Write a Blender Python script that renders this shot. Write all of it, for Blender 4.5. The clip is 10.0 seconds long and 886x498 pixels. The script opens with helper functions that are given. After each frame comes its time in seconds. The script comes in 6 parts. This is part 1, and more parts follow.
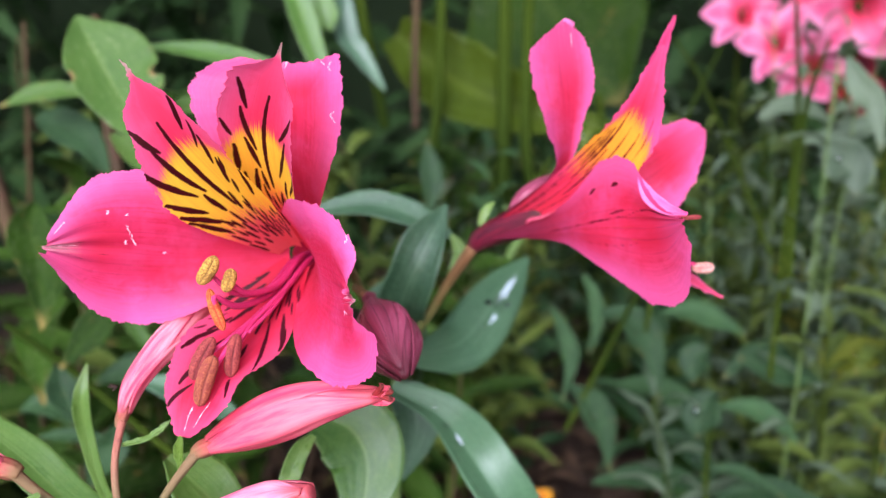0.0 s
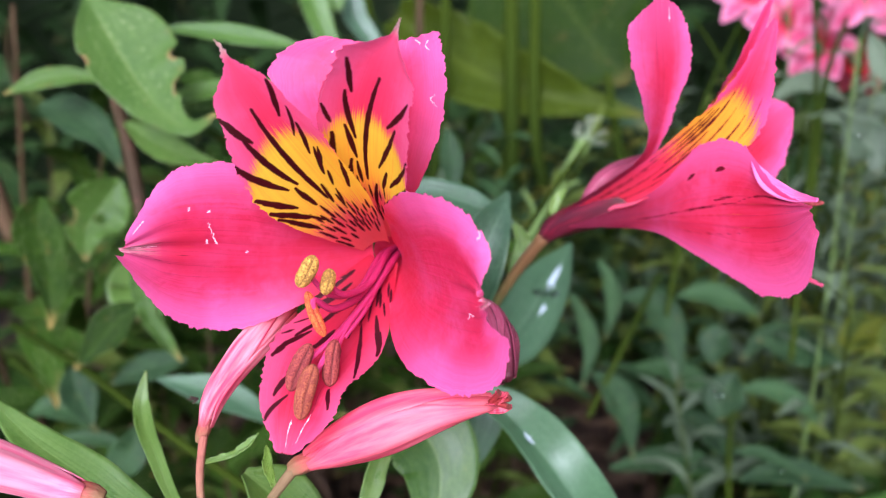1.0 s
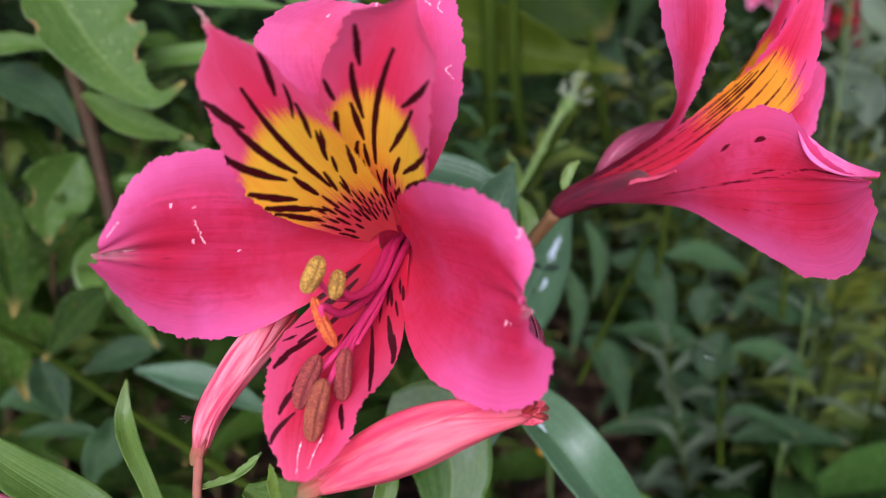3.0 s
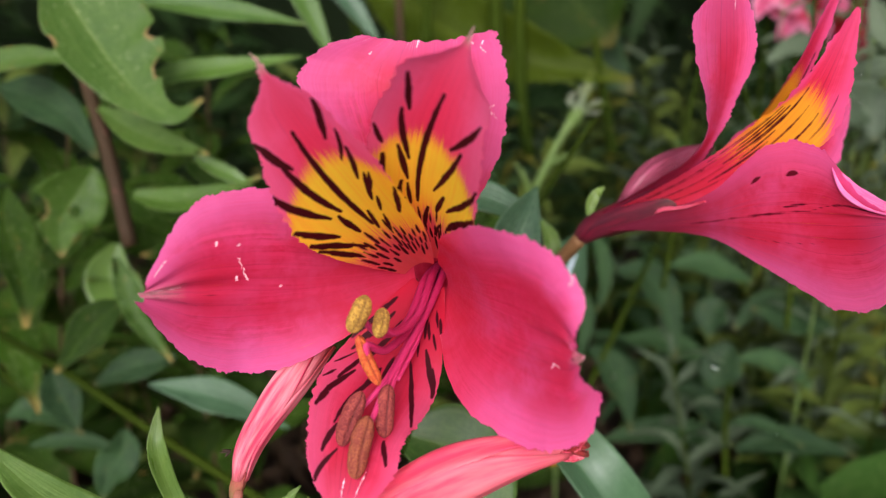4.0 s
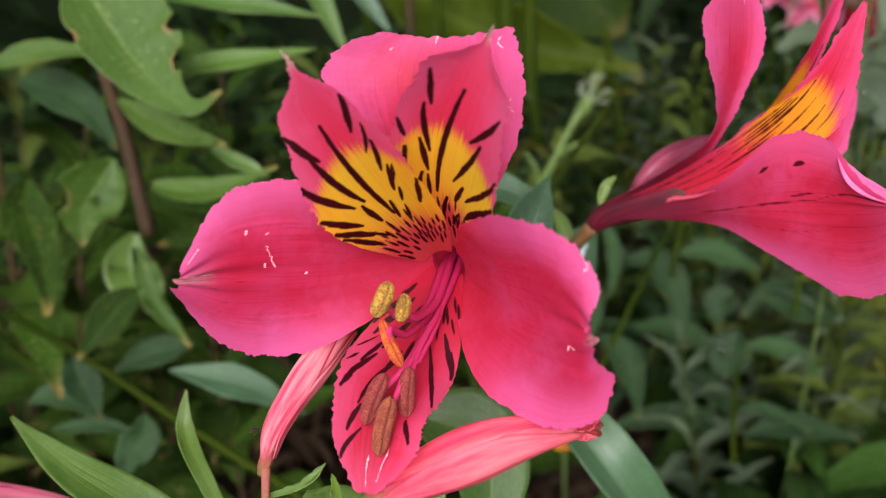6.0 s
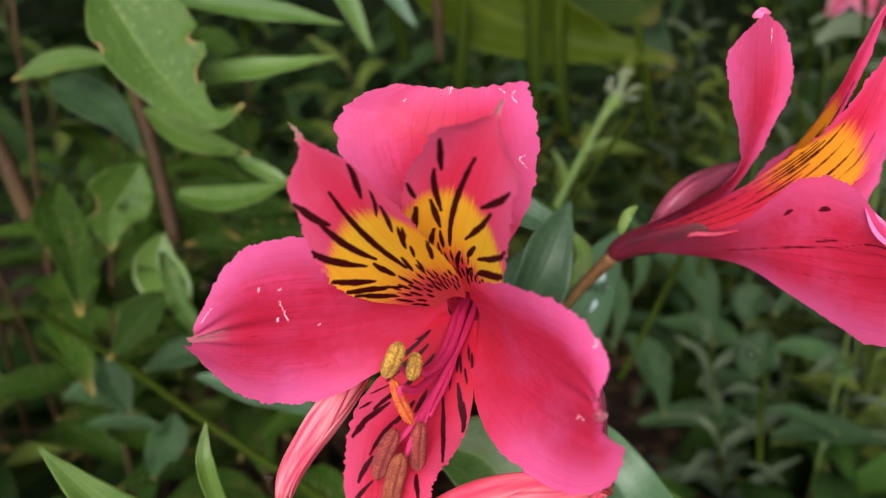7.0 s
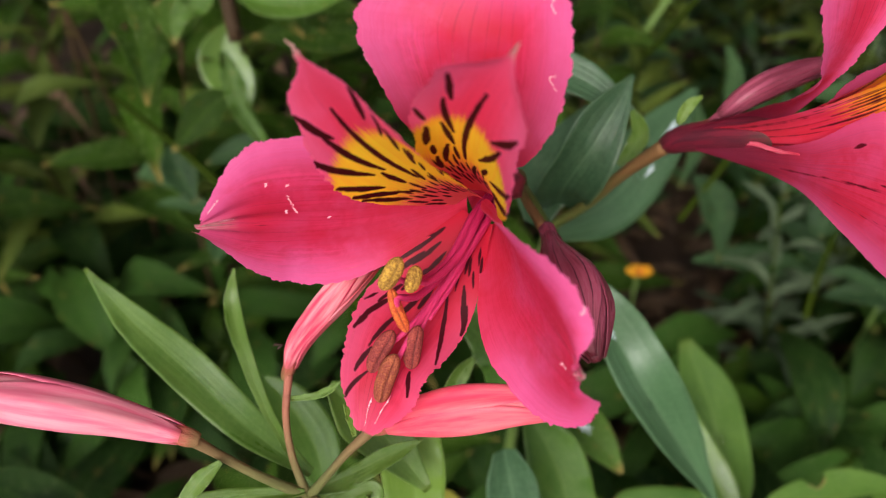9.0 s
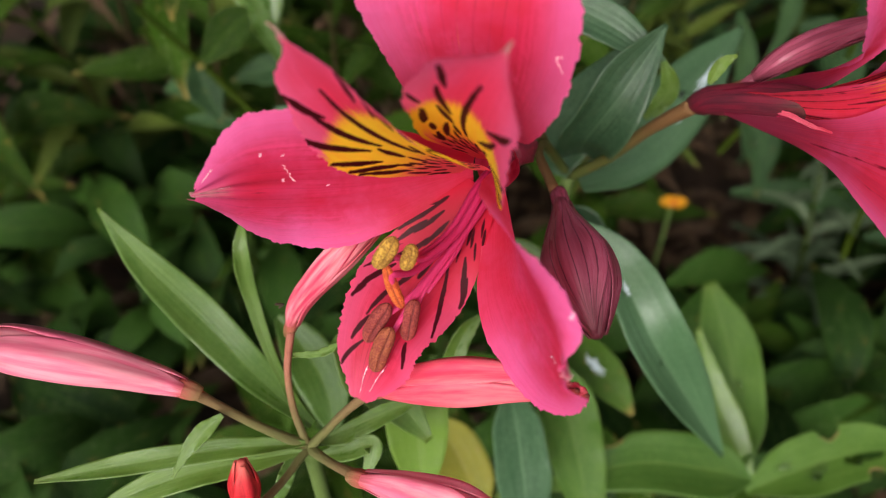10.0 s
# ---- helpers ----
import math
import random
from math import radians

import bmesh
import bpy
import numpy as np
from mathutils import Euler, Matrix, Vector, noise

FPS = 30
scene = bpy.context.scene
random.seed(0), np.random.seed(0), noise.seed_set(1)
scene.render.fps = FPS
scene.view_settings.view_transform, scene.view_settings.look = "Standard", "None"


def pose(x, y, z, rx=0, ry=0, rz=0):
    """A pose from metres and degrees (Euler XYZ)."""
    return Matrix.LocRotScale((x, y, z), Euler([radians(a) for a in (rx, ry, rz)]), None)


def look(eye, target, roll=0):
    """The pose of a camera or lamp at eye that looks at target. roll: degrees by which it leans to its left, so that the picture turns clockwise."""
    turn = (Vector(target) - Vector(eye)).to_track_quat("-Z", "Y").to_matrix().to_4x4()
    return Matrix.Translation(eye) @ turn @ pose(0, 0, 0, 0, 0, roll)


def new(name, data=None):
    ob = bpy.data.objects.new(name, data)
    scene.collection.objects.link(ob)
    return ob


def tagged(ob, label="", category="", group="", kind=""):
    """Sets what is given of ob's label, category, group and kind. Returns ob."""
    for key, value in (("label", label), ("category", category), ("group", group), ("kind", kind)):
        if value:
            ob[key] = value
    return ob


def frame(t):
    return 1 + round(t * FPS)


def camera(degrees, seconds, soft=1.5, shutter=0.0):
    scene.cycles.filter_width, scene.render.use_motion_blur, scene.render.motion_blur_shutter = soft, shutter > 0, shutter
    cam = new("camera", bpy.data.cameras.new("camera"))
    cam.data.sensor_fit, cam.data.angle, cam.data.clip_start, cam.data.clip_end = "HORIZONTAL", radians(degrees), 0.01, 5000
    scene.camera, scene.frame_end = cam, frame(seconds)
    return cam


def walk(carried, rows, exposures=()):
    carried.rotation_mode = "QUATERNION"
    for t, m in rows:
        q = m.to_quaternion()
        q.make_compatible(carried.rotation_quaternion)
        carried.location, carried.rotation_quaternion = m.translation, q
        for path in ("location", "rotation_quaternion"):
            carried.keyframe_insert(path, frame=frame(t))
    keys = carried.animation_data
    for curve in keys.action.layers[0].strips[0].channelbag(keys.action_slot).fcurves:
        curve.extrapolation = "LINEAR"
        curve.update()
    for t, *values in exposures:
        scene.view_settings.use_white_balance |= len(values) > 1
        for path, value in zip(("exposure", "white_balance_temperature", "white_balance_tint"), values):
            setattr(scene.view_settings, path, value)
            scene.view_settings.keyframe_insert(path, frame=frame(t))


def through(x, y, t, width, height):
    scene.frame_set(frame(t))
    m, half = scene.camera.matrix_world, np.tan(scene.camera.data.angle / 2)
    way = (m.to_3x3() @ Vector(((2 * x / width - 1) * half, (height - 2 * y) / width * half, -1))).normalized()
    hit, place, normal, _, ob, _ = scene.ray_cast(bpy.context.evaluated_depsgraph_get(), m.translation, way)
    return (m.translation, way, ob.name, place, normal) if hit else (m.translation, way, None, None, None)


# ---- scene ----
# Lengths below are in centimetres from the first eye; at() turns them into metres of the world.
CM, EYE = 0.01, 0.45
cam = camera(62.7, 10.0, soft=1.1)
PATH = [
    (0.0, 0.0, 0.0, 0.0, 0.03, -11.97, 0.0),
    (0.5, -1.611, 0.644, -0.273, -0.878, -12.532, 0.009),
    (1.0, -3.015, 1.388, -0.022, -2.133, -13.282, -0.624),
    (1.5, -3.801, 2.143, 0.124, -3.429, -14.435, -1.007),
    (2.0, -3.784, 2.688, 0.156, -3.869, -15.848, -1.658),
    (2.5, -3.724, 3.133, 0.065, -4.277, -16.602, -1.882),
    (4.0, -4.796, 3.609, 0.988, -5.057, -16.809, -1.314),
    (4.5, -5.016, 3.221, 1.157, -4.613, -16.997, -1.146),
    (5.0, -5.084, 3.132, 1.013, -4.682, -17.4, -1.401),
    (6.5, -5.027, 3.022, 1.489, -3.757, -18.017, -2.015),
    (7.0, -4.622, 3.622, 2.66, -1.795, -19.666, -2.025),
    (7.5, -5.03, 4.097, 3.579, -0.662, -24.492, -1.668),
    (8.0, -4.412, 4.496, 3.314, 2.084, -30.091, -0.368),
    (8.5, -3.726, 5.052, 3.851, 4.371, -33.729, 0.348),
    (9.0, -3.267, 5.381, 4.766, 5.62, -37.208, 1.263),
    (9.5, -2.535, 6.083, 5.29, 6.683, -40.623, 1.925),
    (10.0, -2.675, 6.703, 5.611, 9.467, -44.886, 1.106),
]
walk(cam, [(t, pose(x * CM, y * CM, EYE + z * CM, 90 + pitch, 0, yaw) @ pose(0, 0, 0, 0, 0, roll)) for t, x, y, z, yaw, pitch, roll in PATH],
     exposures=[(0.0, 0.26, 5450, 19), (1.5, 0.22, 5350, 22), (2.5, -0.26, 5350, 25), (4.0, -0.38, 6150, 14), (6.5, -0.38, 6250, 13), (7.5, -0.42, 6400, 10), (10.0, -0.42, 6500, 7)])
cam.data.dof.use_dof = True
cam.data.dof.focus_distance = 0.152
cam.data.dof.aperture_fstop = 11.5

# ---- light ----
world = bpy.data.worlds.new("sky")
scene.world = world
world.use_nodes = True
sky = world.node_tree.nodes.new("ShaderNodeTexSky")
sky.sky_type, sky.sun_disc = "NISHITA", False
sky.sun_elevation, sky.sun_rotation = radians(28), radians(192)
sky.air_density, sky.dust_density, sky.ozone_density = 1.0, 4.0, 1.0
background = world.node_tree.nodes["Background"]
# an overcast sky: most of the blue is taken out of it
grey = world.node_tree.nodes.new("ShaderNodeRGBToBW")
veil = world.node_tree.nodes.new("ShaderNodeMix")
veil.data_type = "RGBA"
veil.inputs[0].default_value = 0.8
world.node_tree.links.new(sky.outputs[0], grey.inputs[0])
world.node_tree.links.new(sky.outputs[0], veil.inputs[6])
world.node_tree.links.new(grey.outputs[0], veil.inputs[7])
world.node_tree.links.new(veil.outputs[2], background.inputs[0])
background.inputs[1].default_value = 0.30
sun = new("sun", bpy.data.lights.new("sun", "SUN"))
sun.data.energy, sun.data.angle, sun.data.color = 3.7, radians(50), (1.0, 0.955, 0.89)
sun.matrix_world = look((-0.22, -0.80, 0.90), (0, 0.15, 0.4))

# ---- materials ----
def material(name):
    mat = bpy.data.materials.new(name)
    mat.use_nodes = True
    tree = mat.node_tree
    tree.nodes.clear()
    return mat, tree


class Nodes:
    """Shortcuts for building a node tree."""

    def __init__(self, tree):
        self.tree = tree

    def add(self, kind):
        return self.tree.nodes.new("ShaderNode" + kind)

    def put(self, socket, value):
        if isinstance(value, bpy.types.NodeSocket):
            self.tree.links.new(value, socket)
        else:
            socket.default_value = value

    def math(self, op, a, b=0.0, c=0.0, clamp=False):
        node = self.add("Math")
        node.operation, node.use_clamp = op, clamp
        for socket, value in zip(node.inputs, (a, b, c)):
            self.put(socket, value)
        return node.outputs[0]

    def span(self, value, lo, hi, out_lo=0.0, out_hi=1.0, smooth=True):
        node = self.add("MapRange")
        node.interpolation_type = "SMOOTHSTEP" if smooth else "LINEAR"
        for socket, v in zip(node.inputs, (value, lo, hi, out_lo, out_hi)):
            self.put(socket, v)
        return node.outputs[0]

    def mix(self, fac, a, b, blend="MIX"):
        node = self.add("Mix")
        node.data_type, node.blend_type = "RGBA", blend
        self.put(node.inputs[0], fac)
        for socket, value in zip(node.inputs[6:8], (a, b)):
            self.put(socket, (*value, 1) if isinstance(value, tuple) and len(value) == 3 else value)
        return node.outputs[2]

    def attr(self, name):
        node = self.add("Attribute")
        node.attribute_name = name
        return node.outputs["Fac"]

    def vector(self, x, y, z=0.0):
        node = self.add("CombineXYZ")
        for socket, value in zip(node.inputs, (x, y, z)):
            self.put(socket, value)
        return node.outputs[0]

    def noise(self, vector, scale, detail=3.0, rough=0.5, bend=0.0):
        node = self.add("TexNoise")
        self.put(node.inputs["Vector"], vector)
        for key, value in (("Scale", scale), ("Detail", detail), ("Roughness", rough), ("Distortion", bend)):
            node.inputs[key].default_value = value
        return node.outputs["Fac"]

    def bump(self, height, strength, distance, normal=None):
        node = self.add("Bump")
        node.inputs["Strength"].default_value = strength
        node.inputs["Distance"].default_value = distance
        self.put(node.inputs["Height"], height)
        if normal is not None:
            self.put(node.inputs["Normal"], normal)
        return node.outputs[0]

    def thin(self, color, rough, normal, through_share, through_color, spec=0.4):
        """A thin leaf or petal: gloss and colour in front, light that comes through from behind."""
        front = self.add("BsdfPrincipled")
        self.put(front.inputs["Base Color"], color)
        self.put(front.inputs["Roughness"], rough)
        self.put(front.inputs["Normal"], normal)
        front.inputs["Specular IOR Level"].default_value = spec
        back = self.add("BsdfTranslucent")
        self.put(back.inputs["Color"], through_color)
        both = self.add("MixShader")
        both.inputs[0].default_value = through_share
        self.tree.links.new(front.outputs[0], both.inputs[1])
        self.tree.links.new(back.outputs[0], both.inputs[2])
        out = self.add("OutputMaterial")
        self.tree.links.new(both.outputs[0], out.inputs[0])

    def solid(self, color, rough, normal=None, spec=0.4):
        front = self.add("BsdfPrincipled")
        self.put(front.inputs["Base Color"], color)
        self.put(front.inputs["Roughness"], rough)
        front.inputs["Specular IOR Level"].default_value = spec
        if normal is not None:
            self.put(front.inputs["Normal"], normal)
        out = self.add("OutputMaterial")
        self.tree.links.new(front.outputs[0], out.inputs[0])


def petal_material(name, pink, deep, rim, gold, streak, through=0.4, foot_share=0.7, foot_tone=(0.70, 0.016, 0.048), veins=1.0):
    mat, tree = material(name)
    n = Nodes(tree)
    across, along, mark, glow = n.attr("across"), n.attr("along"), n.attr("streak"), n.attr("gold")
    place = n.add("TexCoord").outputs["Object"]
    rand = n.math("MULTIPLY", n.add("ObjectInfo").outputs["Random"], 20.0)
    vein = n.noise(n.vector(n.math("MULTIPLY", across, 9.0), n.math("MULTIPLY", along, 0.9), rand), 3.0, 5.0, 0.65)
    thread = n.noise(n.vector(n.math("MULTIPLY", across, 42.0), n.math("MULTIPLY", along, 3.0), rand), 1.6, 3.0, 0.6)
    blotch = n.noise(place, 75.0, 4.0, 0.55)
    fine = n.noise(place, 1100.0, 2.0, 0.6)
    color = n.mix(n.span(n.math("ADD", n.math("MULTIPLY", vein, 0.82), n.math("MULTIPLY", thread, 0.18)), 0.36, 0.68), pink, deep)
    color = n.mix(n.span(n.noise(place, 420.0, 5.0, 0.75), 0.40, 0.70, 0.0, 0.6), color, pink)
    band = n.noise(n.vector(n.math("MULTIPLY", across, 1.6), n.math("MULTIPLY", along, 1.2), rand), 1.7, 2.0, 0.5)
    color = n.mix(n.span(band, 0.42, 0.66, 0.0, 0.75), color, deep)
    color = n.mix(n.span(blotch, 0.42, 0.7, 0.0, 0.4), color, rim)
    color = n.mix(n.span(n.noise(place, 210.0, 4.0, 0.6, 0.6), 0.46, 0.68, 0.0, 0.4), color, deep)
    # redder towards the foot, more magenta and paler towards tip and edge
    foot = n.span(n.math("ADD", along, n.math("MULTIPLY", n.math("SUBTRACT", vein, 0.5), 0.35)), 0.62, 0.12, 0.0, foot_share)
    color = n.mix(foot, color, foot_tone)
    # the crimson middle of the petal and its veins, which draw together towards the tip
    core = n.math("MULTIPLY", n.span(n.math("ADD", n.math("ABSOLUTE", across), n.math("MULTIPLY", n.math("SUBTRACT", vein, 0.5), 0.5)), 0.52, 0.2), n.span(along, 0.35, 0.75))
    color = n.mix(n.math("MULTIPLY", core, 0.75), color, deep)
    strand = n.span(n.math("PINGPONG", n.math("ADD", n.math("MULTIPLY", across, 7.0), n.math("MULTIPLY", vein, 0.9)), 0.5), 0.09, 0.0)
    strand = n.math("MULTIPLY", n.math("MULTIPLY", strand, n.span(n.math("ABSOLUTE", across), 0.55, 0.3)), n.span(along, 0.4, 0.9, 0.15 * veins, 0.75 * veins))
    color = n.mix(strand, color, (deep[0] * 0.55, deep[1] * 0.6, deep[2] * 0.7))
    edge = n.math("MAXIMUM", n.span(n.math("ABSOLUTE", across), 0.4, 0.95), n.span(along, 0.75, 1.0, 0.0, 0.7))
    edge = n.math("MULTIPLY", n.math("MULTIPLY", edge, n.span(along, 0.2, 0.55)), n.span(thread, 0.25, 0.7, 0.8, 1.0))
    color = n.mix(n.math("MULTIPLY", edge, 0.7), color, rim)
    pale = n.math("MULTIPLY", n.span(thread, 0.6, 0.72), n.math("MAXIMUM", n.span(along, 0.9, 1.0), n.span(n.math("ABSOLUTE", across), 0.93, 1.0)))
    color = n.mix(n.math("MULTIPLY", pale, 0.5), color, (0.88, 0.40, 0.52))
    color = n.mix(n.span(n.math("ADD", along, n.attr("claw")), 1.93, 1.98, 0.0, 0.9), color, (0.62, 0.42, 0.36))
    beak = n.math("MULTIPLY", n.attr("beak"), n.span(thread, 0.38, 0.58))
    color = n.mix(n.math("MULTIPLY", beak, 0.85), color, (0.52, 0.47, 0.36))
    feather = n.math("ADD", n.math("MULTIPLY", n.math("SUBTRACT", vein, 0.5), 1.5), n.math("MULTIPLY", n.math("SUBTRACT", thread, 0.5), 0.7))
    zone = n.span(n.math("ADD", glow, feather), 0.22, 0.78)
    amber = n.mix(n.span(n.math("ADD", n.math("MULTIPLY", vein, 0.5), n.math("MULTIPLY", glow, 0.4)), 0.35, 0.75), (gold[0], gold[1] * 0.6, gold[2]), gold)
    color = n.mix(zone, color, amber)
    wobble = n.math("ADD", mark, n.math("MULTIPLY", n.math("SUBTRACT", n.noise(place, 420.0, 3.0), 0.5), 0.04))
    color = n.mix(n.span(wobble, 0.014, -0.02), color, streak)
    height = n.math("ADD", n.math("ADD", n.math("MULTIPLY", vein, 0.55), n.math("MULTIPLY", thread, 0.06)), n.math("MULTIPLY", fine, 0.5))
    normal = n.bump(height, 0.10, 0.0005)
    n.thin(color, n.span(n.math("ADD", fine, n.math("MULTIPLY", thread, 0.4)), 0.5, 0.9, 0.38, 0.58), normal, through, color, 0.22)
    return mat


def leaf_material(name, light, dark, vein_tone, worn=0.0, rough=0.38, through=0.22, spec=0.35, rib=0.5):
    mat, tree = material(name)
    n = Nodes(tree)
    across, along = n.attr("across"), n.attr("along")
    rand = n.add("ObjectInfo").outputs["Random"]
    island = n.add("NewGeometry").outputs["Random Per Island"]
    place = n.add("TexCoord").outputs["Object"]
    seed = n.math("MULTIPLY", n.math("ADD", rand, island), 17.0)
    flow = n.vector(n.math("MULTIPLY", across, 5.0), n.math("MULTIPLY", along, 1.1), seed)
    lines = n.noise(flow, 3.0, 3.0, 0.55)
    ribs = n.math("PINGPONG", n.math("MULTIPLY", across, 6.5), 1.0)
    patch = n.noise(n.vector(across, n.math("MULTIPLY", along, 3.0), seed), 1.6, 4.0, 0.6)
    mid = n.span(n.math("ABSOLUTE", across), 0.0, 0.07, 1.0, 0.0)
    tone = n.math("ADD", n.math("MULTIPLY", patch, 0.6), n.math("MULTIPLY", n.math("FRACT", n.math("MULTIPLY", n.math("ADD", rand, island), 7.31)), 0.5))
    color = n.mix(n.span(tone, 0.25, 0.85), dark, light)
    color = n.mix(n.span(lines, 0.4, 0.75, 0.0, 0.3), color, vein_tone)
    color = n.mix(n.math("MULTIPLY", mid, 0.55), color, vein_tone)
    color = n.mix(n.span(n.math("ABSOLUTE", across), 0.93, 1.0, 0.0, 0.45), color, vein_tone)
    scar = n.noise(n.vector(n.math("MULTIPLY", across, 1.3), n.math("MULTIPLY", along, 4.0), n.math("ADD", seed, 3.0)), 2.3, 5.0, 0.65)
    brown = n.math("MULTIPLY", n.span(scar, 0.63, 0.7), worn)
    color = n.mix(brown, color, (0.24, 0.13, 0.035))
    fleck = n.noise(n.vector(n.math("MULTIPLY", across, 9.0), n.math("MULTIPLY", along, 34.0), seed), 1.5, 2.0, 0.5)
    color = n.mix(n.math("MULTIPLY", n.span(fleck, 0.62, 0.68), worn * 0.8), color, (0.24, 0.28, 0.12))
    tip = n.math("MULTIPLY", n.span(n.math("ADD", along, n.math("MULTIPLY", lines, 0.2)), 1.0, 1.12), worn)
    color = n.mix(tip, color, (0.34, 0.22, 0.07))
    color = n.mix(n.span(n.math("ADD", n.attr("bite"), n.math("MULTIPLY", n.math("SUBTRACT", patch, 0.5), 0.6)), 0.62, 0.95), color, (0.26, 0.16, 0.06))
    fine = n.noise(place, 700.0, 3.0, 0.7)
    color = n.mix(n.span(fine, 0.4, 0.7, 0.0, 0.3), color, vein_tone)
    height = n.math("ADD", n.math("MULTIPLY", ribs, rib), n.math("ADD", n.math("MULTIPLY", lines, 0.6), n.math("MULTIPLY", fine, 0.1)))
    normal = n.bump(height, 0.4, 0.0006)
    n.thin(color, n.span(patch, 0.3, 0.7, rough - 0.06, rough + 0.12), normal, through, n.mix(0.5, color, light), spec)
    return mat


def stem_material(name, low, high, spots=0.0, rough=0.5, pits=0.2, spec=0.18):
    mat, tree = material(name)
    n = Nodes(tree)
    place = n.add("TexCoord").outputs["Object"]
    rand = n.add("ObjectInfo").outputs["Random"]
    along = n.attr("along")
    grain = n.noise(n.vector(n.math("MULTIPLY", n.attr("across"), 6.0), n.math("MULTIPLY", along, 2.0), n.math("MULTIPLY", rand, 9.0)), 4.0, 4.0, 0.6)
    color = n.mix(n.span(n.math("ADD", along, n.math("MULTIPLY", n.math("SUBTRACT", grain, 0.5), 0.7)), 0.1, 0.9), low, high)
    color = n.mix(n.span(grain, 0.55, 0.75, 0.0, 0.35), color, (low[0] * 0.5, low[1] * 0.5, low[2] * 0.5))
    color = n.mix(n.span(n.noise(place, 300.0, 2.0), 0.62, 0.7, 0.0, spots), color, (0.16, 0.05, 0.04))
    n.solid(color, rough, n.bump(n.math("ADD", grain, n.math("MULTIPLY", n.noise(place, 900.0, 2.0), pits)), 0.5, 0.0006), spec)
    return mat


def bud_material(name, side, ridge, tip, rough=0.42, through=0.15, ribs=0.0, count=16.0):
    """Buds and spent flowers: long streaks from stalk to tip, and dark ribs where there are any."""
    mat, tree = material(name)
    n = Nodes(tree)
    across, along = n.attr("across"), n.attr("along")
    place = n.add("TexCoord").outputs["Object"]
    rand = n.math("MULTIPLY", n.add("ObjectInfo").outputs["Random"], 20.0)
    lines = n.noise(n.vector(n.math("MULTIPLY", across, count), n.math("MULTIPLY", along, 1.3), rand), 2.0, 5.0, 0.65)
    wide = n.noise(n.vector(n.math("MULTIPLY", across, 4.0), n.math("MULTIPLY", along, 2.0), rand), 1.6, 3.0, 0.5)
    color = n.mix(n.span(n.math("ADD", n.math("MULTIPLY", lines, 0.3), n.math("MULTIPLY", wide, 0.7)), 0.36, 0.68), side, ridge)
    color = n.mix(n.span(n.math("ADD", along, n.math("MULTIPLY", n.math("SUBTRACT", lines, 0.5), 0.4)), 0.72, 1.0), color, tip)
    color = n.mix(n.span(n.math("ADD", along, n.math("MULTIPLY", n.math("SUBTRACT", lines, 0.5), 0.25)), 0.16, 0.02, 0.0, 0.8), color, tip)
    wavy = n.math("ADD", n.math("MULTIPLY", across, 7.0), n.math("MULTIPLY", wide, 0.5))
    rib = n.math("MULTIPLY", n.span(n.math("PINGPONG", wavy, 0.5), 0.07, 0.02), ribs)
    color = n.mix(rib, color, (side[0] * 0.15, side[1] * 0.12, side[2] * 0.15))
    height = n.math("SUBTRACT", n.math("ADD", lines, n.math("MULTIPLY", n.noise(place, 600.0, 2.0), 0.2)), rib)
    n.thin(color, n.span(wide, 0.3, 0.7, rough - 0.08, rough + 0.1), n.bump(height, 0.3, 0.0006), through, color, 0.35)
    return mat


PETAL = petal_material("petal_pink", (0.91, 0.080, 0.195), (0.83, 0.040, 0.110), (0.92, 0.150, 0.34), (0.98, 0.68, 0.035), (0.055, 0.004, 0.006), 0.62, 0.7, (0.82, 0.11, 0.10), 0.3)
PETAL_OUT = petal_material("petal_rose", (0.87, 0.048, 0.168), (0.66, 0.018, 0.062), (0.88, 0.160, 0.45), (0.95, 0.50, 0.010), (0.16, 0.006, 0.02), 0.5, 0.7, (0.67, 0.024, 0.058), 0.5)
# Crimson at its foot, painted deeper for shade from the petals above.
PETAL_LOW = petal_material("petal_crimson_streaked_shaded", (0.80, 0.042, 0.120), (0.62, 0.014, 0.050), (0.89, 0.130, 0.30), (0.96, 0.62, 0.020), (0.060, 0.003, 0.008), 0.5, 0.95, (0.60, 0.016, 0.050))
PETAL_SIDE = petal_material("petal_side", (0.88, 0.050, 0.15), (0.72, 0.016, 0.06), (0.89, 0.100, 0.30), (0.92, 0.40, 0.020), (0.10, 0.006, 0.010), 0.5, 0.6, (0.74, 0.045, 0.065))
PETAL_SIDE_OUT = petal_material("petal_side_rose", (0.87, 0.060, 0.170), (0.66, 0.018, 0.058), (0.88, 0.150, 0.42), (0.95, 0.50, 0.010), (0.13, 0.005, 0.016), 0.5, 0.95, (0.16, 0.012, 0.032), 0.8)
FAR_PETAL = petal_material("petal_far", (0.66, 0.14, 0.27), (0.58, 0.065, 0.16), (0.72, 0.31, 0.45), (0.9, 0.5, 0.05), (0.1, 0.005, 0.02))
RED_PETAL = petal_material("petal_crimson", (0.16, 0.006, 0.012), (0.08, 0.003, 0.008), (0.2, 0.012, 0.02), (0.3, 0.05, 0.01), (0.02, 0.002, 0.004))
HERO_LEAF = leaf_material("leaf_blue_green", (0.060, 0.128, 0.054), (0.025, 0.064, 0.028), (0.115, 0.190, 0.100), 0.0, 0.34, 0.2, 0.42, 0.42)
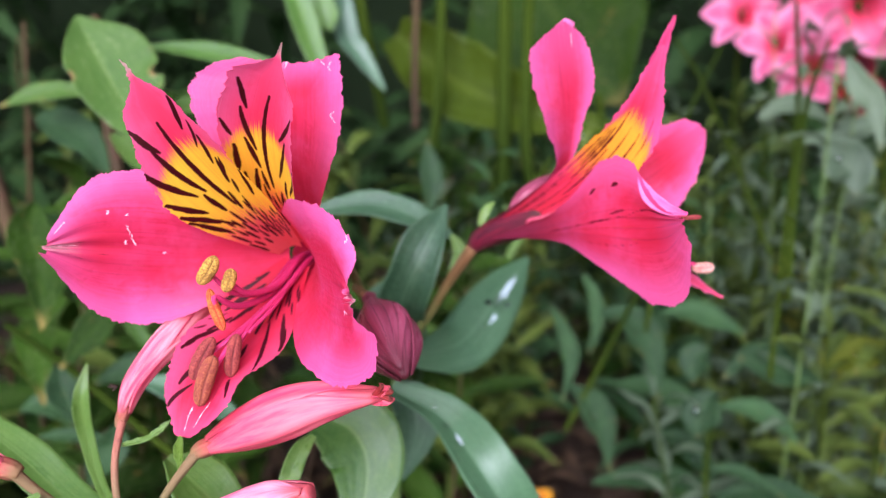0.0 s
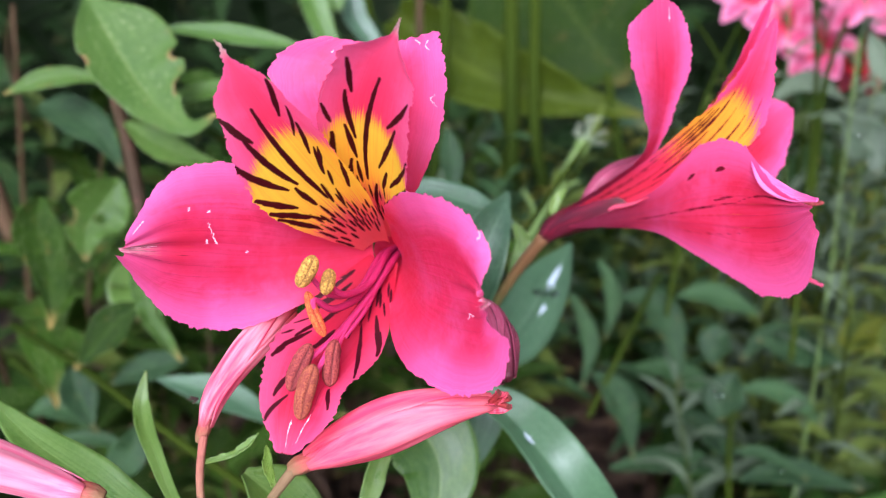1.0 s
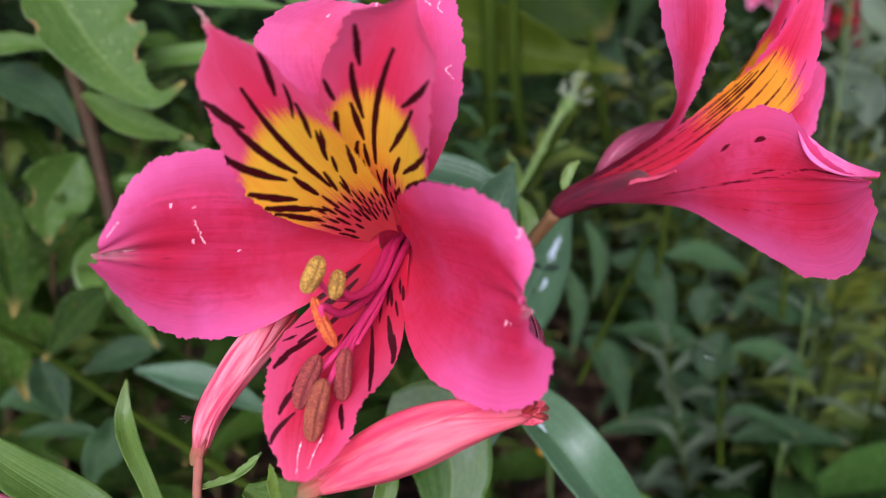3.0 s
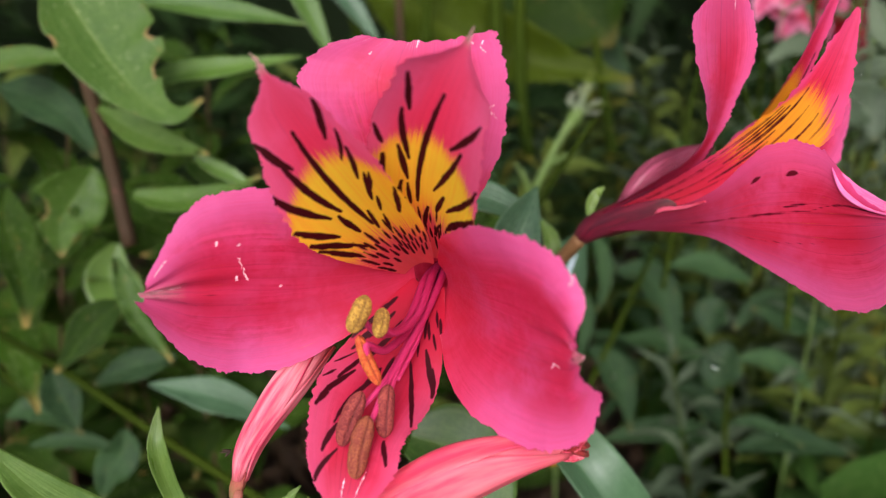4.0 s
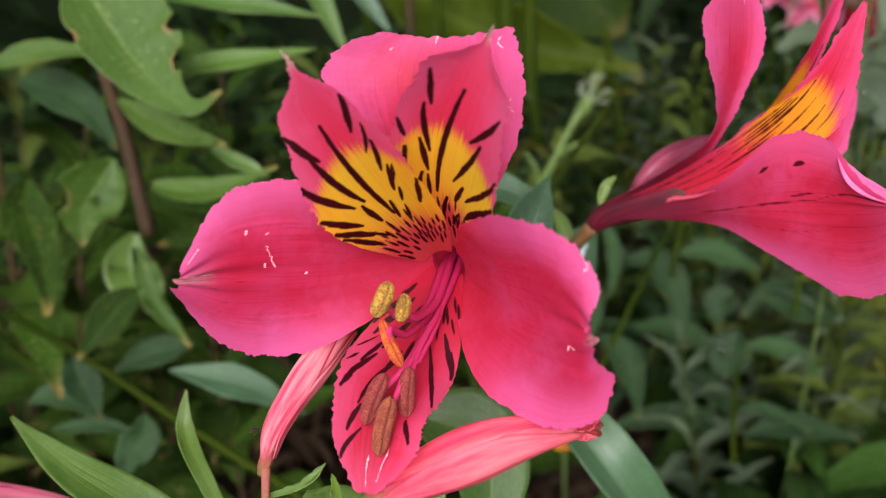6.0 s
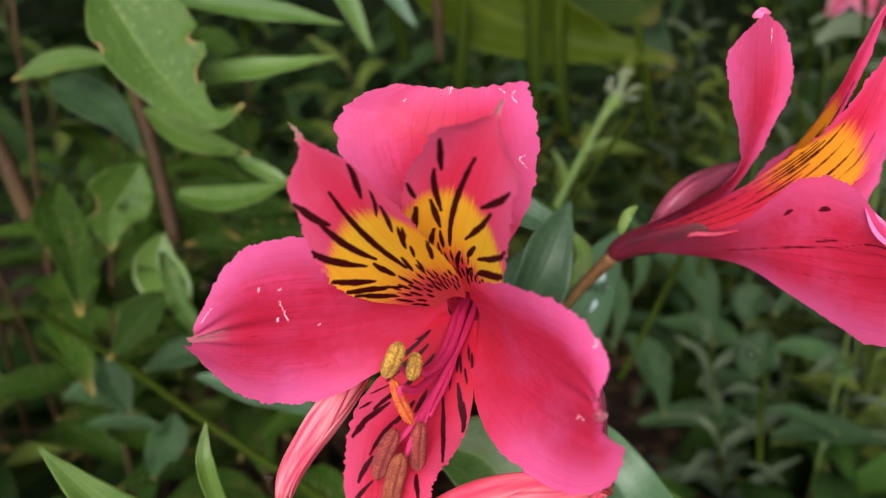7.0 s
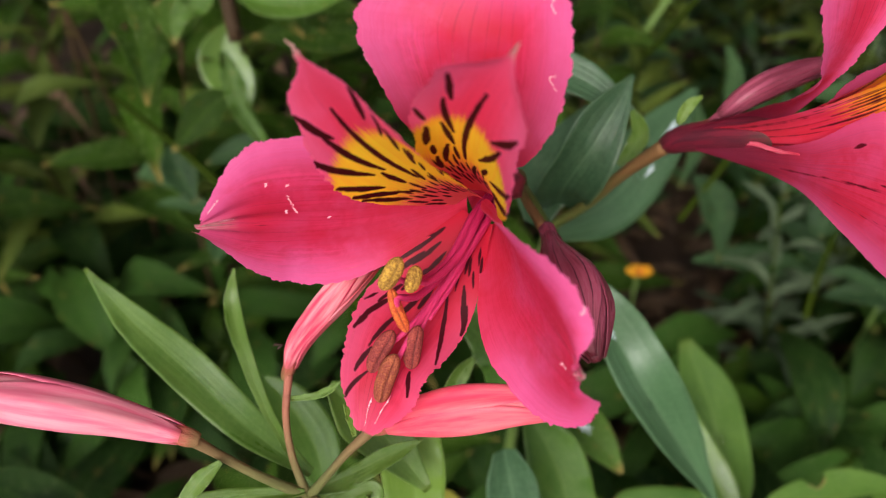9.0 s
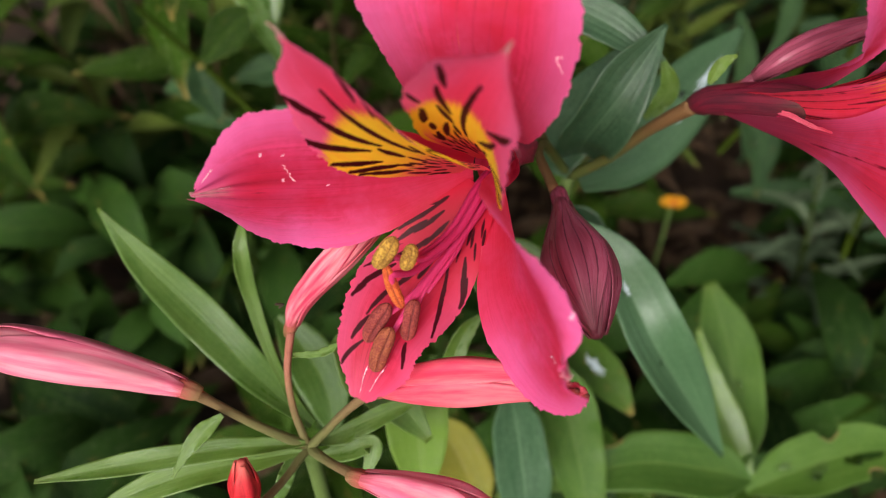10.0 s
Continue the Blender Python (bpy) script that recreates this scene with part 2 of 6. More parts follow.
LIGHT_LEAF = leaf_material("leaf_light_green", (0.125, 0.215, 0.024), (0.060, 0.130, 0.014), (0.16, 0.24, 0.055), 0.1, 0.32, 0.28, 0.55, 0.12)
MID_LEAF = leaf_material("leaf_mid_green", (0.075, 0.150, 0.015), (0.030, 0.082, 0.008), (0.12, 0.19, 0.04), 0.1, 0.36, 0.24, 0.4, 0.25)
OLIVE_LEAF = leaf_material("leaf_olive_green", (0.082, 0.112, 0.014), (0.020, 0.036, 0.005), (0.11, 0.14, 0.035), 0.5, 0.55, 0.25, 0.12)
YELLOW_LEAF = leaf_material("leaf_yellowing", (0.19, 0.18, 0.018), (0.085, 0.105, 0.012), (0.24, 0.20, 0.05), 0.6, 0.5, 0.3, 0.15)
OLD_LEAF = leaf_material("leaf_old_green", (0.052, 0.112, 0.010), (0.015, 0.048, 0.005), (0.095, 0.15, 0.030), 0.8, 0.45, 0.25, 0.2)
WORN_LEAF = leaf_material("leaf_bitten_green", (0.088, 0.158, 0.020), (0.040, 0.092, 0.012), (0.13, 0.19, 0.045), 0.8, 0.42, 0.25, 0.2)
# Greens of the leaves behind, lowered to paint in shade between plants.
BACK_LEAF = leaf_material("leaf_worn_shaded", (0.022, 0.052, 0.003), (0.0035, 0.014, 0.0013), (0.050, 0.090, 0.010), 0.8, 0.62, 0.12, 0.06)
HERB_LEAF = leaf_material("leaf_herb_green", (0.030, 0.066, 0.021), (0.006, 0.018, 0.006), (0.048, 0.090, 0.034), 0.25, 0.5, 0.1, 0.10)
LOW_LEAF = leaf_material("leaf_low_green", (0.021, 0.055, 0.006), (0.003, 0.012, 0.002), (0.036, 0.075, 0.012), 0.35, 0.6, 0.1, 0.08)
SHADED_SHRUB_LEAF = leaf_material("leaf_shrub_shaded", (0.018, 0.038, 0.010), (0.006, 0.016, 0.004), (0.032, 0.06, 0.018), 0.2, 0.5, 0.15, 0.05)
GREY_LEAF = leaf_material("leaf_grey_green", (0.088, 0.118, 0.066), (0.026, 0.044, 0.021), (0.14, 0.175, 0.11), 0.15, 0.40, 0.2, 0.18)
BROAD_LEAF = leaf_material("leaf_broad_olive", (0.115, 0.130, 0.008), (0.052, 0.066, 0.004), (0.15, 0.16, 0.020), 0.2, 0.5, 0.3, 0.08)
# Dark greens that paint the shade on a broad leaf's underside.
SHADED_LEAF = leaf_material("leaf_shaded_underside", (0.014, 0.031, 0.0015), (0.003, 0.010, 0.001), (0.030, 0.050, 0.005), 0.2, 0.55, 0.22, 0.06)
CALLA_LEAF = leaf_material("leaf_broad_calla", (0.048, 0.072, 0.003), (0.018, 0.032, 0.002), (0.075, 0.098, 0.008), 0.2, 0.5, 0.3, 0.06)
DRY_LEAF = leaf_material("leaf_dry_brown", (0.105, 0.056, 0.032), (0.035, 0.018, 0.012), (0.13, 0.08, 0.05), 0.6, 0.7, 0.15, 0.2)
GREEN_STEM = stem_material("stem_green", (0.085, 0.135, 0.03), (0.11, 0.16, 0.045))
DARK_STEM = stem_material("stem_deep_green", (0.014, 0.024, 0.002), (0.026, 0.040, 0.003), 0.0, 0.7, spec=0.03)
GREY_STEM = stem_material("stem_dry_grey", (0.16, 0.20, 0.11), (0.26, 0.28, 0.20))
RED_STEM = stem_material("stem_reddish", (0.10, 0.12, 0.03), (0.17, 0.085, 0.035), 0.4)
PINK_STEM = stem_material("stem_pinkish", (0.14, 0.14, 0.05), (0.17, 0.105, 0.05), 0.3)
ROSE_STEM = stem_material("stem_rose", (0.18, 0.15, 0.06), (0.30, 0.10, 0.070), 0.3)
BROWN_STEM = stem_material("stem_brown", (0.036, 0.020, 0.009), (0.055, 0.032, 0.012), 0.3, 0.7)
MAROON = bud_material("bud_maroon", (0.37, 0.078, 0.135), (0.24, 0.034, 0.066), (0.13, 0.020, 0.032), 0.32, 0.2, 0.8)
SPENT = bud_material("bud_spent_pink", (0.70, 0.050, 0.12), (0.79, 0.18, 0.215), (0.52, 0.08, 0.10), 0.45, 0.3, 0.0, 3.0)
SPENT_DARK = bud_material("bud_spent_crimson", (0.60, 0.034, 0.10), (0.80, 0.30, 0.34), (0.34, 0.040, 0.045), 0.45, 0.25, 0.0, 3.0)
RED_DRY = stem_material("petal_remnant", (0.26, 0.020, 0.020), (0.14, 0.030, 0.022), 0.3, 0.45)
DRY_TUFT = stem_material("dry_tuft", (0.03, 0.018, 0.014), (0.05, 0.028, 0.02), 0.0, 0.8)
PALE_BUD = bud_material("bud_pale_pink", (0.78, 0.15, 0.26), (0.84, 0.32, 0.39), (0.50, 0.08, 0.09), 0.48, 0.25, 0.0, 3.0)
# Pale pinks that paint a highlight onto the side flower.
PALE_GLEAM = bud_material("petal_pale_gleam", (0.80, 0.090, 0.17), (0.84, 0.18, 0.27), (0.74, 0.06, 0.12), 0.22, 0.3)
LILAC_FOLD = bud_material("petal_lilac_fold", (0.86, 0.17, 0.42), (0.88, 0.28, 0.55), (0.86, 0.12, 0.34), 0.35, 0.4)
RED_BUD = bud_material("bud_red", (0.55, 0.02, 0.03), (0.34, 0.012, 0.02), (0.62, 0.12, 0.10), 0.4)
NECK_INNER = bud_material("throat_crimson", (0.66, 0.022, 0.07), (0.55, 0.012, 0.045), (0.70, 0.03, 0.09), 0.5, 0.4)
NECK_OUT = bud_material("flower_neck_streaked", (0.15, 0.010, 0.026), (0.065, 0.008, 0.018), (0.060, 0.022, 0.016), 0.42, 0.1, 0.7)
NECK = bud_material("flower_neck", (0.24, 0.020, 0.040), (0.09, 0.014, 0.022), (0.26, 0.02, 0.045), 0.4, 0.1)
OVARY = stem_material("ovary_pink", (0.20, 0.11, 0.05), (0.40, 0.05, 0.06), 0.3, 0.5)
FILAMENT = stem_material("filament_pink", (0.30, 0.008, 0.050), (0.52, 0.030, 0.12), 0.0, 0.33)
ORANGE = stem_material("petal_orange", (0.50, 0.20, 0.008), (0.55, 0.24, 0.01), 0.0, 0.7)


def soil_material():
    mat, tree = material("soil")
    n = Nodes(tree)
    place = n.add("TexCoord").outputs["Object"]
    big, small = n.noise(place, 14.0, 5.0, 0.6), n.noise(place, 110.0, 5.0, 0.7)
    color = n.mix(n.span(big, 0.35, 0.65), (0.016, 0.011, 0.008), (0.045, 0.026, 0.017))
    color = n.mix(n.span(small, 0.5, 0.75, 0.0, 0.6), color, (0.085, 0.048, 0.030))
    n.solid(color, 0.9, n.bump(small, 0.9, 0.006), 0.2)
    return mat


SOIL = soil_material()
# Near-black greens that put shade into the added backdrop sheet.
BACKDROP_SHADE = leaf_material("backdrop_shade", (0.010, 0.018, 0.006), (0.003, 0.006, 0.002), (0.012, 0.018, 0.008), 0.0, 0.8, 0.0, 0.05)


# ---- building ----
def at(p):
    return Vector((p[0] * CM, p[1] * CM, EYE + p[2] * CM))


def spline(points, t):
    """A smooth line through evenly keyed points, for an array of t from 0 to 1."""
    p = np.array(points, float)
    if p.ndim == 1:
        p = p[:, None]
    if len(p) == 2:
        p = np.array([p[0], (p[0] + p[1]) / 2, p[1]])
    p = np.vstack([2 * p[0] - p[1], p, 2 * p[-1] - p[-2]])
    s = np.clip(np.asarray(t, float), 0, 1) * (len(p) - 3)
    k = np.minimum(s.astype(int), len(p) - 4)
    f = (s - k)[..., None]
    a, b, c, d = p[k], p[k + 1], p[k + 2], p[k + 3]
    return 0.5 * (2 * b + (c - a) * f + (2 * a - 5 * b + 4 * c - d) * f**2 + (3 * b - a - 3 * c + d) * f**3)


def unit(v):
    return v / np.maximum(np.linalg.norm(v, axis=-1, keepdims=True), 1e-9)


def wave(x, seed):
    """Smooth noise of one number, about -1 to 1."""
    r = np.random.RandomState(seed)
    return sum(np.sin(x * f + r.rand() * 6.28) * a for f, a in ((3.1, 0.5), (7.3, 0.3), (15.7, 0.2)))


def mesh_of(name, verts, faces, smooth=True, **fields):
    me = bpy.data.meshes.new(name)
    me.from_pydata(verts.tolist(), [], faces)
    for key, values in fields.items():
        layer = me.attributes.new(key, "FLOAT", "POINT")
        layer.data.foreach_set("value", np.asarray(values, np.float32).ravel())
    if smooth:
        me.polygons.foreach_set("use_smooth", [True] * len(me.polygons))
    me.update()
    return me


def grid_faces(nv, nu, base=0, flip=False):
    out = []
    for j in range(nv):
        for i in range(nu):
            a = base + j * (nu + 1) + i
            q = (a, a + 1, a + nu + 2, a + nu + 1)
            out.append(q[::-1] if flip else q)
    return out


def blade_points(mid, half, normals, cup, fold, nu, nv, ruffle=0.0, seed=1, serrate=0.0, roll=None):
    """A leaf or petal surface round a midrib: half widths (left, right) and face normals at even steps along it."""
    v = np.linspace(0, 1, nv + 1)
    v = np.clip(v**0.92, 0, 1)
    u = np.linspace(-1, 1, nu + 1)
    m = spline(mid, v)
    tangent = unit(np.gradient(m, axis=0))
    normal = spline(normals, v) if len(normals) > 1 else np.repeat(np.array(normals, float), nv + 1, 0)
    normal = unit(normal - (normal * tangent).sum(-1, keepdims=True) * tangent)
    side = np.cross(tangent, normal)
    hw = np.maximum(spline(half, v), 0.002)
    if serrate:
        hw = hw * (1 + serrate * np.stack([wave(v * 22, seed), wave(v * 22 + 9, seed + 5)], -1))
    cups, folds = spline(cup, v)[:, 0], spline(fold, v)[:, 0]
    w = np.where(u[None] < 0, hw[:, :1], hw[:, 1:])
    reach = w * u[None]
    lift = cups[:, None] * w * u[None] ** 2 + folds[:, None] * w * np.abs(u[None])
    if ruffle:
        lift = lift + ruffle * np.abs(u[None]) ** 2.5 * (np.where(u[None] < 0, wave(v * 3.0, seed)[:, None], wave(v * 3.0 + 4, seed + 3)[:, None]))
    p = m[:, None] + side[:, None] * reach[..., None] + normal[:, None] * lift[..., None]
    vv, uu = np.repeat(v[:, None], nu + 1, 1), np.repeat(u[None], nv + 1, 0)
    return p, uu, vv, w


def sheet(name, p, **fields):
    """A petal's thin sheet over a grid of points (cm), through which light can shine."""
    nv, nu = p.shape[0] - 1, p.shape[1] - 1
    return mesh_of(name, p.reshape(-1, 3) * CM, grid_faces(nv, nu), **fields)


def shell(name, p, thick, gone=None, **fields):
    """A thin closed shell over a grid of points (cm)."""
    nv, nu = p.shape[0] - 1, p.shape[1] - 1
    n = unit(np.cross(np.gradient(p, axis=1), np.gradient(p, axis=0)))
    back = p - n * thick
    verts = np.concatenate([p.reshape(-1, 3), back.reshape(-1, 3)])
    k = (nv + 1) * (nu + 1)
    front, rear = grid_faces(nv, nu), grid_faces(nv, nu, k, True)
    if gone is not None:
        keep = ~np.ravel(gone)
        front, rear = [f for f, ok in zip(front, keep) if ok], [f for f, ok in zip(rear, keep) if ok]
    faces = front + rear
    rim = [j * (nu + 1) + nu for j in range(nv + 1)]
    faces += [(a, a + k, b + k, b) for a, b in zip(rim, rim[1:])]
    rim = [j * (nu + 1) for j in range(nv + 1)]
    faces += [(b, b + k, a + k, a) for a, b in zip(rim, rim[1:])]
    rim = [nv * (nu + 1) + i for i in range(nu + 1)]
    faces += [(b, b + k, a + k, a) for a, b in zip(rim, rim[1:])]
    both = {key: np.tile(np.ravel(val), 2) for key, val in fields.items()}
    return mesh_of(name, verts * CM, faces, **both)


def thing(name, base, label, category, group="", kind=""):
    ob = new(name)
    ob.empty_display_size = 0.01
    ob.location = at(base)
    return tagged(ob, label, category, group, kind)


def part(name, me, mat, parent, label=""):
    """Links a mesh under a thing. Its points are in cm from the first eye, so the parent's place is taken off."""
    ob = new(name, me)
    if not me.materials:
        me.materials.append(mat)
    ob.parent = parent
    if label:
        tagged(ob, label)
    top = parent
    while top.parent:
        top = top.parent
    if parent.parent is None:
        ob.location = Vector((0, 0, EYE)) - top.location
    return ob


def tube_mesh(name, line, radii, ring=10, steps=24, ridges=0.0, count=3, squash=None):
    """A closed round body along a line of points, with radii at even steps."""
    v = np.linspace(0, 1, steps + 1)
    m = spline(line, v)
    tangent = unit(np.gradient(m, axis=0))
    ref = np.array([0.31, -0.9, 0.3])
    side = unit(np.cross(tangent, ref))
    other = np.cross(tangent, side)
    r = np.maximum(spline(radii, v)[:, 0], 0.004)
    a = np.linspace(0, 2 * np.pi, ring + 1)[:-1]
    shape = 1 + ridges * np.cos(a * count) * np.sin(np.pi * v[:, None]) ** 0.5
    p = m[:, None] + (side[:, None] * np.cos(a)[None, :, None] + other[:, None] * np.sin(a)[None, :, None] * (squash or 1)) * (r[:, None] * shape)[..., None]
    verts = np.concatenate([p.reshape(-1, 3), m[:1], m[-1:]])
    faces = []
    for j in range(steps):
        for i in range(ring):
            k = (i + 1) % ring
            faces.append((j * ring + i, j * ring + k, (j + 1) * ring + k, (j + 1) * ring + i))
    end = len(verts)
    faces += [(end - 2, (i + 1) % ring, i) for i in range(ring)]
    faces += [(end - 1, steps * ring + i, steps * ring + (i + 1) % ring) for i in range(ring)]
    along = np.concatenate([np.repeat(v, ring), [0, 1]])
    across = np.concatenate([np.tile(np.abs(np.linspace(-1, 1, ring + 1)[:-1]), steps + 1), [0, 0]])
    return mesh_of(name, verts * CM, faces, along=along, across=across)


def tube(name, line, radii, mat, parent, label="", **kw):
    return part(name, tube_mesh(name, line, radii, **kw), mat, parent, label)


def leaf(name, mid, half, normals, mat, parent, label="", cup=(0.15, 0.1, 0.1), fold=(0.25, 0.15, 0.1), ruffle=0.06, seed=1, nu=14, nv=40, bites=(), holes=()):
    """A leaf of its own shape. bites: (along, side, depth, length) of pieces missing from its edge."""
    half = [(h, h) if isinstance(h, (int, float)) else h for h in half]
    p, uu, vv, w = blade_points(mid, half, normals, cup, fold, nu, nv, ruffle, seed)
    eaten = np.zeros_like(uu)
    for v0, sgn, depth, length in bites:
        near_bite = np.clip(1.15 - np.abs(vv - v0) / length, 0, 1) * 3
        eaten = np.maximum(eaten, np.clip(near_bite, 0, 1) * np.clip((uu * sgn - 0.72) / 0.25, 0, 1))
        gone = np.clip(1 - ((vv[:, 0] - v0) / length) ** 2, 0, 1) ** 0.5 * depth
        gone = gone * (1 + 0.15 * wave(vv[:, 0] * 30, seed))
        m = p[:, nu // 2]
        for i in range(nu + 1):
            if uu[0, i] * sgn > 0:
                p[:, i] = m + (p[:, i] - m) * (1 - gone)[:, None]
    gone = None
    if holes:
        # eaten holes: (across, along, half width, half length)
        uc, vc = (uu[:-1, :-1] + uu[1:, 1:]) / 2, (vv[:-1, :-1] + vv[1:, 1:]) / 2
        gone = np.zeros(uc.shape, bool)
        for u0, v0, du, dv in holes:
            turn = np.arctan2((vc - v0) / dv, (uc - u0) / du)
            gone |= np.hypot((uc - u0) / du, (vc - v0) / dv) < 1 + 0.25 * wave(turn, seed)
            eaten = np.maximum(eaten, np.clip(1.9 - 1.3 * np.hypot((uu - u0) / (du + 0.02), (vv - v0) / (dv + 0.008)), 0, 0.5))
    return part(name, shell(name, p, 0.03, gone, across=uu, along=vv, bite=eaten), mat, parent, label)


# Streaks of the inner petals: fans of dashes, long in the outer part and fine towards the throat.
def fan(seed, outer, inner, spread=0.85, slim=1.0):
    r = np.random.RandomState(seed)
    marks = []
    for k in range(outer):
        u = (2 * (k + 0.5) / outer - 1) * spread + r.uniform(-0.04, 0.04)
        v0 = 0.40 + 0.10 * abs(u) + r.uniform(-0.03, 0.06)
        marks.append((u * 0.97, v0, u * 1.02, v0 + r.uniform(0.13, 0.27), slim * r.uniform(0.045, 0.062)))
        if r.rand() < 0.6:
            marks.append((u * 0.95, v0 - 0.16, u * 0.97, v0 - r.uniform(0.02, 0.05), slim * r.uniform(0.03, 0.045)))
    for k in range(inner):
        u = r.uniform(-0.92, 0.92)
        v0 = r.uniform(0.10, 0.36)
        marks.append((u, v0, u * r.uniform(0.97, 1.02), v0 + r.uniform(0.03, 0.09), slim * r.uniform(0.016, 0.03)))
    return marks


def streak_field(marks, uu, vv, w, length):
    best = np.full(uu.shape, 1.0)
    for u0, v0, u1, v1, rad in marks:
        t = np.clip((vv - v0) / (v1 - v0), 0, 1)
        du = (uu - (u0 + (u1 - u0) * t)) * w
        dv = (vv - (v0 + (v1 - v0) * t)) * length
        best = np.minimum(best, np.hypot(du, dv) - rad * (0.25 + 0.85 * np.sin(np.pi * (0.08 + 0.80 * t ** 0.85))))
    return best


def petal(parent, mid, half, normals, mat, cup=(0.2, 0.2, 0.2), fold=(0, 0, 0), ruffle=0.05, seed=1, marks=(), gold=None, nu=64, nv=150, label="", serrate=0.01, crease=0.0, claw=False, beak=False, lobe=None, blunt=0.0):
    p, uu, vv, w = blade_points(mid, half, normals, cup, fold, nu, nv, ruffle, seed, serrate)
    if claw:
        # the blade ends bluntly and a narrow claw goes on from it
        keep = np.interp(vv[:, 0], [0, 0.78, 0.86, 0.90, 0.94, 1], [1, 1, 1.22, 0.8, 0.34, 0.2])
        rib = p[:, nu // 2 : nu // 2 + 1]
        p = rib + (p - rib) * keep[:, None, None]
    r = np.random.RandomState(seed)
    knots = np.arange(0, nv + 1, 2.3)
    teeth = np.stack([np.interp(np.arange(nv + 1), knots, r.uniform(-1, 1, len(knots))) for _ in range(2)], -1) * np.clip((vv[:, :1] - 0.3) / 0.3, 0, 1) * 0.040
    tip_teeth = np.interp(np.arange(nu + 1), np.arange(0, nu + 2, 1.7), r.uniform(-1, 1, len(np.arange(0, nu + 2, 1.7)))) * 0.036
    centre = p[:, nu // 2 : nu // 2 + 1]
    out = unit(p - centre)
    p = p + out * np.where(uu < 0, teeth[:, :1], teeth[:, 1:])[..., None] * (np.abs(uu) ** 16)[..., None]
    nick = r.uniform(-1, 1, (nv + 1, 2)) * 0.024 * np.clip((vv[:, :1] - 0.3) / 0.3, 0, 1)
    p = p + out * np.where(uu < 0, nick[:, :1], nick[:, 1:])[..., None] * (np.abs(uu) ** 40)[..., None]
    ahead = unit(p[-1] - p[-4])
    if blunt:
        # round off the corners of a wide tip
        p = p - ahead[None] * (blunt * uu**2 * np.clip((vv - 0.8) / 0.2, 0, 1) ** 2)[..., None]
    if lobe:
        # a small curled point beside the tip: (across, reach)
        p = p + ahead[None] * (lobe[1] * np.exp(-(((uu - lobe[0]) / 0.28) ** 2)) * np.clip((vv - 0.86) / 0.14, 0, 1) ** 2)[..., None]
    if beak:
        p = p + ahead[None, nu // 2 : nu // 2 + 1] * (0.10 * np.exp(-((uu / 0.16) ** 2)) * np.clip((vv - 0.93) / 0.07, 0, 1))[..., None]
    p[-1] += ahead * tip_teeth[:, None]
    if crease:
        face = unit(np.cross(np.gradient(p, axis=1), np.gradient(p, axis=0)))
        dip = np.exp(-((uu / 0.09) ** 2)) * np.clip((vv - 0.55) / 0.3, 0, 1) + 0.5 * np.exp(-(((np.abs(uu) - 0.25) / 0.1) ** 2)) * np.clip((vv - 0.6) / 0.3, 0, 1)
        p = p - face * (crease * dip)[..., None]
    length = np.linalg.norm(np.diff(spline(mid, np.linspace(0, 1, 30)), axis=0), axis=-1).sum()
    field = streak_field(marks, uu, vv, w, length) if len(marks) else np.ones_like(uu)
    tipped = np.exp(-((uu / (0.1 + 0.25 * np.clip(vv - 0.8, 0, 1))) ** 2)) * np.clip((vv - 0.84) / 0.13, 0, 1) * (1.0 if beak else 0.0)
    glow = np.zeros_like(uu)
    if gold:
        lo, hi, wide = gold
        top = hi - 0.10 * np.abs(uu) ** 2
        glow = np.clip((vv - lo) / 0.26, 0, 1) * np.clip((top - vv) / 0.10, 0, 1) * np.clip((wide - np.abs(uu)) / 0.2, 0, 1)
    return part("petal", sheet("petal", p, across=uu, along=vv, streak=field, gold=glow, claw=np.full_like(uu, 1.0 if claw else 0.0), beak=tipped), mat, parent, label)


def anther_mesh(line, r, seed):
    """Two long pollen sacs side by side, with a seam between them and a grainy skin."""
    rr = np.random.RandomState(seed)
    steps, ring = 30, 36
    v = np.linspace(0, 1, steps + 1)
    m = spline(line, v)
    tangent = unit(np.gradient(m, axis=0))
    side = unit(np.cross(tangent, np.array([0.31, -0.9, 0.3])))
    other = np.cross(tangent, side)
    a = np.linspace(0, 2 * np.pi, ring + 1)[:-1]
    ends = np.clip(1 - np.abs(2 * v - 1) ** 3.2, 0.03, 1) ** 0.5
    seam = np.exp(-((np.abs(np.cos(a)) / 0.2) ** 2))
    shape = 1 - 0.26 * seam[None] * np.sin(np.pi * v[:, None]) ** 0.4 + rr.uniform(-0.045, 0.045, (steps + 1, ring)) + 0.05 * wave(v * 2, seed)[:, None]
    rad = r * ends[:, None] * shape
    p = m[:, None] + (side[:, None] * np.cos(a)[None, :, None] + other[:, None] * 0.8 * np.sin(a)[None, :, None]) * rad[..., None]
    verts = np.concatenate([p.reshape(-1, 3), m[:1], m[-1:]])
    faces = [(j * ring + i, j * ring + (i + 1) % ring, (j + 1) * ring + (i + 1) % ring, (j + 1) * ring + i) for j in range(steps) for i in range(ring)]
    end = len(verts)
    faces += [(end - 2, (i + 1) % ring, i) for i in range(ring)] + [(end - 1, steps * ring + i, steps * ring + (i + 1) % ring) for i in range(ring)]
    groove = np.concatenate([np.tile(np.exp(-((np.abs(np.cos(a)) / 0.13) ** 2)), steps + 1), [0, 0]])
    return mesh_of("anther", verts * CM, faces, across=groove, along=np.concatenate([np.repeat(v, ring), [0, 1]]))


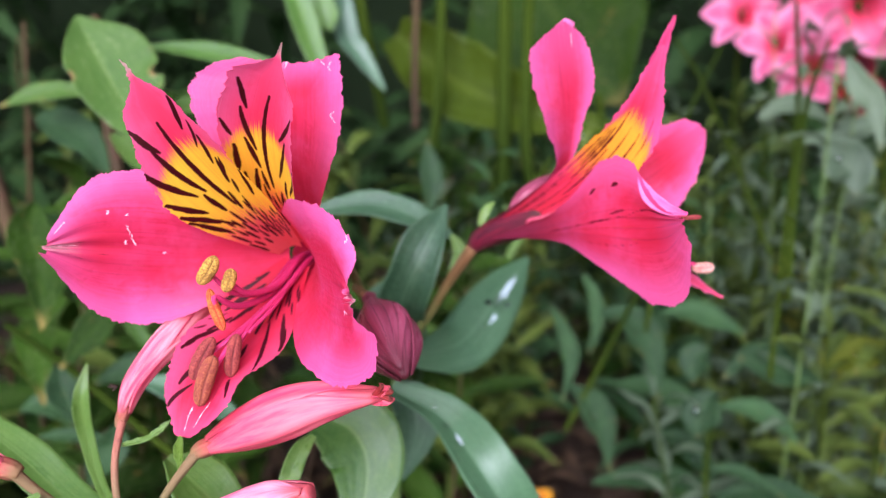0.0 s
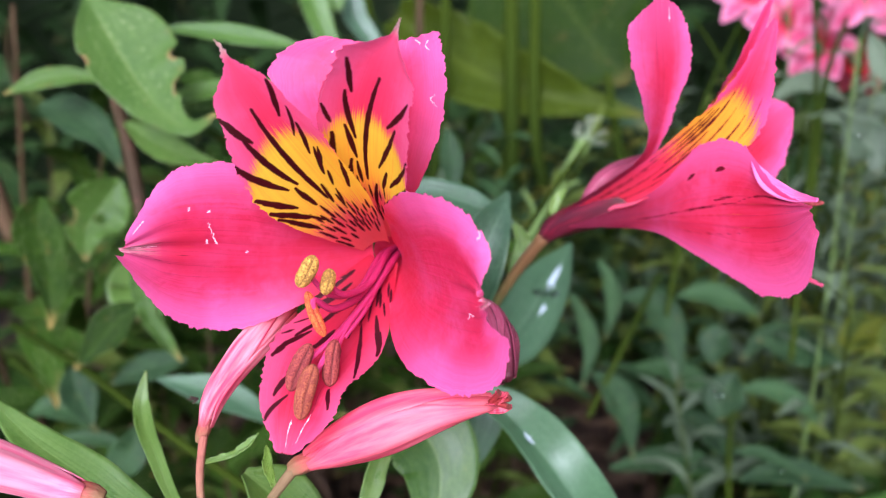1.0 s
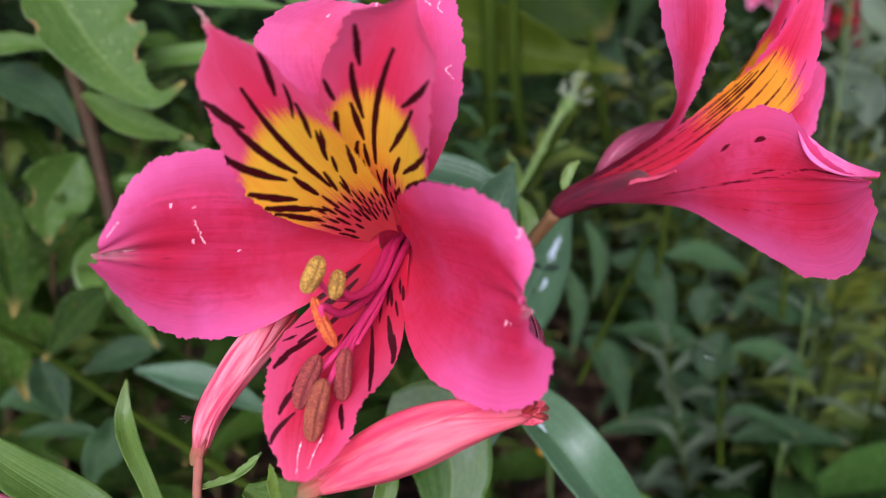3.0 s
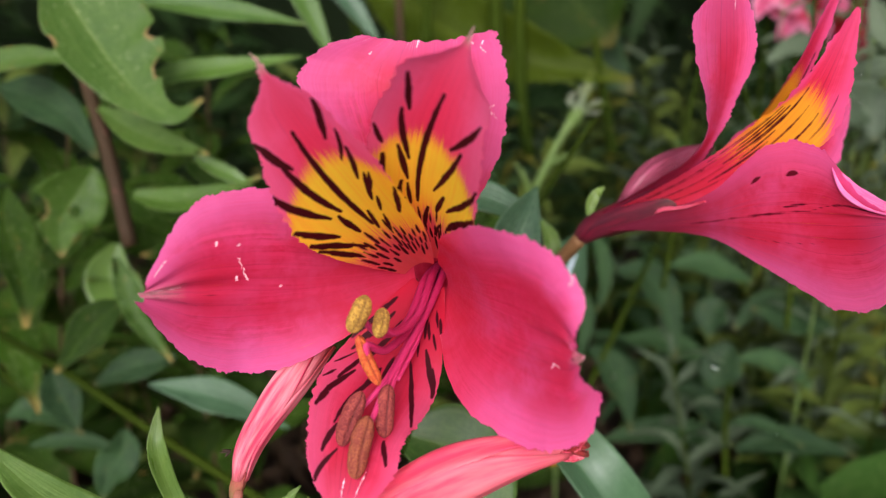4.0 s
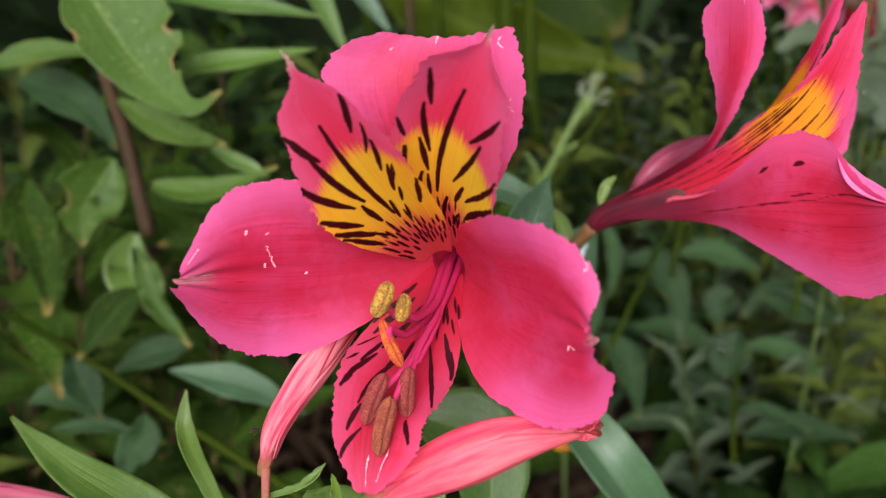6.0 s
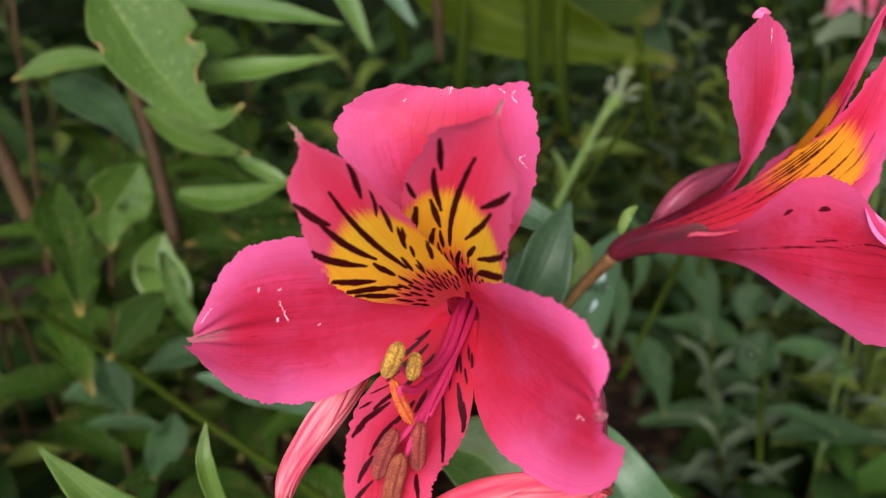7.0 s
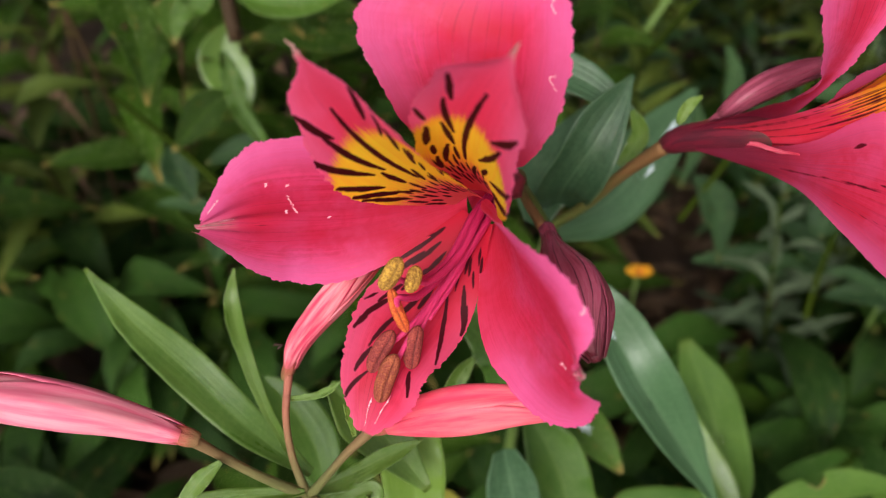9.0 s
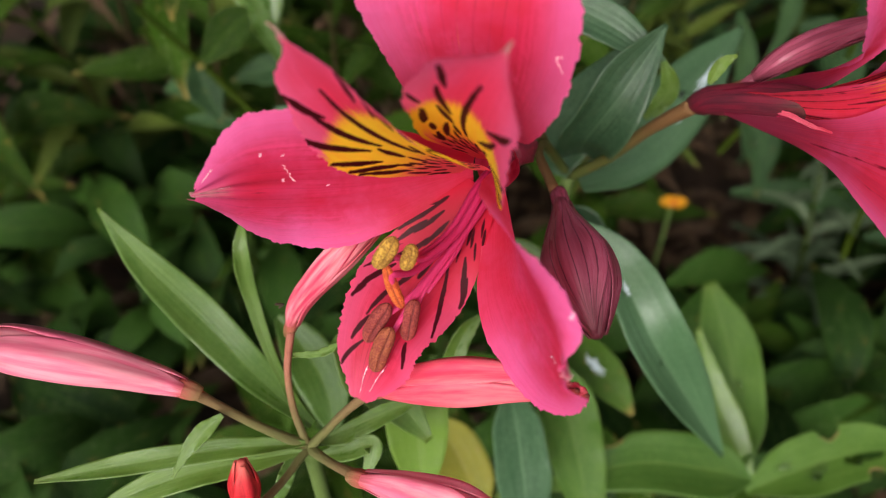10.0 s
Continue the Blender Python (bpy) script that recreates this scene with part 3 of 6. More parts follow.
def anther_material(name, skin, grain, seam):
    mat, tree = material(name)
    n = Nodes(tree)
    place = n.add("TexCoord").outputs["Object"]
    fleck, cloud = n.noise(place, 2600.0, 3.0, 0.7), n.noise(place, 650.0, 3.0, 0.6)
    color = n.mix(n.span(n.math("ADD", n.math("MULTIPLY", fleck, 0.55), n.math("MULTIPLY", cloud, 0.45)), 0.42, 0.6), grain, skin)
    color = n.mix(n.math("MULTIPLY", n.attr("across"), n.span(cloud, 0.3, 0.55, 0.35, 0.85)), color, seam)
    n.solid(color, 0.75, n.bump(n.math("ADD", fleck, cloud), 0.8, 0.0006), 0.25)
    return mat


POLLEN = anther_material("pollen_ochre", (0.54, 0.30, 0.050), (0.24, 0.115, 0.022), (0.15, 0.07, 0.015))
ANTHER = anther_material("anther_russet", (0.32, 0.060, 0.045), (0.19, 0.028, 0.028), (0.07, 0.010, 0.012))
ANTHER_BROWN = anther_material("anther_brown", (0.34, 0.095, 0.042), (0.22, 0.042, 0.028), (0.10, 0.016, 0.012))
ANTHER_PALE = anther_material("anther_pale", (0.66, 0.40, 0.32), (0.50, 0.16, 0.14), (0.25, 0.05, 0.05))
ANTHER_ORANGE = anther_material("anther_orange", (0.66, 0.15, 0.030), (0.46, 0.06, 0.02), (0.13, 0.012, 0.01))


def stamen(parent, line, anther, anther_mat, size=(0.13, 0.42), label="", seed=1):
    """A filament and, under it, the anther at its end; anther gives the way in which it points."""
    fil = tube("filament", line, (0.07, 0.085, 0.085, 0.07, 0.045), FILAMENT, parent, ring=10, steps=24)
    tip, way = np.array(line[-1], float), unit(np.array(anther, float))
    r, h = size
    bow = np.cross(way, (0.3, -0.9, 0.3)) * 0.06 * h
    part("anther", anther_mesh([tip - way * h, tip + bow, tip + way * h], r, seed), anther_mat, fil, label)
    return fil


# ---- ground ----
def ground_sheet():
    r = np.random.RandomState(3)
    xs = np.concatenate([[-90000, -3000, -400], np.linspace(-150, 150, 61), [400, 3000, 90000]])
    ys = np.concatenate([[-90000, -3000, -300], np.linspace(-60, 240, 61), [500, 3000, 90000]])
    gx, gy = np.meshgrid(xs, ys)
    gz = -45 + np.where((np.abs(gx) < 160) & (np.abs(gy) < 250), r.uniform(-0.9, 0.9, gx.shape) + 1.2 * np.sin(gx * 0.11) * np.sin(gy * 0.09), 0)
    p = np.stack([gx, gy, gz], -1)
    ob = new("ground", mesh_of("ground", p.reshape(-1, 3) * CM, grid_faces(len(ys) - 1, len(xs) - 1)))
    ob.location = (0, 0, EYE)
    ob.data.materials.append(SOIL)
    tagged(ob, "dark damp garden soil under the plants", "ground", kind="structure")


ground_sheet()

# ---- the open flower that faces the camera ----
# Dashes on the two upper inner petals: (across, along) of their inner and outer ends.
MARKS_A = [(0.32, 0.73, 0.87, 0.84), (-0.13, 0.36, -0.23, 0.78), (-0.55, 0.69, -0.98, 0.8), (-0.35, 0.48, -0.67, 0.71), (0.28, 0.65, 0.72, 0.75), (0.3, 0.57, 0.57, 0.69), (-0.53, 0.48, -1.0, 0.66), (0.23, 0.47, 0.5, 0.59), (0.22, 0.41, 0.38, 0.48), (-0.4, 0.36, -0.43, 0.47), (0.4, 0.52, 0.6, 0.59), (0.6, 0.39, 0.93, 0.53), (-0.67, 0.4, -0.97, 0.53), (-0.7, 0.33, -0.97, 0.46), (-0.8, 0.26, -0.98, 0.42), (-0.1, 0.33, -0.03, 0.43), (0.1, 0.3, 0.2, 0.39), (-0.55, 0.27, -0.7, 0.35)]
MARKS_B = [(-0.47, 0.71, -0.8, 0.82), (-0.08, 0.34, 0.03, 0.79), (-0.78, 0.59, -0.95, 0.66), (-0.3, 0.53, -0.6, 0.71), (-0.3, 0.44, -0.52, 0.58), (-0.83, 0.43, -0.78, 0.55), (0.38, 0.64, 0.88, 0.79), (0.23, 0.43, 0.57, 0.66), (0.53, 0.38, 0.95, 0.62), (0.33, 0.33, 0.42, 0.44), (-0.58, 0.29, -0.43, 0.43), (-0.73, 0.35, -0.72, 0.42), (0.63, 0.28, 0.97, 0.52), (-0.03, 0.2, 0.15, 0.33), (0.23, 0.17, 0.45, 0.27), (-0.25, 0.32, -0.3, 0.42), (-0.77, 0.24, -0.7, 0.33)]
MARKS_C = [(0.71, 0.32, 0.93, 0.41), (0.58, 0.34, 0.73, 0.47), (0.56, 0.41, 0.91, 0.61), (0.29, 0.44, 0.53, 0.64), (0.47, 0.64, 0.69, 0.75), (0.38, 0.73, 0.97, 0.87), (-0.69, 0.09, -0.8, 0.15), (-0.49, 0.14, -0.6, 0.2), (-0.69, 0.18, -0.82, 0.23), (-0.07, 0.17, -0.15, 0.22), (-0.29, 0.18, -0.4, 0.27), (-0.58, 0.24, -0.91, 0.38), (-0.02, 0.26, -0.13, 0.37), (-0.27, 0.29, -0.89, 0.57), (-0.53, 0.66, -0.73, 0.78), (0.05, 0.18, 0.05, 0.22), (0.85, 0.09, 0.97, 0.28), (0.73, 0.2, 0.82, 0.32), (0.4, 0.25, 0.53, 0.37), (0.6, 0.14, 0.7, 0.26), (-0.86, 0.12, -0.93, 0.18), (-0.36, 0.1, -0.47, 0.2), (0.3, 0.16, 0.38, 0.28), (0.2, 0.36, 0.3, 0.48), (-0.8, 0.3, -0.95, 0.4), (0.76, 0.55, 0.88, 0.6), (-0.2, 0.2, -0.24, 0.3), (0.82, 0.44, 0.95, 0.5), (-0.16, 0.44, -0.34, 0.6), (0.08, 0.3, 0.1, 0.4)]


def dashes(ends, rng_seed, fine, width=0.060):
    """The given dashes, and fine ones towards the throat."""
    r = np.random.RandomState(rng_seed)
    marks = [(*m, width * r.uniform(0.85, 1.2) * (1 if m[3] - m[1] > 0.1 else 0.65)) for m in ends]
    for k in range(fine):
        u = -0.92 + 1.84 * ((k * 0.618) % 1.0)
        v = 0.07 + 0.21 * k / fine + r.uniform(-0.015, 0.015)
        marks.append((u, v, u * 1.02, v + r.uniform(0.05, 0.10), r.uniform(0.024, 0.034)))
    return marks


def lines_along(seed, count):
    """Long thin streaks that run up a petal."""
    r = np.random.RandomState(seed)
    out = []
    for k in range(count):
        u = -0.9 + 1.8 * (k + r.uniform(0.2, 0.8)) / count
        v = r.uniform(0.25, 0.62)
        out.append((u, v, u * 1.02, v + r.uniform(0.12, 0.26), r.uniform(0.012, 0.028)))
    for k in range(8):
        u = r.uniform(-0.9, 0.9)
        out.append((u, 0.05, u, r.uniform(0.3, 0.45), 0.012))
    return out


flower = thing("alstroemeria_flower", (-3.2, 20.4, -4.6), "open hot-pink alstroemeria flower with yellow throat and dark streaks", "flower", "alstroemeria flowers")
# the outer petals: back, then either side
petal(flower, [(-3.36, 19.9, -4.02), (-3.93, 18.55, -2.03), (-3.98, 18.09, -0.3), (-3.87, 18.52, 0.77)], [(0.27, 0.18), (0.82, 0.56), (1.33, 1.32), (1.8, 1.78), (2.18, 1.88), (2.02, 1.72), (1.05, 1.51)],
      [(-0.47, -0.88, -0.1), (-0.22, -0.97, -0.1)], PETAL_OUT, cup=(0.49, 0.44, 0.25, 0.36), seed=11)
petal(flower, [(-4.09, 18.9, -4.11), (-5.91, 17.82, -3.9), (-7.6, 16.9, -3.57), (-8.97, 16.1, -3.4)], [(0.26, 0.32), (0.72, 0.96), (1.3, 1.56), (1.83, 1.94), (1.96, 1.89), (1.59, 1.47), (0.45, 0.31)],
      [(-0.32, -0.93, 0.19), (-0.46, -0.88, -0.09)], PETAL_OUT, cup=(0.28, 0.25, -0.07, -0.41), seed=12, crease=0.12, beak=True, lobe=(-0.75, 0.26), marks=[(0.02, 0.78, 0.0, 0.99, 0.012), (0.1, 0.84, 0.06, 0.98, 0.008), (-0.1, 0.72, -0.05, 0.97, 0.01), (-0.22, 0.8, -0.12, 0.97, 0.006)])
# This petal's dark tip marks paint the shade in its creases.
petal(flower, [(-3.38, 18.61, -4.39), (-2.84, 16.34, -4.17), (-2.13, 14.44, -3.98), (-1.9, 13.72, -3.96)], [(0.46, 0.14), (1.13, 1.05), (1.64, 1.74), (2, 2.05), (1.86, 2.02), (1.35, 1.71), (0.75, 0.81)],
      [(-0.91, -0.39, 0.16), (-0.9, -0.41, -0.12), (-0.89, -0.43, -0.15)], PETAL_OUT, cup=(0.61, 0.41, 0.07, -0.49), seed=13, crease=0.16, beak=True, marks=[(0.02, 0.74, 0.0, 0.99, 0.014), (0.14, 0.80, 0.07, 0.98, 0.010), (-0.14, 0.78, -0.06, 0.98, 0.010), (-0.26, 0.84, -0.12, 0.97, 0.008)])
# the inner petals with their dark dashes
petal(flower, [(-4, 18.71, -3.9), (-4.73, 17.24, -2.61), (-5.67, 16.1, -1.11), (-6.65, 15.48, 0.69)], [(0.36, 0.33), (0.7, 0.58), (1.03, 0.78), (1.22, 0.88), (1.06, 0.90), (0.7, 0.50), (0.01, 0.01)],
      [(0.06, -0.87, -0.48), (-0.08, -0.83, -0.55)], PETAL, cup=(0.38, 0.38, 0.36, 0.01), seed=14, marks=dashes(MARKS_A, 4, 32), gold=(0.14, 0.73, 1.4), claw=True, nu=120, nv=220, ruffle=0.03)
petal(flower, [(-3.6, 18.72, -3.8), (-3.99, 17.32, -2.22), (-3.88, 15.97, -0.62), (-3.22, 15.08, 1.02)], [(0.36, 0.34), (0.66, 0.74), (0.82, 1.07), (0.82, 1.34), (0.9, 1.2), (0.66, 0.78), (0.01, 0.01)],
      [(-0.51, -0.78, -0.36), (-0.44, -0.8, -0.42)], PETAL, cup=(0.35, 0.55, 0.55, 0.58), seed=15, marks=dashes(MARKS_B, 9, 30), gold=(0.14, 0.69, 1.4), claw=True, nu=120, nv=220, ruffle=0.03)
petal(flower, [(-3.82, 18.59, -4.39), (-4.64, 17.21, -5.59), (-5.4, 15.95, -6.43), (-5.76, 14.86, -7.39)], [(0.4, 0.34), (0.72, 0.81), (0.98, 1.2), (1.05, 1.24), (0.95, 0.97), (0.89, 0.68), (0.23, 0.22)],
      [(-0.12, -0.76, 0.63), (-0.19, -0.74, 0.64)], PETAL_LOW, cup=(0.48, 0.03, 0.36, 0.2), seed=16, marks=dashes(MARKS_C, 21, 0, 0.055), nu=110, nv=170, ruffle=0.03)
tube("floral_tube", [(-3.1, 20.9, -4.8), (-3.2, 20.4, -4.55), (-3.3, 20.1, -4.45), (-3.4, 19.8, -4.38)], (0.22, 0.42, 0.4, 0.3), NECK, flower, "maroon ribbed flower neck", ring=18, ridges=0.1, count=6)
for line, way, mat, size in (
    ([(-3.56, 19.5, -4.22), (-3.9, 18.5, -4.22), (-4.35, 17.4, -4.72), (-4.9, 16.35, -4.5), (-5.26, 15.75, -3.82)], (0.45, 0.4, 0.8), POLLEN, (0.175, 0.36)),
    ([(-3.5, 19.5, -4.20), (-3.74, 18.5, -4.16), (-4.12, 17.5, -4.62), (-4.6, 16.5, -4.55), (-4.88, 16.0, -4.12)], (0.22, 0.4, 0.85), POLLEN, (0.15, 0.28)),
    ([(-3.54, 19.5, -4.30), (-3.86, 18.5, -4.34), (-4.25, 17.5, -4.82), (-4.8, 16.4, -4.85), (-5.14, 15.8, -4.45), (-5.12, 15.76, -4.74)], (0.33, -0.2, -0.88), ANTHER_ORANGE, (0.125, 0.5)),
    ([(-3.48, 19.5, -4.32), (-3.78, 18.5, -4.44), (-4.2, 17.6, -5.0), (-4.8, 16.4, -5.45), (-5.5, 15.75, -5.9)], (-0.38, -0.3, -0.8), ANTHER, (0.19, 0.53)),
    ([(-3.42, 19.5, -4.30), (-3.64, 18.5, -4.40), (-4.2, 17.4, -4.98), (-4.85, 16.2, -5.55), (-5.33, 15.4, -6.3)], (-0.25, -0.3, -0.9), ANTHER_BROWN, (0.20, 0.58)),
    ([(-3.38, 19.5, -4.24), (-3.56, 18.5, -4.28), (-4.05, 17.6, -4.84), (-4.6, 16.6, -5.35), (-4.85, 15.95, -5.9)], (-0.12, -0.3, -0.9), ANTHER, (0.18, 0.50)),
):
    stamen(flower, line, way, mat, size, seed=int(100 * size[1]))


def throat(parent, mouth, back, radius, mat):
    """The hollow cup where the petals grow together."""
    v = np.linspace(0, 1, 14)
    a = np.linspace(0, 2 * np.pi, 37)
    c = np.array(mouth, float) + (np.array(back, float) - np.array(mouth, float)) * v[:, None]
    t = unit(np.array(back, float) - np.array(mouth, float))
    s = unit(np.cross(t, (0, 0, 1.0)))
    o = np.cross(t, s)
    r = radius * (1 - 0.75 * v[:, None] ** 1.3) * (1 + 0.03 * np.cos(a * 6)[None])
    p = c[:, None] + (s * np.cos(a)[:, None] + o * np.sin(a)[:, None])[None] * r[..., None]
    uu, vv = np.repeat(np.linspace(-1, 1, 37)[None], 14, 0), np.repeat(1 - v[:, None], 37, 1)
    return part("throat", sheet("throat", p, across=uu, along=vv), mat, parent)


throat(flower, (-3.6, 19.15, -4.2), (-3.42, 19.9, -4.42), 0.5, NECK_INNER)
tube("style", [(-3.7, 18.6, -4.2), (-4.1, 17.4, -5.0), (-4.6, 16.4, -5.5)], (0.07, 0.06, 0.04), FILAMENT, flower, ring=8)

# ---- the flower seen from the side ----
side_flower = thing("alstroemeria_flower", (1.2, 23.4, -4.6), "hot-pink alstroemeria flower seen from its side on a green stalk", "flower", "alstroemeria flowers")
petal(side_flower, [(1.62, 23.01, -4.19), (3.31, 21.79, -2.53), (3.58, 20.68, -0.68), (3.19, 20.1, 1.8)], [(0.27, 0.31), (0.26, 0.34), (0.29, 0.26), (0.48, 0.2), (1, 0.36), (1.25, 0.66), (0.95, 0.5)],
      [(0.39, -0.91, 0.15), (0.28, -0.95, 0.13)], PETAL_SIDE_OUT, cup=(0.05, 0.55, 0.02), seed=31, blunt=0.4, lobe=(0.0, 0.12))
petal(side_flower, [(1.55, 22.55, -4.42), (3.46, 20.45, -3.72), (4.85, 18.24, -3.17), (5.5, 16.62, -2.85)], [(0.03, 0.03), (0.30, 0.18), (0.72, 0.5), (1.68, 1.41), (1.55, 2.24), (0.56, 2.03), (0.05, 0.66)],
      [(-0.63, -0.72, 0.29), (-0.56, -0.8, -0.2)], PETAL_SIDE_OUT, cup=(-0.16, -0.14, -0.07), seed=32, marks=[(-0.57, 0.455, -0.6, 0.485, 0.05), (-0.57, 0.565, -0.6, 0.60, 0.06), (0.13, 0.26, -0.03, 0.39, 0.02), (-0.03, 0.39, -0.1, 0.63, 0.026), (-0.1, 0.63, -0.5, 0.92, 0.022), (-0.15, 0.55, -0.2, 0.63, 0.03), (0.47, 0.41, 0.23, 0.68, 0.012)], crease=0.1)
petal(side_flower, [(1.8, 22.9, -4.2), (3.71, 21.56, -2.74), (5.21, 20.83, -0.62), (6.32, 20.7, 2.11)], [(0.25, 0.22), (0.35, 0.42), (0.34, 0.59), (0.27, 0.64), (0.34, 0.52), (0.26, 0.3), (0.02, 0.04)],
      [(0.32, -0.85, -0.42)], PETAL_SIDE, cup=(0.2, 0.18, 0.1), seed=33, marks=lines_along(5, 12), gold=(0.34, 0.78, 1.4))
petal(side_flower, [(1.79, 22.9, -4.2), (3.43, 20.82, -2.77), (4.7, 19.48, -0.97), (5.49, 18.94, 1.25)], [(0.22, 0.19), (0.42, 0.44), (0.56, 0.7), (0.56, 0.89), (0.42, 0.94), (0.22, 0.59), (0.02, 0.11)],
      [(-0.32, -0.93, -0.2), (-0.28, -0.94, -0.21)], PETAL_SIDE, cup=(0.19, 0.26, 0.05), seed=34, marks=lines_along(6, 14), gold=(0.34, 0.80, 1.4))
petal(side_flower, [(1.9, 22.9, -4.5), (4.03, 21.92, -3.51), (6.07, 21.77, -2.39), (7.96, 22.4, -1.05)], [(0.1, 0.1), (0.2, 0.2), (0.55, 0.8), (1.3, 1.4), (1.29, 1.35), (1.01, 1.02), (0.69, 0.38)],
      [(0.13, -0.95, 0.29), (0.24, -0.96, 0.14)], PETAL_SIDE_OUT, cup=(0.21, 0.13, -0.01), seed=35, blunt=0.5)
petal(side_flower, [(1.8, 22.8, -4.3), (3.7, 21.5, -4.1), (5.8, 20.5, -4.5), (7.85, 19.75, -5.6)], [(0.25, 0.25), (0.3, 0.3), (0.35, 0.35), (0.4, 0.4), (0.38, 0.36), (0.3, 0.24), (0.02, 0.02)],
      [(-0.2, -0.3, 0.9)], PETAL, cup=(0.5, 0.3, 0.1), seed=36, marks=fan(7, 6, 14, slim=0.6))
tube("floral_tube", [(0.95, 23.65, -5.0), (1.3, 23.35, -4.6), (1.9, 22.85, -4.2), (2.7, 22.2, -3.75), (3.5, 21.5, -3.3)], (0.21, 0.33, 0.38, 0.42, 0.46, 0.42, 0.2), NECK_OUT, side_flower, "maroon ribbed flower neck", ring=18, ridges=0.1, count=6)
stamen(side_flower, [(2.2, 22.3, -4.2), (3.8, 21.0, -4.1), (5.8, 20.2, -4.3), (7.3, 19.9, -4.75)], (0.9, -0.2, 0.1), ANTHER_PALE, (0.16, 0.30))
stamen(side_flower, [(2.2, 22.3, -4.0), (3.6, 20.6, -3.6), (5.0, 18.9, -3.2), (6.0, 17.4, -2.9)], (0.6, -0.4, 0.1), ANTHER, (0.06, 0.25))

leaf("fold", [(4.88, 18.1, -2.0), (5.06, 17.7, -2.45), (5.33, 17.12, -2.66), (5.56, 16.42, -2.66)], (0.04, 0.15, 0.17, 0.12, 0.03), [(-0.35, -0.9, 0.3)], LILAC_FOLD, side_flower, "lilac underside of a curled petal edge", seed=18, ruffle=0.03)
leaf("petal_tip", [(3.55, 20.75, 1.8), (3.35, 20.6, 1.9), (3.12, 20.6, 1.84)], (0.1, 0.13, 0.03), [(0, -0.9, 0.4)], LILAC_FOLD, side_flower, "curled petal tip", seed=19, ruffle=0.03)
# A pale strip shaped and coloured as the petal's glossy highlight.
leaf("fold", [(2.4, 22.1, -3.9), (2.65, 21.55, -3.66), (2.9, 21.0, -3.48), (3.15, 20.3, -3.2)], (0.01, 0.045, 0.05, 0.035, 0.01), [(-0.5, -0.75, 0.45)], PALE_GLEAM, side_flower, "pale strip painted as a gloss highlight on a petal", seed=8, ruffle=0.02)


# ---- buds and spent flowers ----
def bud(name, line, radii, mat, label, sepals=3, ridges=0.08, category="flower bud", squash=None, lift=0.03, calyx=OVARY, seed=1):
    """A closed flower: a ribbed body, petals wrapped over it and the swollen ovary at its foot."""
    ob = thing(name, line[0], label, category, "buds")
    tube("body", line, radii, mat, ob, ring=28, steps=44, ridges=ridges, count=6, squash=squash)
    pts = np.array(line, float)
    way = unit(pts[1] - pts[0])
    foot = [pts[0] - way * 0.3, pts[0] - way * 0.1, pts[0] + way * 0.2, pts[0] + way * 0.5]
    tube("ovary", foot, (radii[0] * 1.0, radii[0] * 1.4, radii[0] * 1.35, radii[0] * 0.8), calyx, ob, ring=18, steps=14, ridges=0.12, count=6)
    v = np.linspace(0.04, 0.98, 31)
    m = spline(line, v)
    t = unit(np.gradient(m, axis=0))
    side = unit(np.cross(t, np.array([0.31, -0.9, 0.3])))
    other = np.cross(t, side)
    rad = np.maximum(spline(radii, v)[:, 0], 0.02)
    for k in range(sepals):
        mid_a = 2 * np.pi * k / sepals + seed
        half = (0.95 * np.sin(np.pi * np.clip(0.12 + 0.86 * v, 0, 1)) ** 0.7)[:, None] * 1.25
        u = np.linspace(-1, 1, 17)
        a = mid_a + half * u[None]
        r = rad[:, None] * (1 + ridges * np.cos(a * 6)) + lift * (0.4 + 0.8 * (1 - np.abs(u[None]) ** 3)) + 0.012
        p = m[:, None] + (side[:, None] * np.cos(a)[..., None] + other[:, None] * np.sin(a)[..., None] * (squash or 1)) * r[..., None]
        uu, vv = np.repeat(u[None] * 0.5 + 0.5, 31, 0), np.repeat(v[:, None], 17, 1)
        part("sepal", shell("sepal", p[:, ::-1], 0.02, across=uu, along=vv), mat, ob)
    return ob


pod = bud("spent_flower", [(-5.55, 15.6, -8.05), (-4.4, 15.6, -7.5), (-2.9, 15.5, -6.9), (-1.4, 15.4, -6.65)], (0.14, 0.4, 0.52, 0.36, 0.12), SPENT, "withered pink flower folded into a narrow pod", ridges=0.07, category="spent flower", squash=0.8)
leaf("petal_tip", [(-1.6, 15.4, -6.6), (-1.35, 15.3, -6.5), (-1.2, 15.2, -6.35)], (0.12, 0.14, 0.03), [(0, -0.6, 0.8)], SPENT, pod, seed=2, ruffle=0.1)
leaf("petal_tip", [(-1.6, 15.4, -6.75), (-1.3, 15.35, -6.75), (-1.1, 15.3, -6.7)], (0.12, 0.12, 0.03), [(0, -0.8, 0.5)], SPENT, pod, seed=3, ruffle=0.1)
for dx, way in ((0, (0.35, -0.1, 0.12)), (0.05, (0.28, -0.12, -0.06)), (-0.05, (0.18, -0.1, 0.25))):
    foot = np.array((-1.5 + dx, 15.3, -6.6))
    tube("dry_tip", [foot, foot + np.array(way) * 0.7, foot + way, foot + np.array(way) + (-0.05, -0.05, 0.1)], (0.07, 0.06, 0.05, 0.02), RED_DRY, pod, ring=6, steps=10)
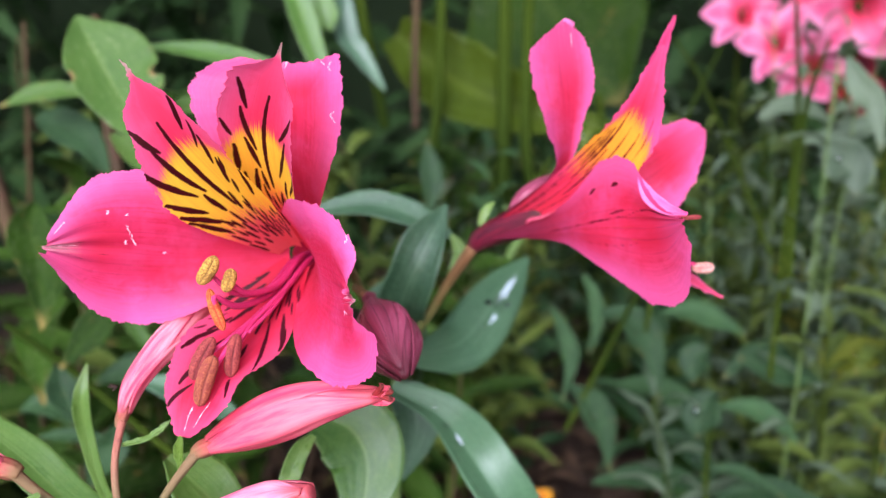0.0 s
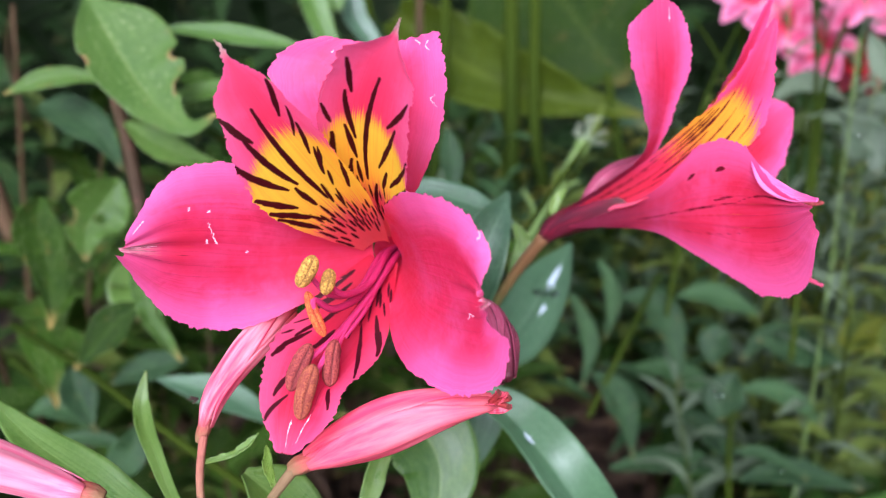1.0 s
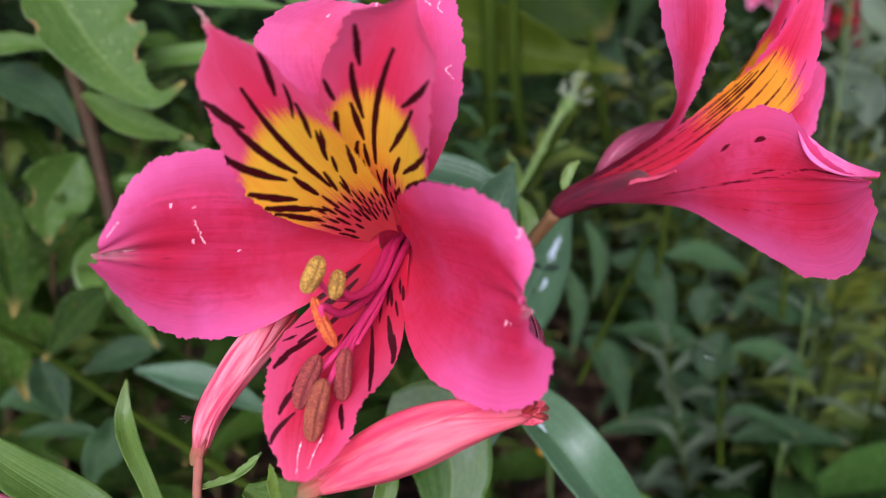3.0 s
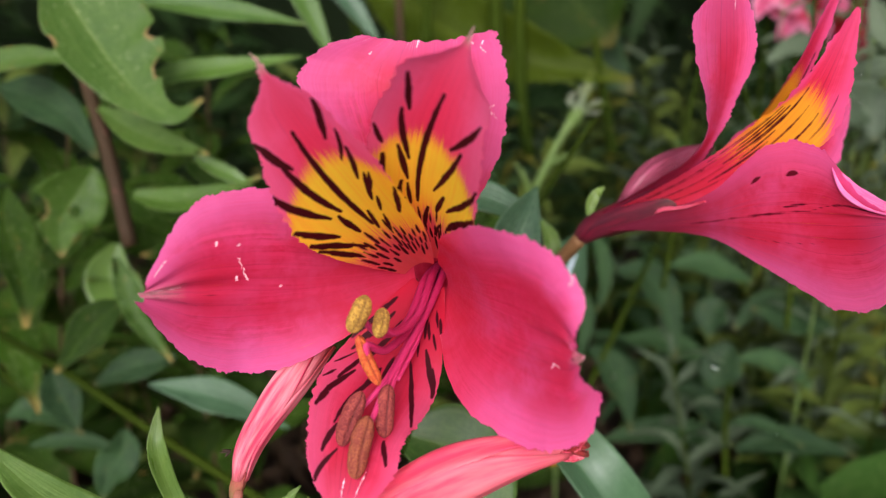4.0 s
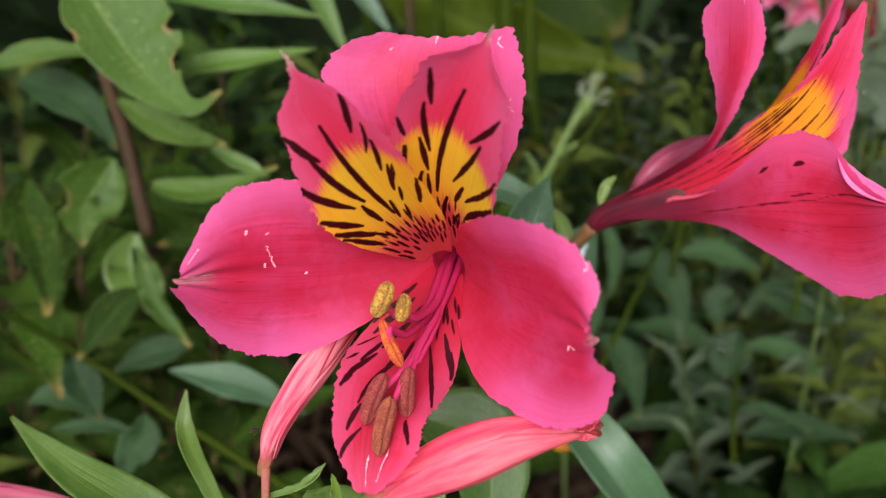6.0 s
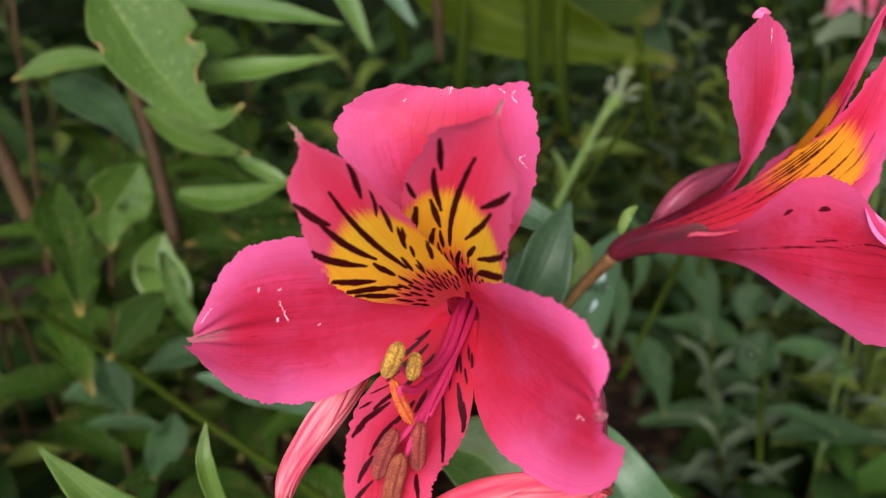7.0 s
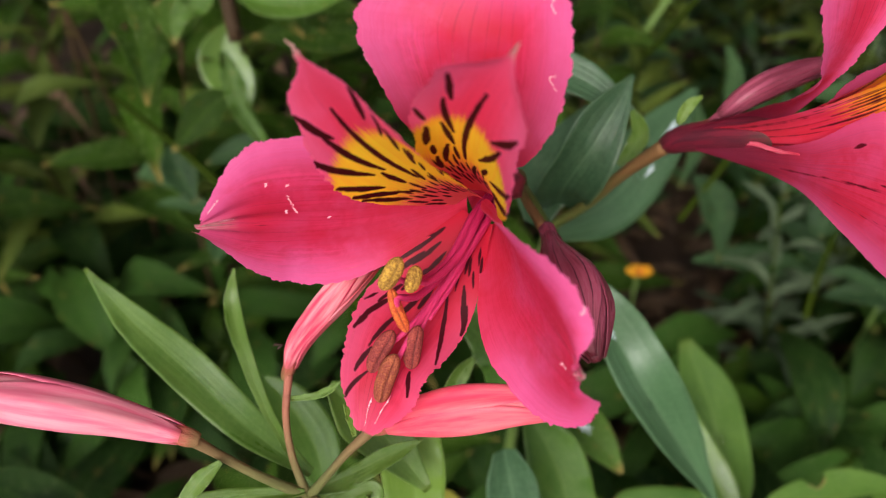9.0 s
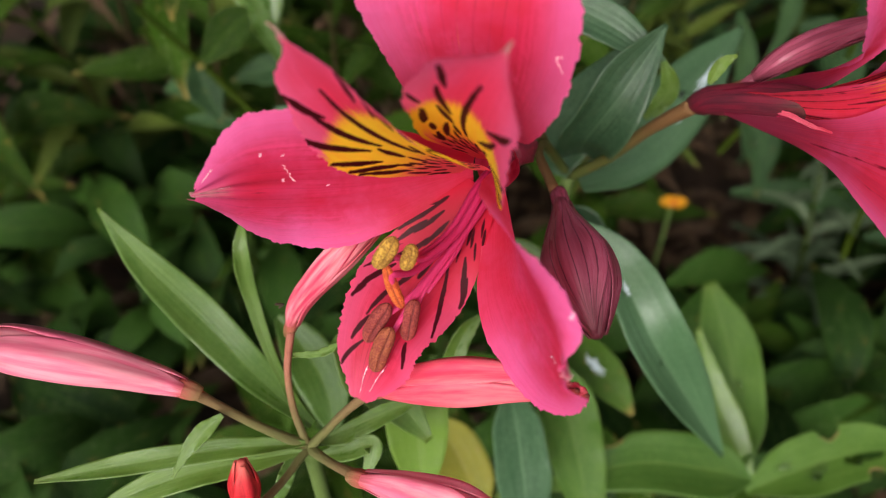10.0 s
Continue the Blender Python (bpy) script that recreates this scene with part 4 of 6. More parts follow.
spent = bud("spent_flower", [(-7.92, 16.72, -7.75), (-7.62, 16.9, -6.95), (-6.95, 17.3, -6.08), (-6.05, 18.1, -5.2)], (0.10, 0.19, 0.25, 0.31, 0.24), SPENT_DARK, "withered pink flower on a thin reddish stalk", ridges=0.08, category="spent flower", squash=0.8, seed=2)
for way in ((-0.20, -0.08, 0.02), (-0.14, -0.1, 0.10), (-0.1, -0.08, -0.08)):
    tube("dry_tuft", [(-8.0, 16.75, -7.0), np.array((-8.0, 16.75, -7.0)) + np.array(way) * 0.6, np.array((-8.0, 16.75, -7.0)) + way], (0.028, 0.025, 0.012), DRY_TUFT, spent, ring=6, steps=6)
bud("flower_bud", [(-9.75, 14.88, -8.18), (-10.4, 14.83, -7.9), (-11.4, 14.55, -7.25), (-12.86, 14.23, -6.65), (-13.8, 13.95, -6.3)], (0.15, 0.25, 0.34, 0.46, 0.45, 0.2), PALE_BUD, "pale pink narrow bud lying sideways on its stalk", seed=3)
bud("flower_bud", [(-5.6, 13.9, -8.95), (-4.45, 13.6, -8.5), (-3.4, 13.25, -8.0), (-2.6, 12.95, -7.65)], (0.13, 0.3, 0.36, 0.18), PALE_BUD, "pale pink narrow bud beside the stem tip", seed=4)
bud("flower_bud", [(-7.85, 12.95, -9.5), (-7.9, 13.2, -8.8), (-7.92, 13.4, -8.1)], (0.12, 0.26, 0.08), RED_BUD, "small red bud standing upright", seed=5)
bud("flower_bud", [(-2.1, 20.2, -5.8), (-1.9, 19.5, -5.95), (-1.6, 18.7, -6.18), (-1.25, 17.75, -6.48), (-0.95, 16.95, -6.82)], (0.15, 0.25, 0.49, 0.73, 0.73, 0.45, 0.1), MAROON, "drooping maroon bud with ribbed sides", ridges=0.07, calyx=MAROON, lift=0.05)
# Bud shape added to stand for the maroon back of an outer petal.
bud("flower_bud", [(2.1, 23.3, -3.9), (2.75, 23.35, -3.2), (3.8, 23.9, -2.85), (5.2, 24.6, -2.6)], (0.1, 0.24, 0.3, 0.26, 0.16), MAROON, "maroon back of the side flower's outer petal, shaped as a slender bud", ridges=0.08, calyx=MAROON, seed=2)


# ---- stems and leaves near the flowers ----
near = thing("alstroemeria_plant", (-2.5, 26.5, -45), "green alstroemeria stem with smooth blue-green pointed leaves", "plant", "alstroemeria plants")
tube("stem", [(-2.5, 26.5, -45), (-2.2, 26.5, -28), (-1.9, 26.3, -14), (-1.7, 25.8, -9.4)], (0.3, 0.28, 0.24, 0.2), GREEN_STEM, near)
tube("pedicel", [(-1.7, 25.9, -9.6), (-0.7, 25.0, -8.0), (0.2, 24.3, -6.3), (1.0, 23.5, -4.9)], (0.19, 0.17, 0.18, 0.22), RED_STEM, near)
tube("pedicel", [(-1.7, 25.8, -9.5), (-2.6, 24.5, -7.4), (-2.9, 22.6, -5.6), (-3.1, 20.8, -4.8)], (0.16, 0.15, 0.15, 0.18), RED_STEM, near)
tube("pedicel", [(-1.7, 25.8, -9.5), (-2.6, 23.8, -6.9), (-2.75, 22.0, -5.9), (-2.25, 20.4, -5.75)], (0.13, 0.12, 0.12, 0.14), RED_STEM, near)
tube("pedicel", [(0.9, 23.7, -5.0), (1.4, 23.6, -4.6), (2.1, 23.3, -3.9)], (0.12, 0.12, 0.11), RED_STEM, near)
leaf("leaf", [(-1.52, 25.87, -8.64), (-1.43, 24.63, -7.06), (-0.74, 24.5, -5.4), (0.19, 25.54, -3.81)], [(0.4, 0.9), (0.81, 0.82), (0.77, 0.86), (0.82, 0.57), (0.1, 0.01)], [(0.07, -0.95, 0.29), (-0.02, -0.96, 0.29)], HERO_LEAF, near, cup=(0.35, 0.56, 0.2), fold=(0, 0, 0), seed=61)
leaf("leaf", [(-1.39, 25.89, -9.61), (0.69, 28.67, -10.01), (2.34, 30.61, -8.71), (3.98, 33.11, -7.37)], [(0.2, 0.5), (0.9, 1.15), (1.25, 1.3), (1.05, 0.95), (0.1, 0.1)], [(0.06, -0.84, 0.54)], HERO_LEAF, near, cup=(0.13, -0.24, -0.17), fold=(0, 0, 0), seed=62)
leaf("leaf", [(-1.88, 24.46, -10.32), (0.09, 23.67, -11.2), (1.82, 22.0, -13.08), (5.4, 22.0, -18.6)], [(0.3, 0.3), (0.68, 0.55), (0.98, 0.76), (0.98, 0.85), (0.05, 0.1)], [(0, -0.52, 0.85), (0.2, -0.6, 0.77)], HERO_LEAF, near, cup=(0.08, 0.13, 0.2), fold=(0.5, 0.42, 0.3), seed=63)
leaf("leaf", [(-5.13, 26.68, -4.35), (-3, 26.42, -3.93), (-1.32, 26.03, -4.2), (0.31, 25.52, -4.98)], (0.21, 0.46, 0.58, 0.53, 0.12), [(0.04, -0.72, 0.70)], HERO_LEAF, near, seed=87)
leaf("leaf", [(-4.19, 22.34, -10.34), (-3.03, 21.93, -10.65), (-2.44, 21.4, -11.56), (-2.58, 20.72, -13.15)], (0.56, 1.2, 1.31, 1.08, 0.54), [(0.09, -0.79, 0.61)], MID_LEAF, near, seed=88)
leaf("leaf", [(-1.78, 25.33, -10.71), (-1.15, 25.2, -11.33), (-1.04, 24.98, -12.35), (-1.57, 24.63, -13.99)], (0.42, 0.84, 0.94, 0.63, 0.1), [(0.03, -0.81, 0.58)], HERO_LEAF, near, seed=89)
leaf("leaf", [(-1.16, 26.01, -17.32), (0.1, 26.03, -18.92), (1.39, 25.88, -20.28), (2.74, 25.25, -21.69)], (0.2, 0.75, 0.9, 0.7, 0.1), [(0.10, -0.60, 0.76)], OLD_LEAF, near, seed=90)
leaf("leaf", [(0.31, 25.54, -4.88), (0.61, 25.4, -5.57), (0.41, 25.27, -6.16), (0.11, 25.19, -6.56)], (0.08, 0.24, 0.28, 0.2, 0.06), [(-0.01, -0.91, 0.41)], LIGHT_LEAF, near, seed=92)
leaf("leaf", [(1.2, 23.55, -4.25), (1.3, 23.6, -3.95), (1.45, 23.65, -3.65), (1.68, 23.6, -3.45)], (0.05, 0.14, 0.16, 0.12, 0.03), [(-0.07, -0.94, 0.34)], LIGHT_LEAF, near, seed=93)
leaf("leaf", [(-2.59, 21.11, -15.56), (-2.23, 20.7, -16.97), (-1.83, 20.1, -18.57), (-1.35, 19.17, -20.52)], (0.39, 0.83, 0.93, 0.99, 0.63), [(-0.03, -0.41, 0.91)], HERO_LEAF, near, seed=76)
leaf("leaf", [(-1.58, 23.95, -17.16), (-0.44, 23.29, -18.96), (0.31, 22.49, -20.81), (1.15, 21.32, -23.06)], (0.44, 1.11, 1.13, 1.05, 0.7), [(-0.08, -0.43, 0.90)], MID_LEAF, near, seed=77)
leaf("leaf", [(-2.13, 25.36, -9.17), (-1.75, 26.4, -8.2), (-1.3, 27.2, -7.4), (-0.71, 28.55, -6.24)], [(0.4, 0.3), (1.2, 0.7), (1.3, 0.8), (0.8, 0.6), (0.05, 0.05)], [(-0.1, -0.85, 0.5)], HERO_LEAF, near, seed=95)

front = thing("alstroemeria_plant", (-8.0, 17.5, -45), "alstroemeria stem with spent flowers, buds and light green leaves", "plant", "alstroemeria plants")
tube("stem", [(-8.0, 17.5, -45), (-7.9, 17.0, -30), (-7.6, 16.0, -17), (-7.33, 15.24, -10.45)], (0.28, 0.26, 0.22, 0.2), GREEN_STEM, front)
tube("pedicel", [(-7.35, 15.21, -10.42), (-8.37, 15.04, -9.56), (-9.16, 14.96, -8.81), (-9.6, 14.88, -8.3)], (0.14, 0.11, 0.11, 0.14), PINK_STEM, front)
tube("pedicel", [(-7.35, 15.21, -10.42), (-7.72, 15.6, -9.5), (-7.9, 16.05, -8.6), (-7.92, 16.66, -7.85)], (0.11, 0.09, 0.085, 0.10), ROSE_STEM, front)
tube("pedicel", [(-7.28, 15.22, -10.41), (-6.81, 15.33, -9.67), (-6.36, 15.43, -8.95), (-5.7, 15.57, -8.1)], (0.13, 0.1, 0.1, 0.13), PINK_STEM, front)
tube("pedicel", [(-7.27, 15.17, -10.46), (-6.5, 14.6, -9.9), (-5.7, 14.0, -9.05)], (0.13, 0.11, 0.14), PINK_STEM, front)
tube("pedicel", [(-7.35, 15.2, -10.45), (-7.6, 14.2, -10.3), (-7.85, 13.1, -9.8)], (0.12, 0.09, 0.11), PINK_STEM, front)
leaf("leaf", [(-7.36, 15.66, -10.18), (-9.45, 17.06, -10.52), (-11.37, 18.12, -9.71), (-13.19, 19.1, -9.03), (-14.72, 19.98, -8.08)], [(0.1, 0.14), (0.44, 0.52), (0.56, 0.60), (0.42, 0.44), (0.03, 0.05)], [(0.34, -0.58, 0.74), (0.37, -0.53, 0.76)], LIGHT_LEAF, front, cup=(0.16, 0.1, 0.07), seed=64)
leaf("leaf", [(-7.47, 15.71, -10.29), (-8.77, 17.06, -10.05), (-9.79, 18.44, -9.14), (-10.39, 19.54, -8.5), (-10.37, 20.01, -7.63)], [(0.1, 0.16), (0.12, 0.16), (0.2, 0.2), (0.22, 0.2), (0.03, 0.03)], [(0.35, -0.82, 0.46), (0.3, -0.85, 0.43)], LIGHT_LEAF, front, cup=(0.13, 0.1, 0.1), seed=65)
leaf("leaf", [(-7.19, 15.39, -10.41), (-6.45, 15.84, -10.31), (-5.65, 16.36, -10.17), (-4.8, 16.87, -10.04)], [(0.05, 0.12), (0.12, 0.33), (0.2, 0.3), (0.2, 0.22), (0.03, 0.03)], [(0.11, -0.53, 0.84)], LIGHT_LEAF, front, seed=66)
leaf("leaf", [(-3.75, 19.43, -9.61), (-4.09, 19.02, -9.93), (-4.34, 18.55, -10.54), (-4.58, 18.08, -11.13)], (0.07, 0.23, 0.29, 0.25, 0.09), [(0.42, -0.71, 0.57)], LIGHT_LEAF, front, seed=91)
leaf("leaf", [(-6.66, 16.5, -7.75), (-6.92, 16.42, -8.01), (-7.3, 16.37, -8.2), (-7.84, 16.34, -8.35)], (0.02, 0.07, 0.09, 0.08, 0.04), [(0.12, -0.51, 0.85)], LIGHT_LEAF, front, seed=94)
leaf("leaf", [(-7.37, 15.15, -10.19), (-9.12, 14.56, -10.01), (-11.02, 13.81, -9.97), (-13.08, 12.97, -9.99)], (0.05, 0.24, 0.27, 0.24, 0.04), [(0.30, -0.26, 0.92)], LIGHT_LEAF, front, seed=78)
leaf("leaf", [(-7.41, 14.99, -10.33), (-8.81, 14.38, -10.24), (-10.19, 13.67, -10.24), (-11.84, 12.66, -10.5)], (0.05, 0.3, 0.35, 0.31, 0.04), [(0.28, -0.26, 0.93)], LIGHT_LEAF, front, seed=79)
leaf("leaf", [(-10.4, 20.65, -12.61), (-9.43, 20.07, -13.22), (-8.53, 19.27, -13.99), (-7.92, 18.1, -14.9)], (0.1, 0.62, 0.8, 0.7, 0.12), [(0.11, -0.45, 0.89)], MID_LEAF, front, seed=96)
leaf("leaf", [(-6.56, 16.78, -8.21), (-6.43, 16.26, -8.46), (-6.2, 15.68, -8.62)], (0.02, 0.1, 0.1, 0.05), [(0.1, -0.8, 0.5)], LIGHT_LEAF, front, seed=97)
leaf("leaf", [(-7.39, 17.84, -9.5), (-6.65, 17.76, -10.18), (-5.87, 17.55, -10.98), (-4.66, 16.96, -12.24)], (0.15, 0.75, 0.83, 0.61, 0.12), [(0.11, -0.38, 0.92)], LIGHT_LEAF, front, seed=80)
leaf("leaf", [(-5.87, 18.3, -10.71), (-5.37, 18.11, -11.93), (-5.12, 17.59, -13.43), (-4.8, 16.77, -15.24)], (0.16, 0.8, 0.9, 0.75, 0.17), [(0.09, -0.39, 0.92)], LIGHT_LEAF, front, seed=81)
leaf("leaf", [(-5.99, 23.81, -22.25), (-4.84, 23.12, -23.11), (-3.9, 22.22, -24.16), (-3.21, 21.28, -25.21)], (0.2, 0.99, 1.14, 0.99, 0.2), [(0.03, -0.34, 0.94)], YELLOW_LEAF, front, seed=82)
leaf("leaf", [(-7.13, 15.1, -10.7), (-6.47, 15.34, -10.62), (-5.81, 15.57, -10.54), (-5.96, 14.86, -11.27)], (0.06, 0.22, 0.25, 0.2, 0.04), [(0.12, -0.33, 0.94)], LIGHT_LEAF, front, seed=83)
leaf("leaf", [(-7.62, 14.96, -10.34), (-7.67, 14.36, -10.64), (-7.85, 13.75, -10.93)], (0.05, 0.16, 0.19, 0.16, 0.04), [(0.18, -0.28, 0.94)], LIGHT_LEAF, front, seed=84)
leaf("leaf", [(-8.98, 14.68, -8.68), (-9.32, 14.31, -8.9), (-9.6, 13.91, -9.16), (-9.81, 13.43, -9.51)], (0.06, 0.18, 0.18, 0.11, 0.03), [(0.27, -0.28, 0.92)], LIGHT_LEAF, front, seed=85)

low_plant = thing("alstroemeria_plant", (13, 34, -45), "lower alstroemeria shoot with broad glossy green leaves", "plant", "alstroemeria plants")
tube("stem", [(13, 34, -45), (12, 33, -38), (10.6, 31.3, -30.5)], (0.3, 0.28, 0.24), GREEN_STEM, low_plant)
leaf("leaf", [(7.67, 24.81, -24.93), (7.85, 27.42, -23.79), (7.45, 30.24, -22.35), (6.32, 33.06, -20.78)], (0.26, 1.21, 1.34, 1.21, 0.28), [(-0.22, -0.50, 0.84)], MID_LEAF, low_plant, seed=71)
leaf("leaf", [(8.68, 24.99, -24.92), (7.46, 26.6, -23.59), (6.5, 28.11, -22.41), (5.59, 30.04, -20.82)], (0.1, 0.7, 0.75, 0.5, 0.08), [(-0.05, -0.52, 0.85)], LIGHT_LEAF, low_plant, seed=72)
leaf("leaf", [(7.99, 23.88, -23.07), (5.93, 23.69, -22.45), (2.79, 23.12, -22.02), (-0.91, 21.53, -22.51)], (0.14, 1.19, 1.3, 1.03, 0.09), [(-0.12, -0.35, 0.93)], MID_LEAF, low_plant, seed=73, bites=((0.72, 1, 0.25, 0.05),))
leaf("leaf", [(7.82, 23.5, -23.41), (10.06, 24.6, -22.69), (12.33, 25.53, -22.15), (15.14, 26.21, -21.94)], (0.14, 1.11, 1.25, 1.06, 0.14), [(-0.29, -0.36, 0.89)], MID_LEAF, low_plant, seed=74, nu=28, nv=80, bites=((0.55, -1, 0.4, 0.06), (0.7, 1, 0.3, 0.05)), holes=((0.25, 0.68, 0.2, 0.11), (0.45, 0.38, 0.08, 0.02)))

worn = thing("alstroemeria_plant", (-17.5, 38.5, -45), "older alstroemeria shoot with bitten, browned green leaves", "plant", "alstroemeria plants")
leaf("leaf", [(-17.87, 36.96, 3.76), (-16.52, 35.95, 1.63), (-15.3, 35.09, -0.01), (-14.09, 34.32, -1.35), (-12.75, 33.72, -2.04), (-11.48, 33.49, -1.43)], [(0.12, 0.12), (2.1, 1.39), (2.37, 1.56), (1.9, 1.2), (0.75, 0.7), (0.3, 0.34), (0.07, 0.07)], [(0.29, -0.90, 0.33)], WORN_LEAF, worn, ruffle=0.12, seed=3, nu=28, nv=90, bites=((0.40, -1, 0.22, 0.035), (0.55, -1, 0.35, 0.05), (0.25, 1, 0.1, 0.03)))
leaf("leaf", [(-16.89, 37.35, -1.98), (-15.41, 36.65, -2.86), (-13.82, 36.02, -3.47), (-11.95, 35.42, -3.91)], (0.1, 0.54, 0.7, 0.43, 0.05), [(0.26, -0.85, 0.45)], WORN_LEAF, worn, seed=4, nu=28, nv=80, holes=((0.2, 0.78, 0.15, 0.03), (0.1, 0.92, 0.5, 0.03)))
leaf("leaf", [(-15.35, 39.55, 2.48), (-12.9, 38.98, 2.26), (-10.24, 38.33, 1.85), (-7.64, 37.67, 1.34)], (0.11, 0.42, 0.57, 0.33, 0.05), [(0.16, -0.86, 0.48)], MID_LEAF, worn, seed=5)
leaf("leaf", [(-17.59, 38.96, -0.13), (-19.27, 38.82, 0.17), (-20.93, 38.56, 0.1), (-22.84, 38.15, -0.58)], (0.11, 0.32, 0.53, 0.48, 0.05), [(0.37, -0.77, 0.52)], OLD_LEAF, worn, seed=8)
leaf("leaf", [(-22.65, 41.07, -1.24), (-20.83, 40.48, -1.68), (-19.08, 39.71, -2.76), (-17.8, 38.79, -4.47)], (0.17, 0.88, 1.02, 0.55, 0.05), [(0.36, -0.87, 0.35)], HERB_LEAF, worn, seed=6)
leaf("leaf", [(-18.36, 39.71, -5), (-19.12, 39.1, -6.13), (-19.86, 38.45, -7.37), (-19.73, 37.67, -8.87)], (0.17, 1.22, 1.52, 0.83, 0.05), [(0.54, -0.80, 0.26)], OLD_LEAF, worn, bites=((0.6, 1, 0.5, 0.09),), ruffle=0.2, seed=7, nu=28, nv=80, holes=((-0.25, 0.5, 0.2, 0.06),))
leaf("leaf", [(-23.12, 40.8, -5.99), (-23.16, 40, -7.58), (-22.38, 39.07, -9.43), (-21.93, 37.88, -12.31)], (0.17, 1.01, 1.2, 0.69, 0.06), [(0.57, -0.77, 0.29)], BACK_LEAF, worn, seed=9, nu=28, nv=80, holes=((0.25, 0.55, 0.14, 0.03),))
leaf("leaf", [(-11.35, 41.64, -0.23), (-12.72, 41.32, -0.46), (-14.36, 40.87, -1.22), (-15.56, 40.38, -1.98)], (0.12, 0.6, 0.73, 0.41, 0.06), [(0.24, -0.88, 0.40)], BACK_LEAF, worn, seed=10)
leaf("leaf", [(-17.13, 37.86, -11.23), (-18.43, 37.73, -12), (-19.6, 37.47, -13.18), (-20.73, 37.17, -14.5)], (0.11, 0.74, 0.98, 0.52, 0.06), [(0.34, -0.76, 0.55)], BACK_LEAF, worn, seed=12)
leaf("leaf", [(-17.21, 37.47, -8.94), (-16.74, 36.99, -10.52), (-16.39, 36.67, -11.58), (-14.87, 35.96, -13.72)], (0.16, 0.53, 0.5, 0.43, 0.05), [(0.31, -0.83, 0.47)], OLD_LEAF, worn, ruffle=0.3, seed=13)
leaf("leaf", [(-15, 32.95, -13.34), (-13.33, 33.04, -13.84), (-11.43, 33.05, -14.58), (-9.26, 32.87, -15.9)], (0.07, 0.49, 0.79, 0.55, 0.05), [(0.17, -0.68, 0.72)], HERO_LEAF, worn, seed=14)
leaf("leaf", [(-21.39, 38.18, -14.76), (-21.16, 37.89, -15.74), (-20.64, 37.54, -16.86), (-20.25, 37.23, -17.84)], (0.17, 0.76, 0.9, 0.46, 0.06), [(0.35, -0.71, 0.61)], HERB_LEAF, worn, seed=15)
leaf("leaf", [(-17.95, 37.1, -17.76), (-18.15, 36.8, -18.87), (-18.92, 36.54, -19.95), (-19.27, 36.21, -21.19)], (0.17, 0.81, 0.95, 0.5, 0.06), [(0.31, -0.68, 0.66)], HERB_LEAF, worn, seed=16)
leaf("leaf", [(-15.51, 38.83, -14.77), (-17, 38.86, -15.02), (-18.49, 38.85, -15.4), (-19.85, 38.75, -16.07)], (0.12, 0.68, 0.82, 0.47, 0.06), [(0.29, -0.71, 0.64)], HERB_LEAF, worn, seed=17)
leaf("leaf", [(-25.27, 40.52, -18.45), (-24.01, 40.56, -18.03), (-22.79, 40.38, -18.37), (-21.29, 39.97, -19.46)], (0.12, 0.55, 0.74, 0.49, 0.06), [(0.34, -0.67, 0.66)], HERB_LEAF, worn, seed=18)
leaf("leaf", [(-24.11, 40.01, -19.98), (-22.23, 39.95, -19.73), (-20.69, 39.79, -19.92), (-18.87, 39.44, -20.72)], (0.09, 0.38, 0.46, 0.27, 0.06), [(0.30, -0.66, 0.68)], HERB_LEAF, worn, seed=19)
leaf("leaf", [(-15.29, 46.11, -4.02), (-14.47, 44.36, -5.75), (-13.08, 43.12, -6.65), (-11.15, 42.07, -7.25)], (0.25, 0.7, 0.84, 0.52, 0.06), [(0.19, -0.85, 0.49)], BACK_LEAF, worn, seed=20)
leaf("leaf", [(-18.38, 45.14, -7.5), (-16.36, 44.55, -7.97), (-14.07, 43.98, -8.43), (-11.5, 43.51, -8.75)], (0.19, 0.95, 1.16, 0.68, 0.06), [(0.18, -0.76, 0.63)], BACK_LEAF, worn, seed=21)
leaf("leaf", [(-19.3, 43.67, -9.97), (-19.6, 42.7, -11.62), (-18.62, 41.93, -13.01), (-17.97, 41.31, -14.11)], (0.25, 1.12, 1.35, 0.83, 0.06), [(0.30, -0.79, 0.53)], LIGHT_LEAF, worn, bites=((0.75, 1, 0.5, 0.12),), seed=22)
leaf("leaf", [(-11.34, 45.7, -10.96), (-13.28, 45.4, -10.69), (-15.84, 44.91, -10.71), (-18.35, 44.34, -10.87)], (0.17, 1.05, 1.22, 0.71, 0.07), [(0.22, -0.77, 0.60)], BACK_LEAF, worn, seed=23)
leaf("leaf", [(-21.16, 44.51, -6.41), (-21.75, 43.24, -8.56), (-23.28, 42.1, -10.43), (-23.39, 40.38, -13.39)], (0.25, 1.23, 1.43, 0.9, 0.06), [(0.40, -0.79, 0.47)], BACK_LEAF, worn, bites=((0.7, 1, 0.4, 0.1),), seed=24)
tube("stem", [(-16.51, 37.57, -8.43), (-17.24, 38.56, -3.92), (-18, 39.3, -0.26), (-18.44, 40.22, 4.09)], (0.35, 0.32, 0.29, 0.24), BROWN_STEM, worn)
tube("stem", [(-25.15, 40, -12.94), (-20.38, 37.45, -14.65), (-15.46, 34.73, -16.94), (-9.45, 31.8, -19.73)], (0.21, 0.2, 0.19, 0.21), DARK_STEM, worn)
